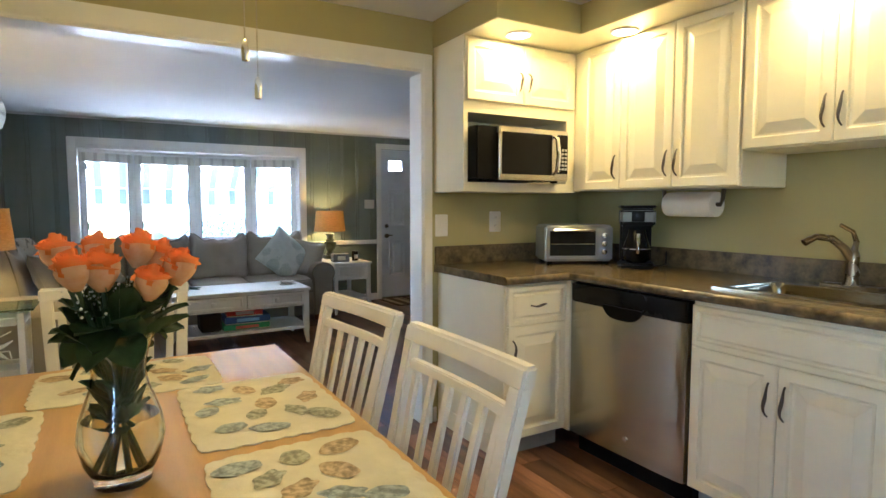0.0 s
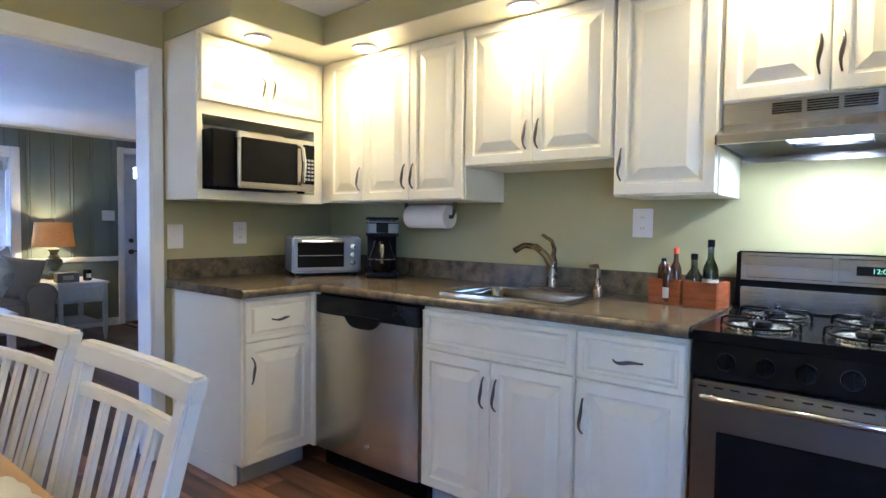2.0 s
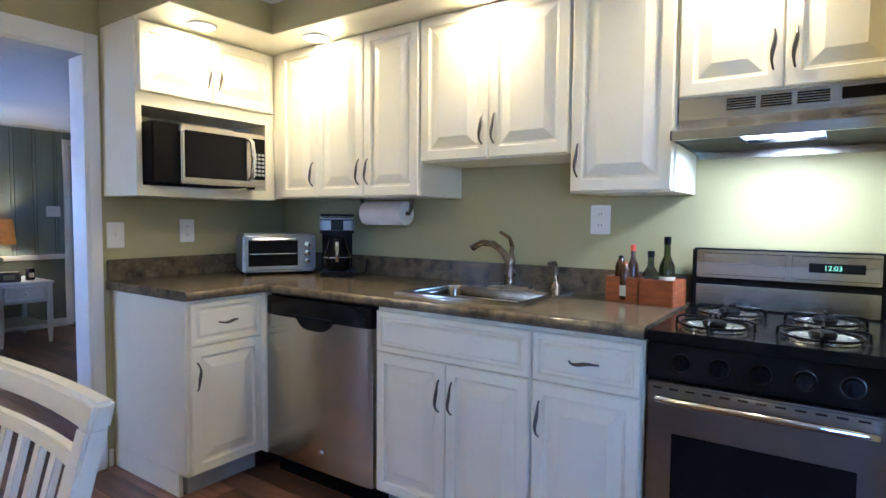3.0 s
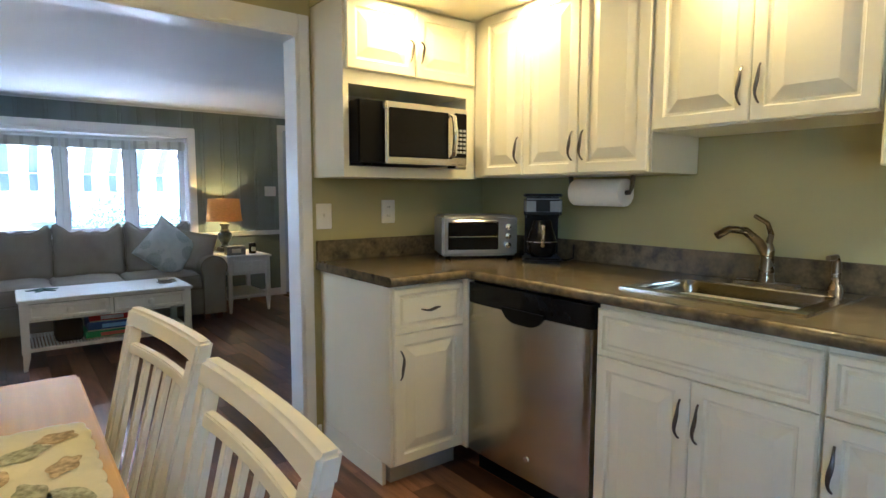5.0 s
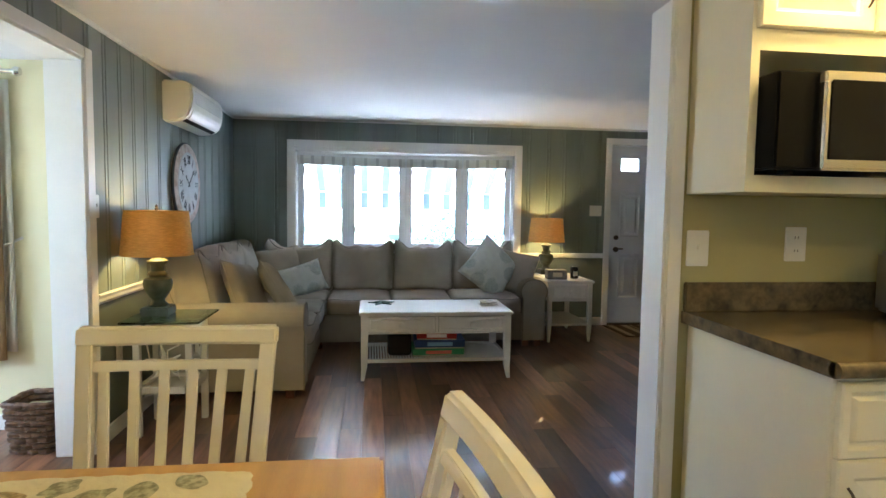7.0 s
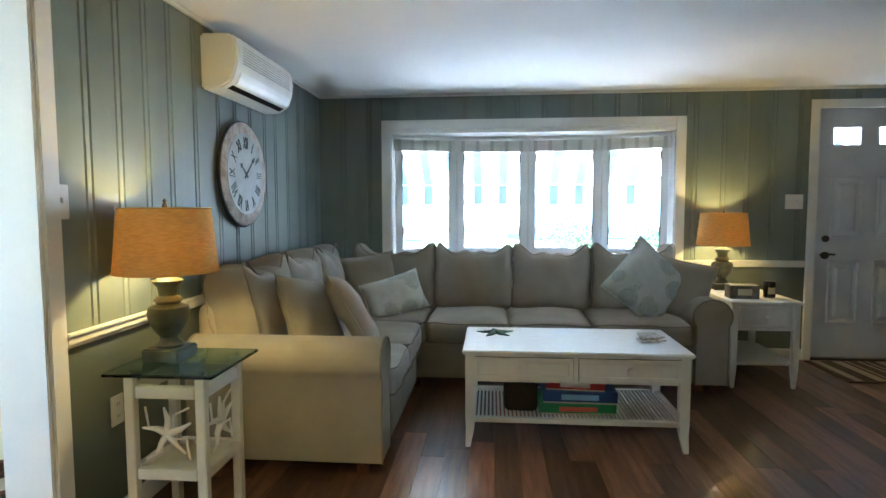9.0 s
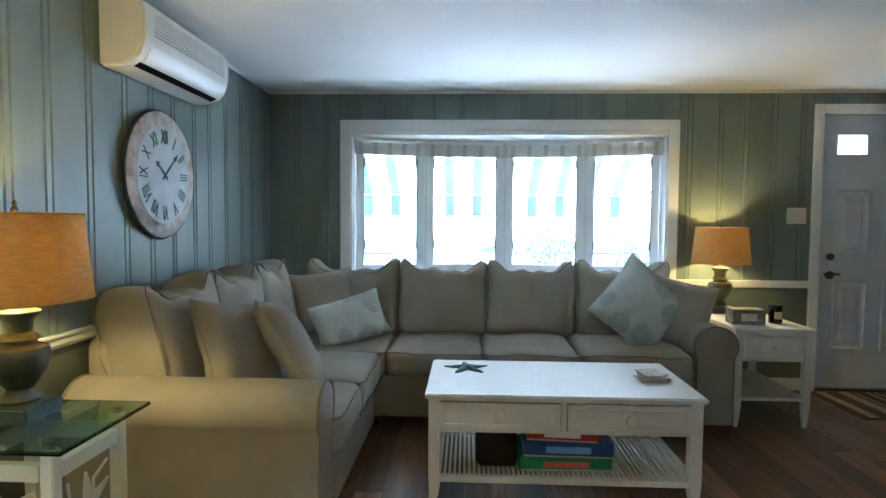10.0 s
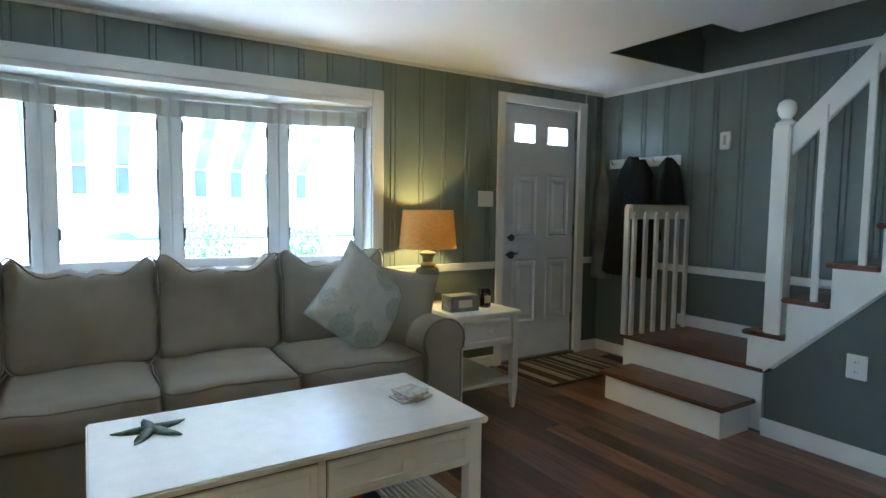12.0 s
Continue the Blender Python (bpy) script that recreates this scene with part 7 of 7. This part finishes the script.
def plank_mesh(w, l):
    key = (round(w, 3), round(l, 2))
    if key not in shared:
        bm = bmesh.new()
        e = 0.0008
        lo = [bm.verts.new((x, y, -0.012)) for x, y in ((0, 0), (w, 0), (w, l), (0, l))]
        hi = [bm.verts.new((x, y, 0.0)) for x, y in ((e, e), (w - e, e), (w - e, l - e), (e, l - e))]
        for i in range(4):
            bm.faces.new((lo[i], lo[(i + 1) % 4], hi[(i + 1) % 4], hi[i]))
        bm.faces.new(hi)
        me = bpy.data.meshes.new("plank")
        bm.to_mesh(me)
        bm.free()
        me.materials.append(PLANK)
        shared[key] = me
    return shared[key]


rest_v, rest_f = [], []
W = 0.125


def lay(x0, x1, y0, y1, singly):
    x = x0
    while x < x1 - 0.005:
        w = min(W, x1 - x)
        y = y0
        while y < y1 - 0.005:
            l = rnd.choice((0.9, 1.1, 1.2, 1.4)) if y > y0 else rnd.choice((0.4, 0.7, 0.9, 1.2))
            l = min(l, y1 - y)
            if y1 - y - l < 0.2:
                l = y1 - y
            if singly:
                o = new("plank", plank_mesh(w, l))
                o.parent = floor
                o.location = (x, y, 0)
            else:
                e, i = 0.0008, len(rest_v)
                rest_v.extend([(x, y, -0.012), (x + w, y, -0.012), (x + w, y + l, -0.012), (x, y + l, -0.012), (x + e, y + e, 0), (x + w - e, y + e, 0), (x + w - e, y + l - e, 0), (x + e, y + l - e, 0)])
                rest_f.extend([(i, i + 1, i + 5, i + 4), (i + 1, i + 2, i + 6, i + 5), (i + 2, i + 3, i + 7, i + 6), (i + 3, i, i + 4, i + 7), (i + 4, i + 5, i + 6, i + 7)])
            y += l
        x += w


lay(WX0 + 0.0, 4.06, 4.2, NY, True)
lay(4.06, WX1, 7.5, NY, False)
lay(WX0, SX, -0.9, 4.2, False)
lay(-2.6, WX0, 3.9, 5.67, False)
me = bpy.data.meshes.new("planks")
me.from_pydata(rest_v, [], rest_f)
me.materials.append(PLANK)
o = new("planks", me)
o.parent = floor
tagged(o, kind="stuff")
